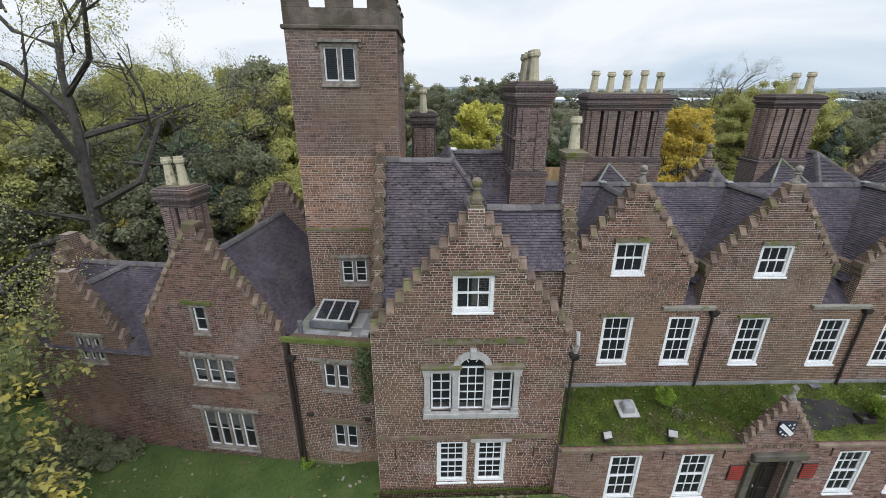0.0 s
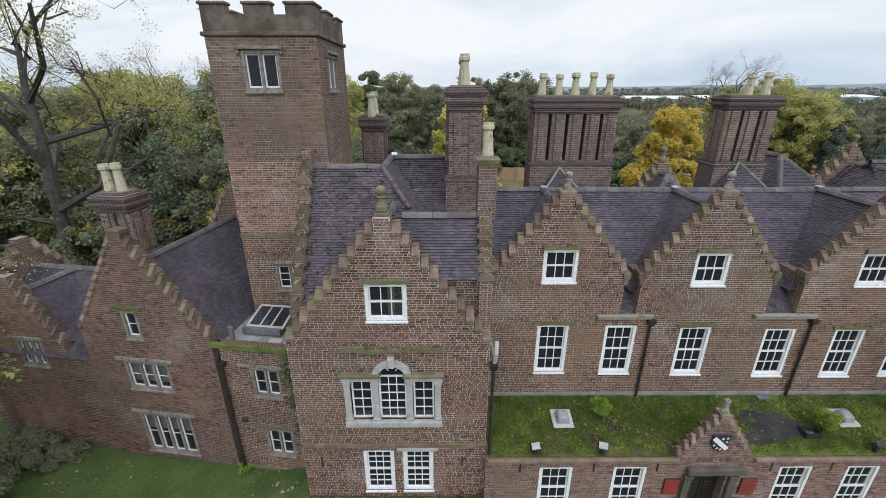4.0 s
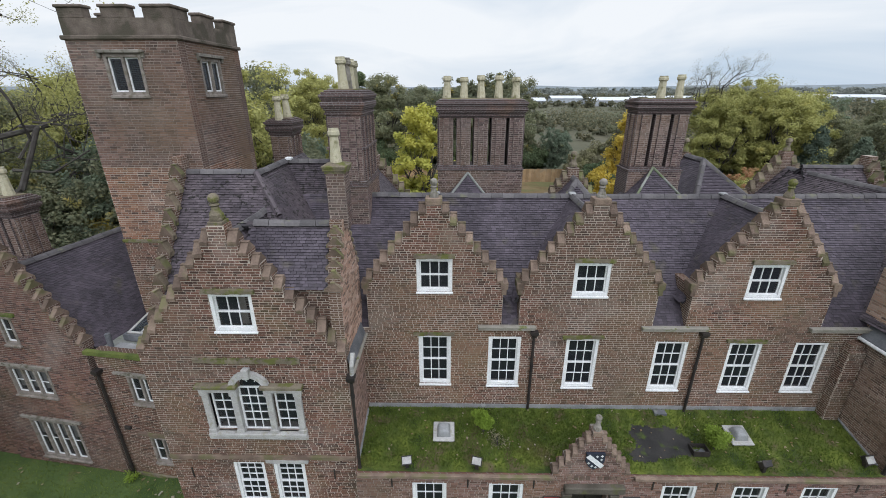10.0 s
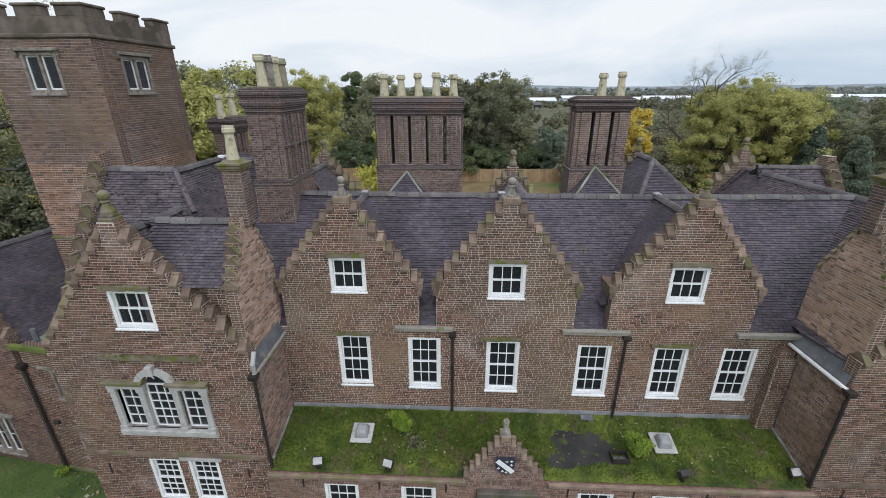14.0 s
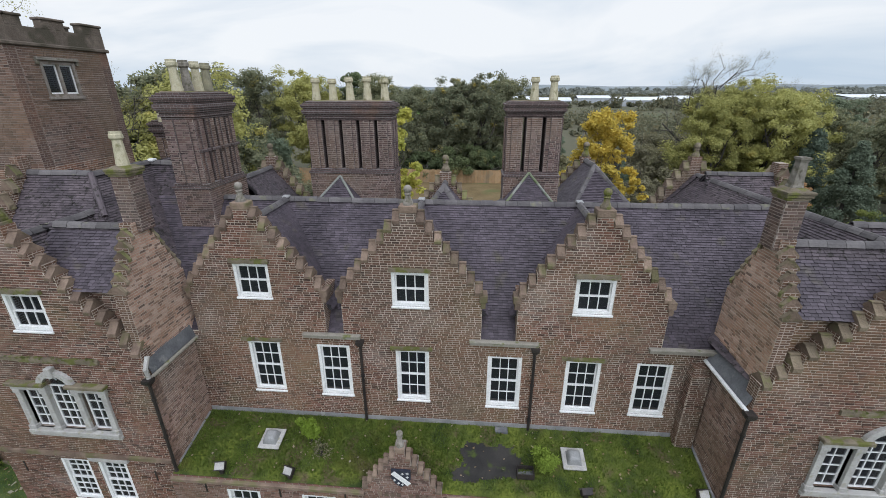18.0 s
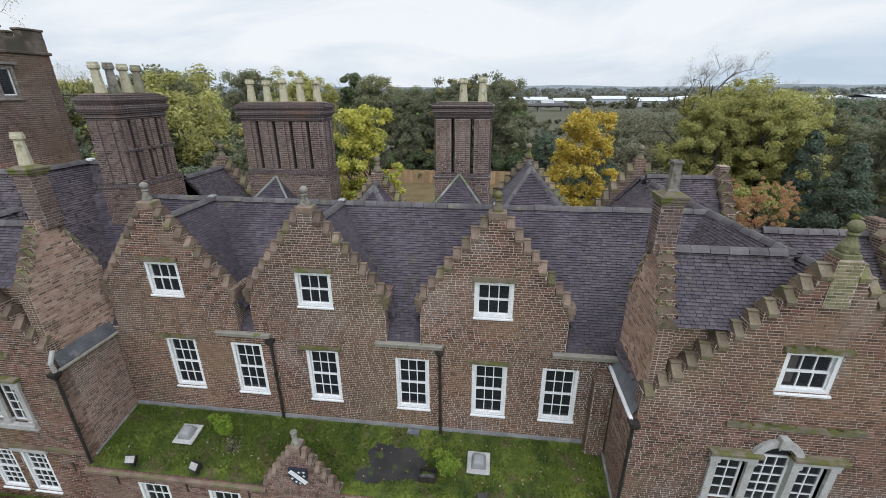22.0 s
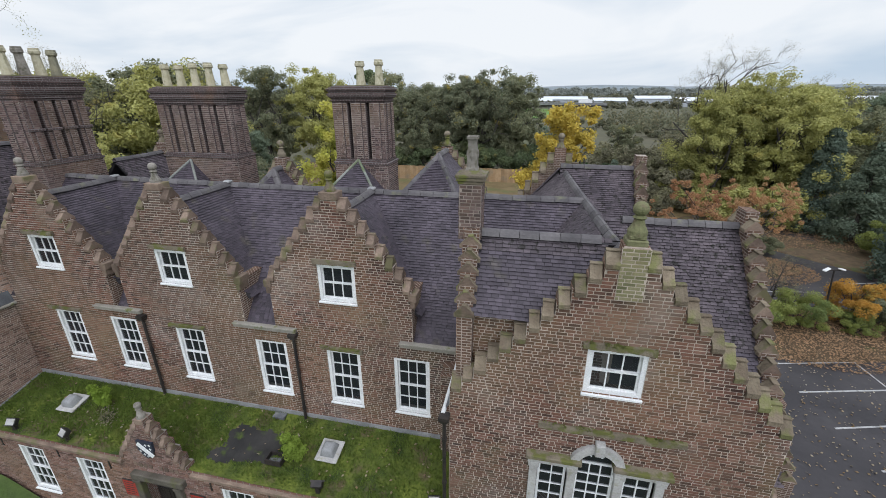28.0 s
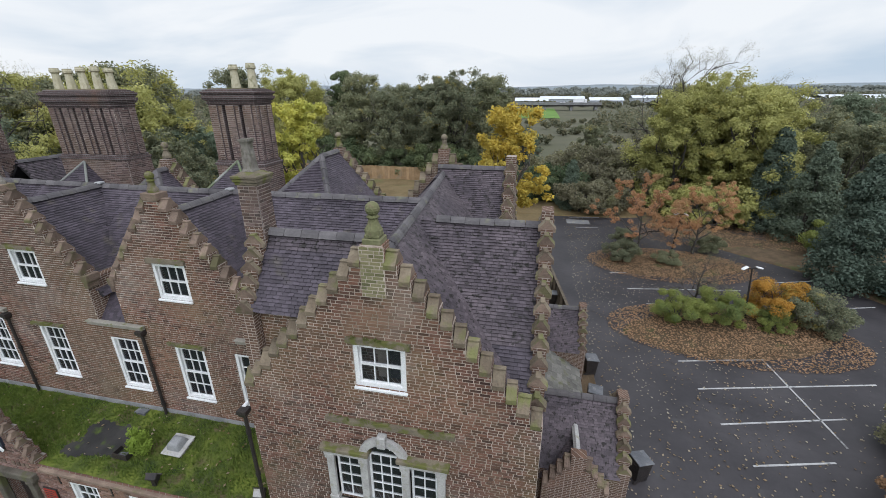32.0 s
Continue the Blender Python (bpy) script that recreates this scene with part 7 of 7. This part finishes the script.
sprig("weed", -5.55, 13.15, LAWN_W, 0.5, 0.35, FRESH, 300, "green weed at the foot of a wall", 4)
# ivy at the corner of the link
rng = np.random.default_rng(9)
cs = np.stack([-0.22 + rng.normal(size=40) * 0.13, np.full(40, -0.06), 4.9 + rng.random(40) ** 0.6 * 2.4], axis=1)
ivy = empty("ivy", -2.75, 13.1, 0, "dark ivy hanging from the parapet corner", "ivy")
ivy.rotation_euler = (0, 0, radians(-8))
ob = new("leaves", mesh_quads("leaves", leaf_cloud(cs, 0.12 + 0.22 * rng.random(40), 2600, 0.05, rng, 1.0, 0.3), LEAF["dark"]))
ob.parent = ivy

# ---- porch door, signs, shield ----
DOOR = blotchy("dark_door", (0.016, 0.013, 0.012), (0.028, 0.022, 0.02), 2.0, 0.4)
BROWN_STONE = blotchy("brown_door_stone", (0.075, 0.065, 0.05), (0.125, 0.11, 0.088), 2.0, 0.9, (0.09, 0.09, 0.04), (0.55, 0.68), 2.5, 0.5)
RED = blotchy("red_sign", (0.30, 0.03, 0.022), (0.36, 0.042, 0.03), 3.0, 0.5, relief=0)
NAVY = blotchy("dark_shield", (0.02, 0.025, 0.04), (0.035, 0.04, 0.06), 5.0, 0.5, relief=0)
door = part("door_1", boxes((11.02, 11.64, PY + 0.3, PY + 0.36, 0.6, 2.9), (11.66, 12.28, PY + 0.3, PY + 0.36, 0.6, 2.9), bevel=0.01), DOOR, house, "dark double door in the porch")
for x in (11.33, 11.97):
    for z in (0.9, 1.95):
        part("door_panel", boxes((x - 0.2, x + 0.2, PY + 0.275, PY + 0.3, z, z + 0.75), bevel=0.015), DOOR, door)
part("knocker", boxes((11.52, 11.58, PY + 0.26, PY + 0.3, 1.7, 1.8)), STONE, door)
part("fanlight", boxes((11.02, 12.28, PY + 0.31, PY + 0.33, 2.95, 3.38)), GLASS, house)
for x in (10.86, 12.44):
    part("door_pilaster", boxes((x - 0.13, x + 0.13, PY - 0.14, PY + 0.05, 0.6, 3.3), (x - 0.16, x + 0.16, PY - 0.17, PY + 0.02, 3.3, 3.42), bevel=0.02), BROWN_STONE, house)
part("door_hood", boxes((10.75, 12.75, PY - 0.20, PY + 0.02, 3.5, 3.78), (10.82, 12.68, PY - 0.14, PY + 0.02, 3.42, 3.5), bevel=0.03), BROWN_STONE, house, "worn brown stone door hood")
for i in range(9):
    if i == 4:
        continue
    part("name_bar", boxes((10.85 + i * 0.2, 10.98 + i * 0.2, PY - 0.03, PY + 0.01, 3.98, 4.14)), STEP, house)
for x in (10.38, 13.08):
    sg = empty("wall_sign", x, PY - 0.02, 2.85, "red sign board with rows of dark lettering", "sign", "signs beside the door")
    part("frame", boxes((-0.29, 0.29, -0.035, 0.0, -0.37, 0.37), bevel=0.01), IRON, sg)
    part("board", boxes((-0.25, 0.25, -0.045, -0.035, -0.33, 0.33)), RED, sg)
    for k in range(6):
        part("text_bar", boxes((-0.2, 0.2 - 0.06 * (k % 2), -0.05, -0.044, 0.24 - k * 0.1, 0.265 - k * 0.1)), DARK, sg)
shield = empty("stone_shield", 11.62, PY - 0.02, 4.86, "carved dark shield with a pale diagonal band", "shield")
bm = bmesh.new()
out = [(-0.3, 0.32), (0.3, 0.32), (0.3, -0.02), (0.17, -0.25), (0, -0.36), (-0.17, -0.25), (-0.3, -0.02)]
fr, bk = [bm.verts.new((x, -0.06, z)) for x, z in out], [bm.verts.new((x, 0.02, z)) for x, z in out]
bm.faces.new(fr), bm.faces.new(bk[::-1])
for i in range(7):
    bm.faces.new((fr[i], bk[i], bk[(i + 1) % 7], fr[(i + 1) % 7]))
part("field", bm, NAVY, shield)
bm = boxes((-0.34, 0.34, -0.075, -0.06, -0.08, 0.08))
bmesh.ops.rotate(bm, verts=bm.verts, cent=(0, 0, 0), matrix=Matrix.Rotation(radians(42), 3, "Y"))
part("band", bm, WHITE, shield)
for x, z in ((0.05, 0.2), (0.2, 0.22), (0.2, 0.07), (-0.2, -0.08), (-0.08, -0.2), (0.04, -0.25)):
    part("charge", boxes((x - 0.045, x + 0.045, -0.07, -0.06, z - 0.012, z + 0.012), (x - 0.012, x + 0.012, -0.07, -0.06, z - 0.045, z + 0.045)), WHITE, shield)
# iron wall ties
for x in (5.0, 7.55, 9.75, 13.7, 15.8, 18.1, 20.4):
    part("wall_tie", boxes((x - 0.025, x + 0.025, PY - 0.03, PY + 0.01, 3.55, 3.9)), IRON, house)
for x in (-1.9, 3.0, 22.5, 27.6):
    part("wall_tie", boxes((x - 0.025, x + 0.025, YF - 0.03, YF + 0.01, 3.5, 3.95)), IRON, house)

# ---- low outbuildings against the east side ----
gable_wall("wall", 17.3, 1.75, 3.55, 5.35, 6, 31.6, 31.95, [], G - 0.2, BRICK, STEP_MOSS, axis="y", label="low stepped gable of the side porch")
sl = roof(house, [(28.7, 15.5, 3.5), (31.65, 15.5, 3.5), (31.65, 17.3, 5.25), (28.7, 17.3, 5.25)], SLATE_DARK, seed=61)
roof(house, [(31.65, 19.1, 3.5), (28.7, 19.1, 3.5), (28.7, 17.3, 5.25), (31.65, 17.3, 5.25)], SLATE_DARK, seed=62)
ridge(sl, (28.7, 17.3, 5.31), (31.65, 17.3, 5.31))
part("wall", boxes((28.7, 31.6, 15.5, 15.85, G - 0.2, 3.5)), BRICK, house)
part("wall", boxes((28.7, 31.6, 18.75, 19.1, G - 0.2, 3.5)), BRICK, house)
gable_wall("wall", 30.2, 1.05, 3.3, 4.5, 4, 15.0, 15.35, [], G - 0.2, BRICK, STEP, label="small stepped front gable of the side porch")
for q in (-1, 1):
    roof(house, [(30.2 + q * 1.1, 15.3, 3.2), (30.2 + q * 1.1, 15.6, 3.2), (30.2, 16.6, 4.4), (30.2, 15.3, 4.4)], SLATE_DARK, seed=63 + q)
bm = pipe(bmesh.new(), [(30.2, 15.4, 4.45), (30.2, 16.6, 4.48)], 0.12, 6)
part("lead_roll", bm, PALE_STONE, house)
gable_wall("wall", 24.2, 1.6, 3.5, 5.1, 5, 30.9, 31.25, [], G - 0.2, BRICK, STEP_MOSS, axis="y", label="low stepped gable of the rear outhouse")
sl = roof(house, [(28.3, 22.5, 3.5), (30.95, 22.5, 3.5), (30.95, 24.2, 5.05), (28.3, 24.2, 5.05)], SLATE_DARK, seed=65)
roof(house, [(30.95, 25.9, 3.5), (28.3, 25.9, 3.5), (28.3, 24.2, 5.05), (30.95, 24.2, 5.05)], SLATE_DARK, seed=66)
ridge(sl, (28.3, 24.2, 5.11), (30.95, 24.2, 5.11))
part("wall", boxes((28.3, 30.9, 22.5, 22.8, G - 0.2, 3.5)), BRICK, house)
part("wall", boxes((28.3, 30.9, 25.6, 25.9, G - 0.2, 3.5)), BRICK, house)
STONE_SLATE = blotchy("stone_slate", (0.13, 0.125, 0.11), (0.19, 0.18, 0.16), 1.0, 0.9, (0.10, 0.10, 0.05), (0.55, 0.7), 2.0, 0.5, island=0.25)
roof(house, [(31.0, 19.1, 2.6), (31.0, 22.5, 2.6), (28.4, 22.5, 4.2), (28.4, 19.1, 4.2)], STONE_SLATE, seed=67, row=0.28, wide=0.34)
part("wall", boxes((30.65, 30.95, 19.1, 22.5, G - 0.2, 2.55)), BRICK, house)
FENCE_OLD = blotchy("weathered_fence", (0.095, 0.075, 0.055), (0.15, 0.12, 0.09), 2.0, 0.9, (0.08, 0.09, 0.04), (0.55, 0.7), 1.2, 0.3, per_object=0.25)
wf = empty("timber_fence", 31.08, 28.1, G, "weathered dark timber fence beside the drive", "fence")
wf.rotation_euler = (0, 0, radians(8.55))
for i in range(11):
    part("post", boxes((-0.06, 0.06, i * 1.26 - 0.06, i * 1.26 + 0.06, -0.2, 1.85), bevel=0.01), FENCE_OLD, wf)
part("rail", boxes((-0.03, 0.03, 0, 12.6, 0.35, 0.44)), FENCE_OLD, wf)
part("capping", boxes((-0.075, 0.115, 0, 12.6, 1.80, 1.85), bevel=0.01), FENCE_OLD, wf)
slat = bpy.data.meshes.new("board")
bm = boxes((0.062, 0.085, 0.005, 0.145, 0.06, 1.79), bevel=0.004)
bm.to_mesh(slat)
bm.free()
slat.materials.append(FENCE_OLD)
rnd = random.Random(8)
for i in range(82):
    share("board", slat, pose(rnd.uniform(-0.004, 0.004), i * 0.1525, rnd.uniform(-0.02, 0.01)), wf)

# ---- car park ----
part("worn_patch", boxes((32.4, 35.0, 53.4, 55.0, G + 0.02, G + 0.048), bevel=0.01), CONCRETE, carpark, "pale worn patch of concrete")
for (x0, y0), (x1, y1) in (((37.2, 27.2), (42.07, 28.37)), ((37.5, 24.8), (46.9, 27.1)), ((37.7, 22.3), (43.7, 23.9)), ((38.1, 20.0), (41.6, 20.9)), ((42.07, 28.37), (42.6, 21.9)), ((36.1, 36.6), (44.7, 38.0)), ((37.0, 34.2), (38.4, 34.5)), ((47.6, 40.0), (51, 41)), ((35.2, 39.5), (37.8, 40.2)), ((33.3, 52), (35.8, 52.5)), ((49.5, 36), (53, 37)), ((32.8, 56), (36.4, 56.6))):
    a, b = Vector((x0, y0, 0)), Vector((x1, y1, 0))
    d = (b - a).normalized()
    n2 = Vector((-d.y, d.x, 0)) * 0.042
    z = G + 0.045
    pts = [a - n2, b - n2, b + n2, a + n2]
    part("bay_line", ([(p.x, p.y, z) for p in pts] + [(p.x, p.y, z - 0.03) for p in pts], [(0, 1, 2, 3), (0, 4, 5, 1), (1, 5, 6, 2), (2, 6, 7, 3), (3, 7, 4, 0)]), PAINT, carpark)


def bed(x, y, rx, ry, turn, h, mat, label):
    """A planted island: a low mound with an uneven rim."""
    vs, fs, n = [], [], 40
    for j, (f, z) in enumerate(((1.0, 0.0), (0.96, 0.10), (0.7, h * 0.7), (0.35, h))):
        for k in range(n):
            a = 2 * math.pi * k / n
            w = 1 + 0.12 * noise.noise((math.cos(a) * 2 + x, math.sin(a) * 2 + y, 1))
            vs.append((rx * f * w * math.cos(a), ry * f * w * math.sin(a), z))
    vs.append((0, 0, h))
    for j in range(3):
        for k in range(n):
            fs.append((j * n + k, j * n + (k + 1) % n, (j + 1) * n + (k + 1) % n, (j + 1) * n + k))
    for k in range(n):
        fs.append((3 * n + k, 3 * n + (k + 1) % n, 4 * n))
    ob = part("planting_bed", (vs, fs), mat, None)
    ob.matrix_basis = pose(x, y, G + 0.02, 0, 0, turn)
    return tagged(ob, label, "planting bed", kind="structure")


bed(41.4, 31.2, 6.4, 2.9, 13, 0.25, LITTER, "planted island covered in brown leaves")
bed(40.6, 42.6, 6.0, 2.9, 10, 0.25, LITTER, "planted island with small trees and leaves")
bed(49.5, 49.0, 13.0, 3.0, -48, 0.2, LITTER, "grassy verge covered in fallen leaves")
bed(33, 60.5, 16, 4.0, 4, 0.3, BROWN_GROUND, "rough verge at the end of the car park")
bed(47.5, 20.5, 4.0, 3.0, 60, 0.2, LITTER, "leafy bed beside the parking bays")
bed(61, 45, 9.0, 14, 10, 0.3, LITTER, "mossy bank under dark conifers")
bed(31.4, 22.5, 0.9, 5.5, 0, 0.08, LITTER, "drift of fallen leaves along the wall")


def scatter_leaves(name, n, place, size, mat, seed, label):
    rng = np.random.default_rng(seed)
    x, y, z = place(rng, n)
    a = rng.random(n) * 2 * np.pi
    t, s = np.stack([np.cos(a), np.sin(a), rng.normal(size=n) * 0.25], 1), np.stack([-np.sin(a), np.cos(a), rng.normal(size=n) * 0.25], 1)
    p = np.stack([x, y, z], 1)
    sz = size * (0.6 + 0.8 * rng.random(n))[:, None]
    q = np.stack([p - t * sz, p + s * sz * 0.7, p + t * sz, p - s * sz * 0.7], axis=1).reshape(-1, 3)
    return tagged(new(name, mesh_quads(name, q, mat)), label, "leaves", kind="stuff")


FALLEN = leaf_material("leaf_fallen", (0.46, 0.38, 0.28), (0.27, 0.16, 0.08), (0.50, 0.46, 0.38), (0.5, 0.65))


def on_carpark(rng, n):
    x = 32 + np.abs(rng.normal(size=n)) * 9
    y = rng.uniform(8, 58, n)
    return x, y, np.full(n, G + 0.06)


def on_beds(rng, n):
    k = rng.integers(0, 3, n)
    cx, cy = np.array([41.4, 40.6, 50.5])[k], np.array([31.0, 42.4, 52.0])[k]
    rx, ry = np.array([7.6, 7.0, 12.0])[k], np.array([3.8, 4.0, 5.0])[k]
    a, r = rng.random(n) * 6.283, np.sqrt(rng.random(n))
    return cx + rx * r * np.cos(a), cy + ry * r * np.sin(a), G + 0.08 + 0.30 * np.clip((1 - r) * 2.2, 0, 1)


scatter_leaves("fallen_leaves", 5200, on_carpark, 0.052, FALLEN, 1, "pale fallen leaves scattered over the asphalt")
def on_grass(rng, n):
    x, y = rng.uniform(-24, 4, n), rng.uniform(6, 14, n)
    y = np.where(x > -2.7, np.minimum(y, 11.3), y)
    return x, y, np.array([lawn_z(a, b) + 0.06 for a, b in zip(x, y)])


def on_moss(rng, n):
    x, y = rng.uniform(4, 21.2, n), rng.uniform(PY + 0.4, W - 0.05, n)
    return x, y, np.array([roof_z(a, b) + 0.06 for a, b in zip(x, y)])


scatter_leaves("fallen_leaves", 500, on_grass, 0.07, FALLEN, 5, "pale fallen leaves on the lawn")
scatter_leaves("fallen_leaves", 170, on_moss, 0.045, FALLEN, 6, "a few fallen leaves on the mossy roof")
scatter_leaves("fallen_leaves", 26000, on_beds, 0.062, LEAF["brown"], 2, "brown fallen leaves covering the beds")


def lamp_post(x, y, h, lean):
    lp = empty("lamp_post", x, y, G, "slim black lamp post with two white lamp heads", "lamp post", "car park lamps")
    lp.rotation_euler = (0, radians(lean), 0)
    part("pole", pipe(bmesh.new(), [(0, 0, -0.2), (0, 0, 1.0), (0, 0, h)], [0.09, 0.07, 0.045], 8), IRON, lp)
    part("cross_arm", boxes((-0.35, 0.35, -0.03, 0.03, h - 0.04, h + 0.03)), IRON, lp)
    for s in (-1, 1):
        hd = part("lamp_head", boxes((-0.21, 0.21, -0.12, 0.12, -0.05, 0.05), bevel=0.03), WHITE, lp)
        hd.matrix_basis = pose(s * 0.42, 0, h + 0.04, 0, s * 20, 20)


lamp_post(43.0, 33.1, 3.9, -6)
lamp_post(41.3, 44.5, 4.2, 3)
lamp_post(46.5, 62.0, 5.5, 0)


def wheelie_bin(x, y, yaw):
    b = empty("wheelie_bin", x, y, G, "black plastic wheelie bin by the wall", "bin", "bins along the wall")
    b.rotation_euler = (0, 0, radians(yaw))
    body = part("body", lathe(bmesh.new(), [(0.24, 0.05), (0.31, 0.98), (0.33, 1.0), (0.33, 1.04)], 4, square=True), IRON, b)
    lid = part("lid", boxes((-0.35, 0.35, -0.36, 0.36, 0, 0.06), bevel=0.02), LEAD, b, "dark grey lid")
    lid.matrix_basis = pose(0, 0, 1.05, 0, 4, 0)
    for s in (-1, 1):
        wh = part("wheel", lathe(bmesh.new(), [(0.1, -0.03), (0.1, 0.03)], 12), IRON, b)
        wh.matrix_basis = pose(-0.3, s * 0.26, 0.1, 90)
    part("handle", pipe(bmesh.new(), [(-0.36, -0.25, 0.98), (-0.36, 0.25, 0.98)], 0.02, 6), IRON, b)


wheelie_bin(32.0, 25.0, 10)
wheelie_bin(31.9, 22.3, -8)
wheelie_bin(33.2, 18.4, 25)
wheelie_bin(30.1, 32.6, 0)

# the leafy tree before the west block, its crown close under the camera's start
NEAR_LEAF = leaf_material("leaf_near", (0.10, 0.14, 0.07), (0.27, 0.30, 0.12), (0.62, 0.50, 0.12), (0.54, 0.64))
rng = np.random.default_rng(77)
for tx, ty, tz, top, count in ((-14.9, 8.0, LAWN_W - 1.4, 3.6, 22000), (-11.9, 5.0, LAWN_W - 1.9, 2.0, 20000), (-13.9, 4.4, LAWN_W - 1.2, 3.0, 22000)):
    nt = empty("tree", tx, ty, tz, "leafy young tree turning yellow before the house", "tree", "young trees by the lawn")
    bm, tips = bmesh.new(), []
    pipe(bm, [(0, 0, -0.3), (0.1, 0, 2.5), (0, 0.1, 5.0)], [0.22, 0.18, 0.14], 8)
    for k in range(9):
        a = 6.283 * k / 9 + rng.random()
        branches(bm, (0, 0.05, 2.4 + 0.3 * k), (math.cos(a) * 2.2, math.sin(a) * 2.0, 4.6 + top * rng.random() + (top > 3.5) * 1.2), 0.08, rng, 2, 0.7, tips)
    part("trunk", bm, BARK, nt)
    c = np.array([tuple(t) for t in tips])
    ob = new("crown", mesh_quads("crown", leaf_cloud(c, np.full(len(c), 0.85), count, 0.085, rng, 0.9, 0.2), NEAR_LEAF))
    ob.parent = nt

# ---- moss cushions on the ledges ----
MOSS_TUFT = leaf_material("ledge_moss", (0.055, 0.075, 0.015), (0.12, 0.14, 0.035), (0.15, 0.125, 0.06), (0.55, 0.68))
rng = np.random.default_rng(31)
cs, ss = [], []
for x0, x1, ya, yb, z in LEDGES:
    for _ in range(int((x1 - x0) * 9)):
        x = rng.uniform(x0 + 0.03, x1 - 0.03)
        if noise.noise((x * 1.4, z * 3, ya)) > -0.12:
            cs.append((x, ya + (yb - ya) * rng.uniform(-0.05, 0.9), z + rng.uniform(-0.02, 0.015)))
            ss.append(rng.uniform(0.03, 0.075))
q = leaf_cloud(np.array(cs), np.array(ss), len(cs) * 34, 0.016, rng, 0.75, 0.5)
tagged(new("ledge_moss", mesh_quads("ledge_moss", q, MOSS_TUFT)), "cushions of green moss on the stone ledges", "moss", kind="stuff")
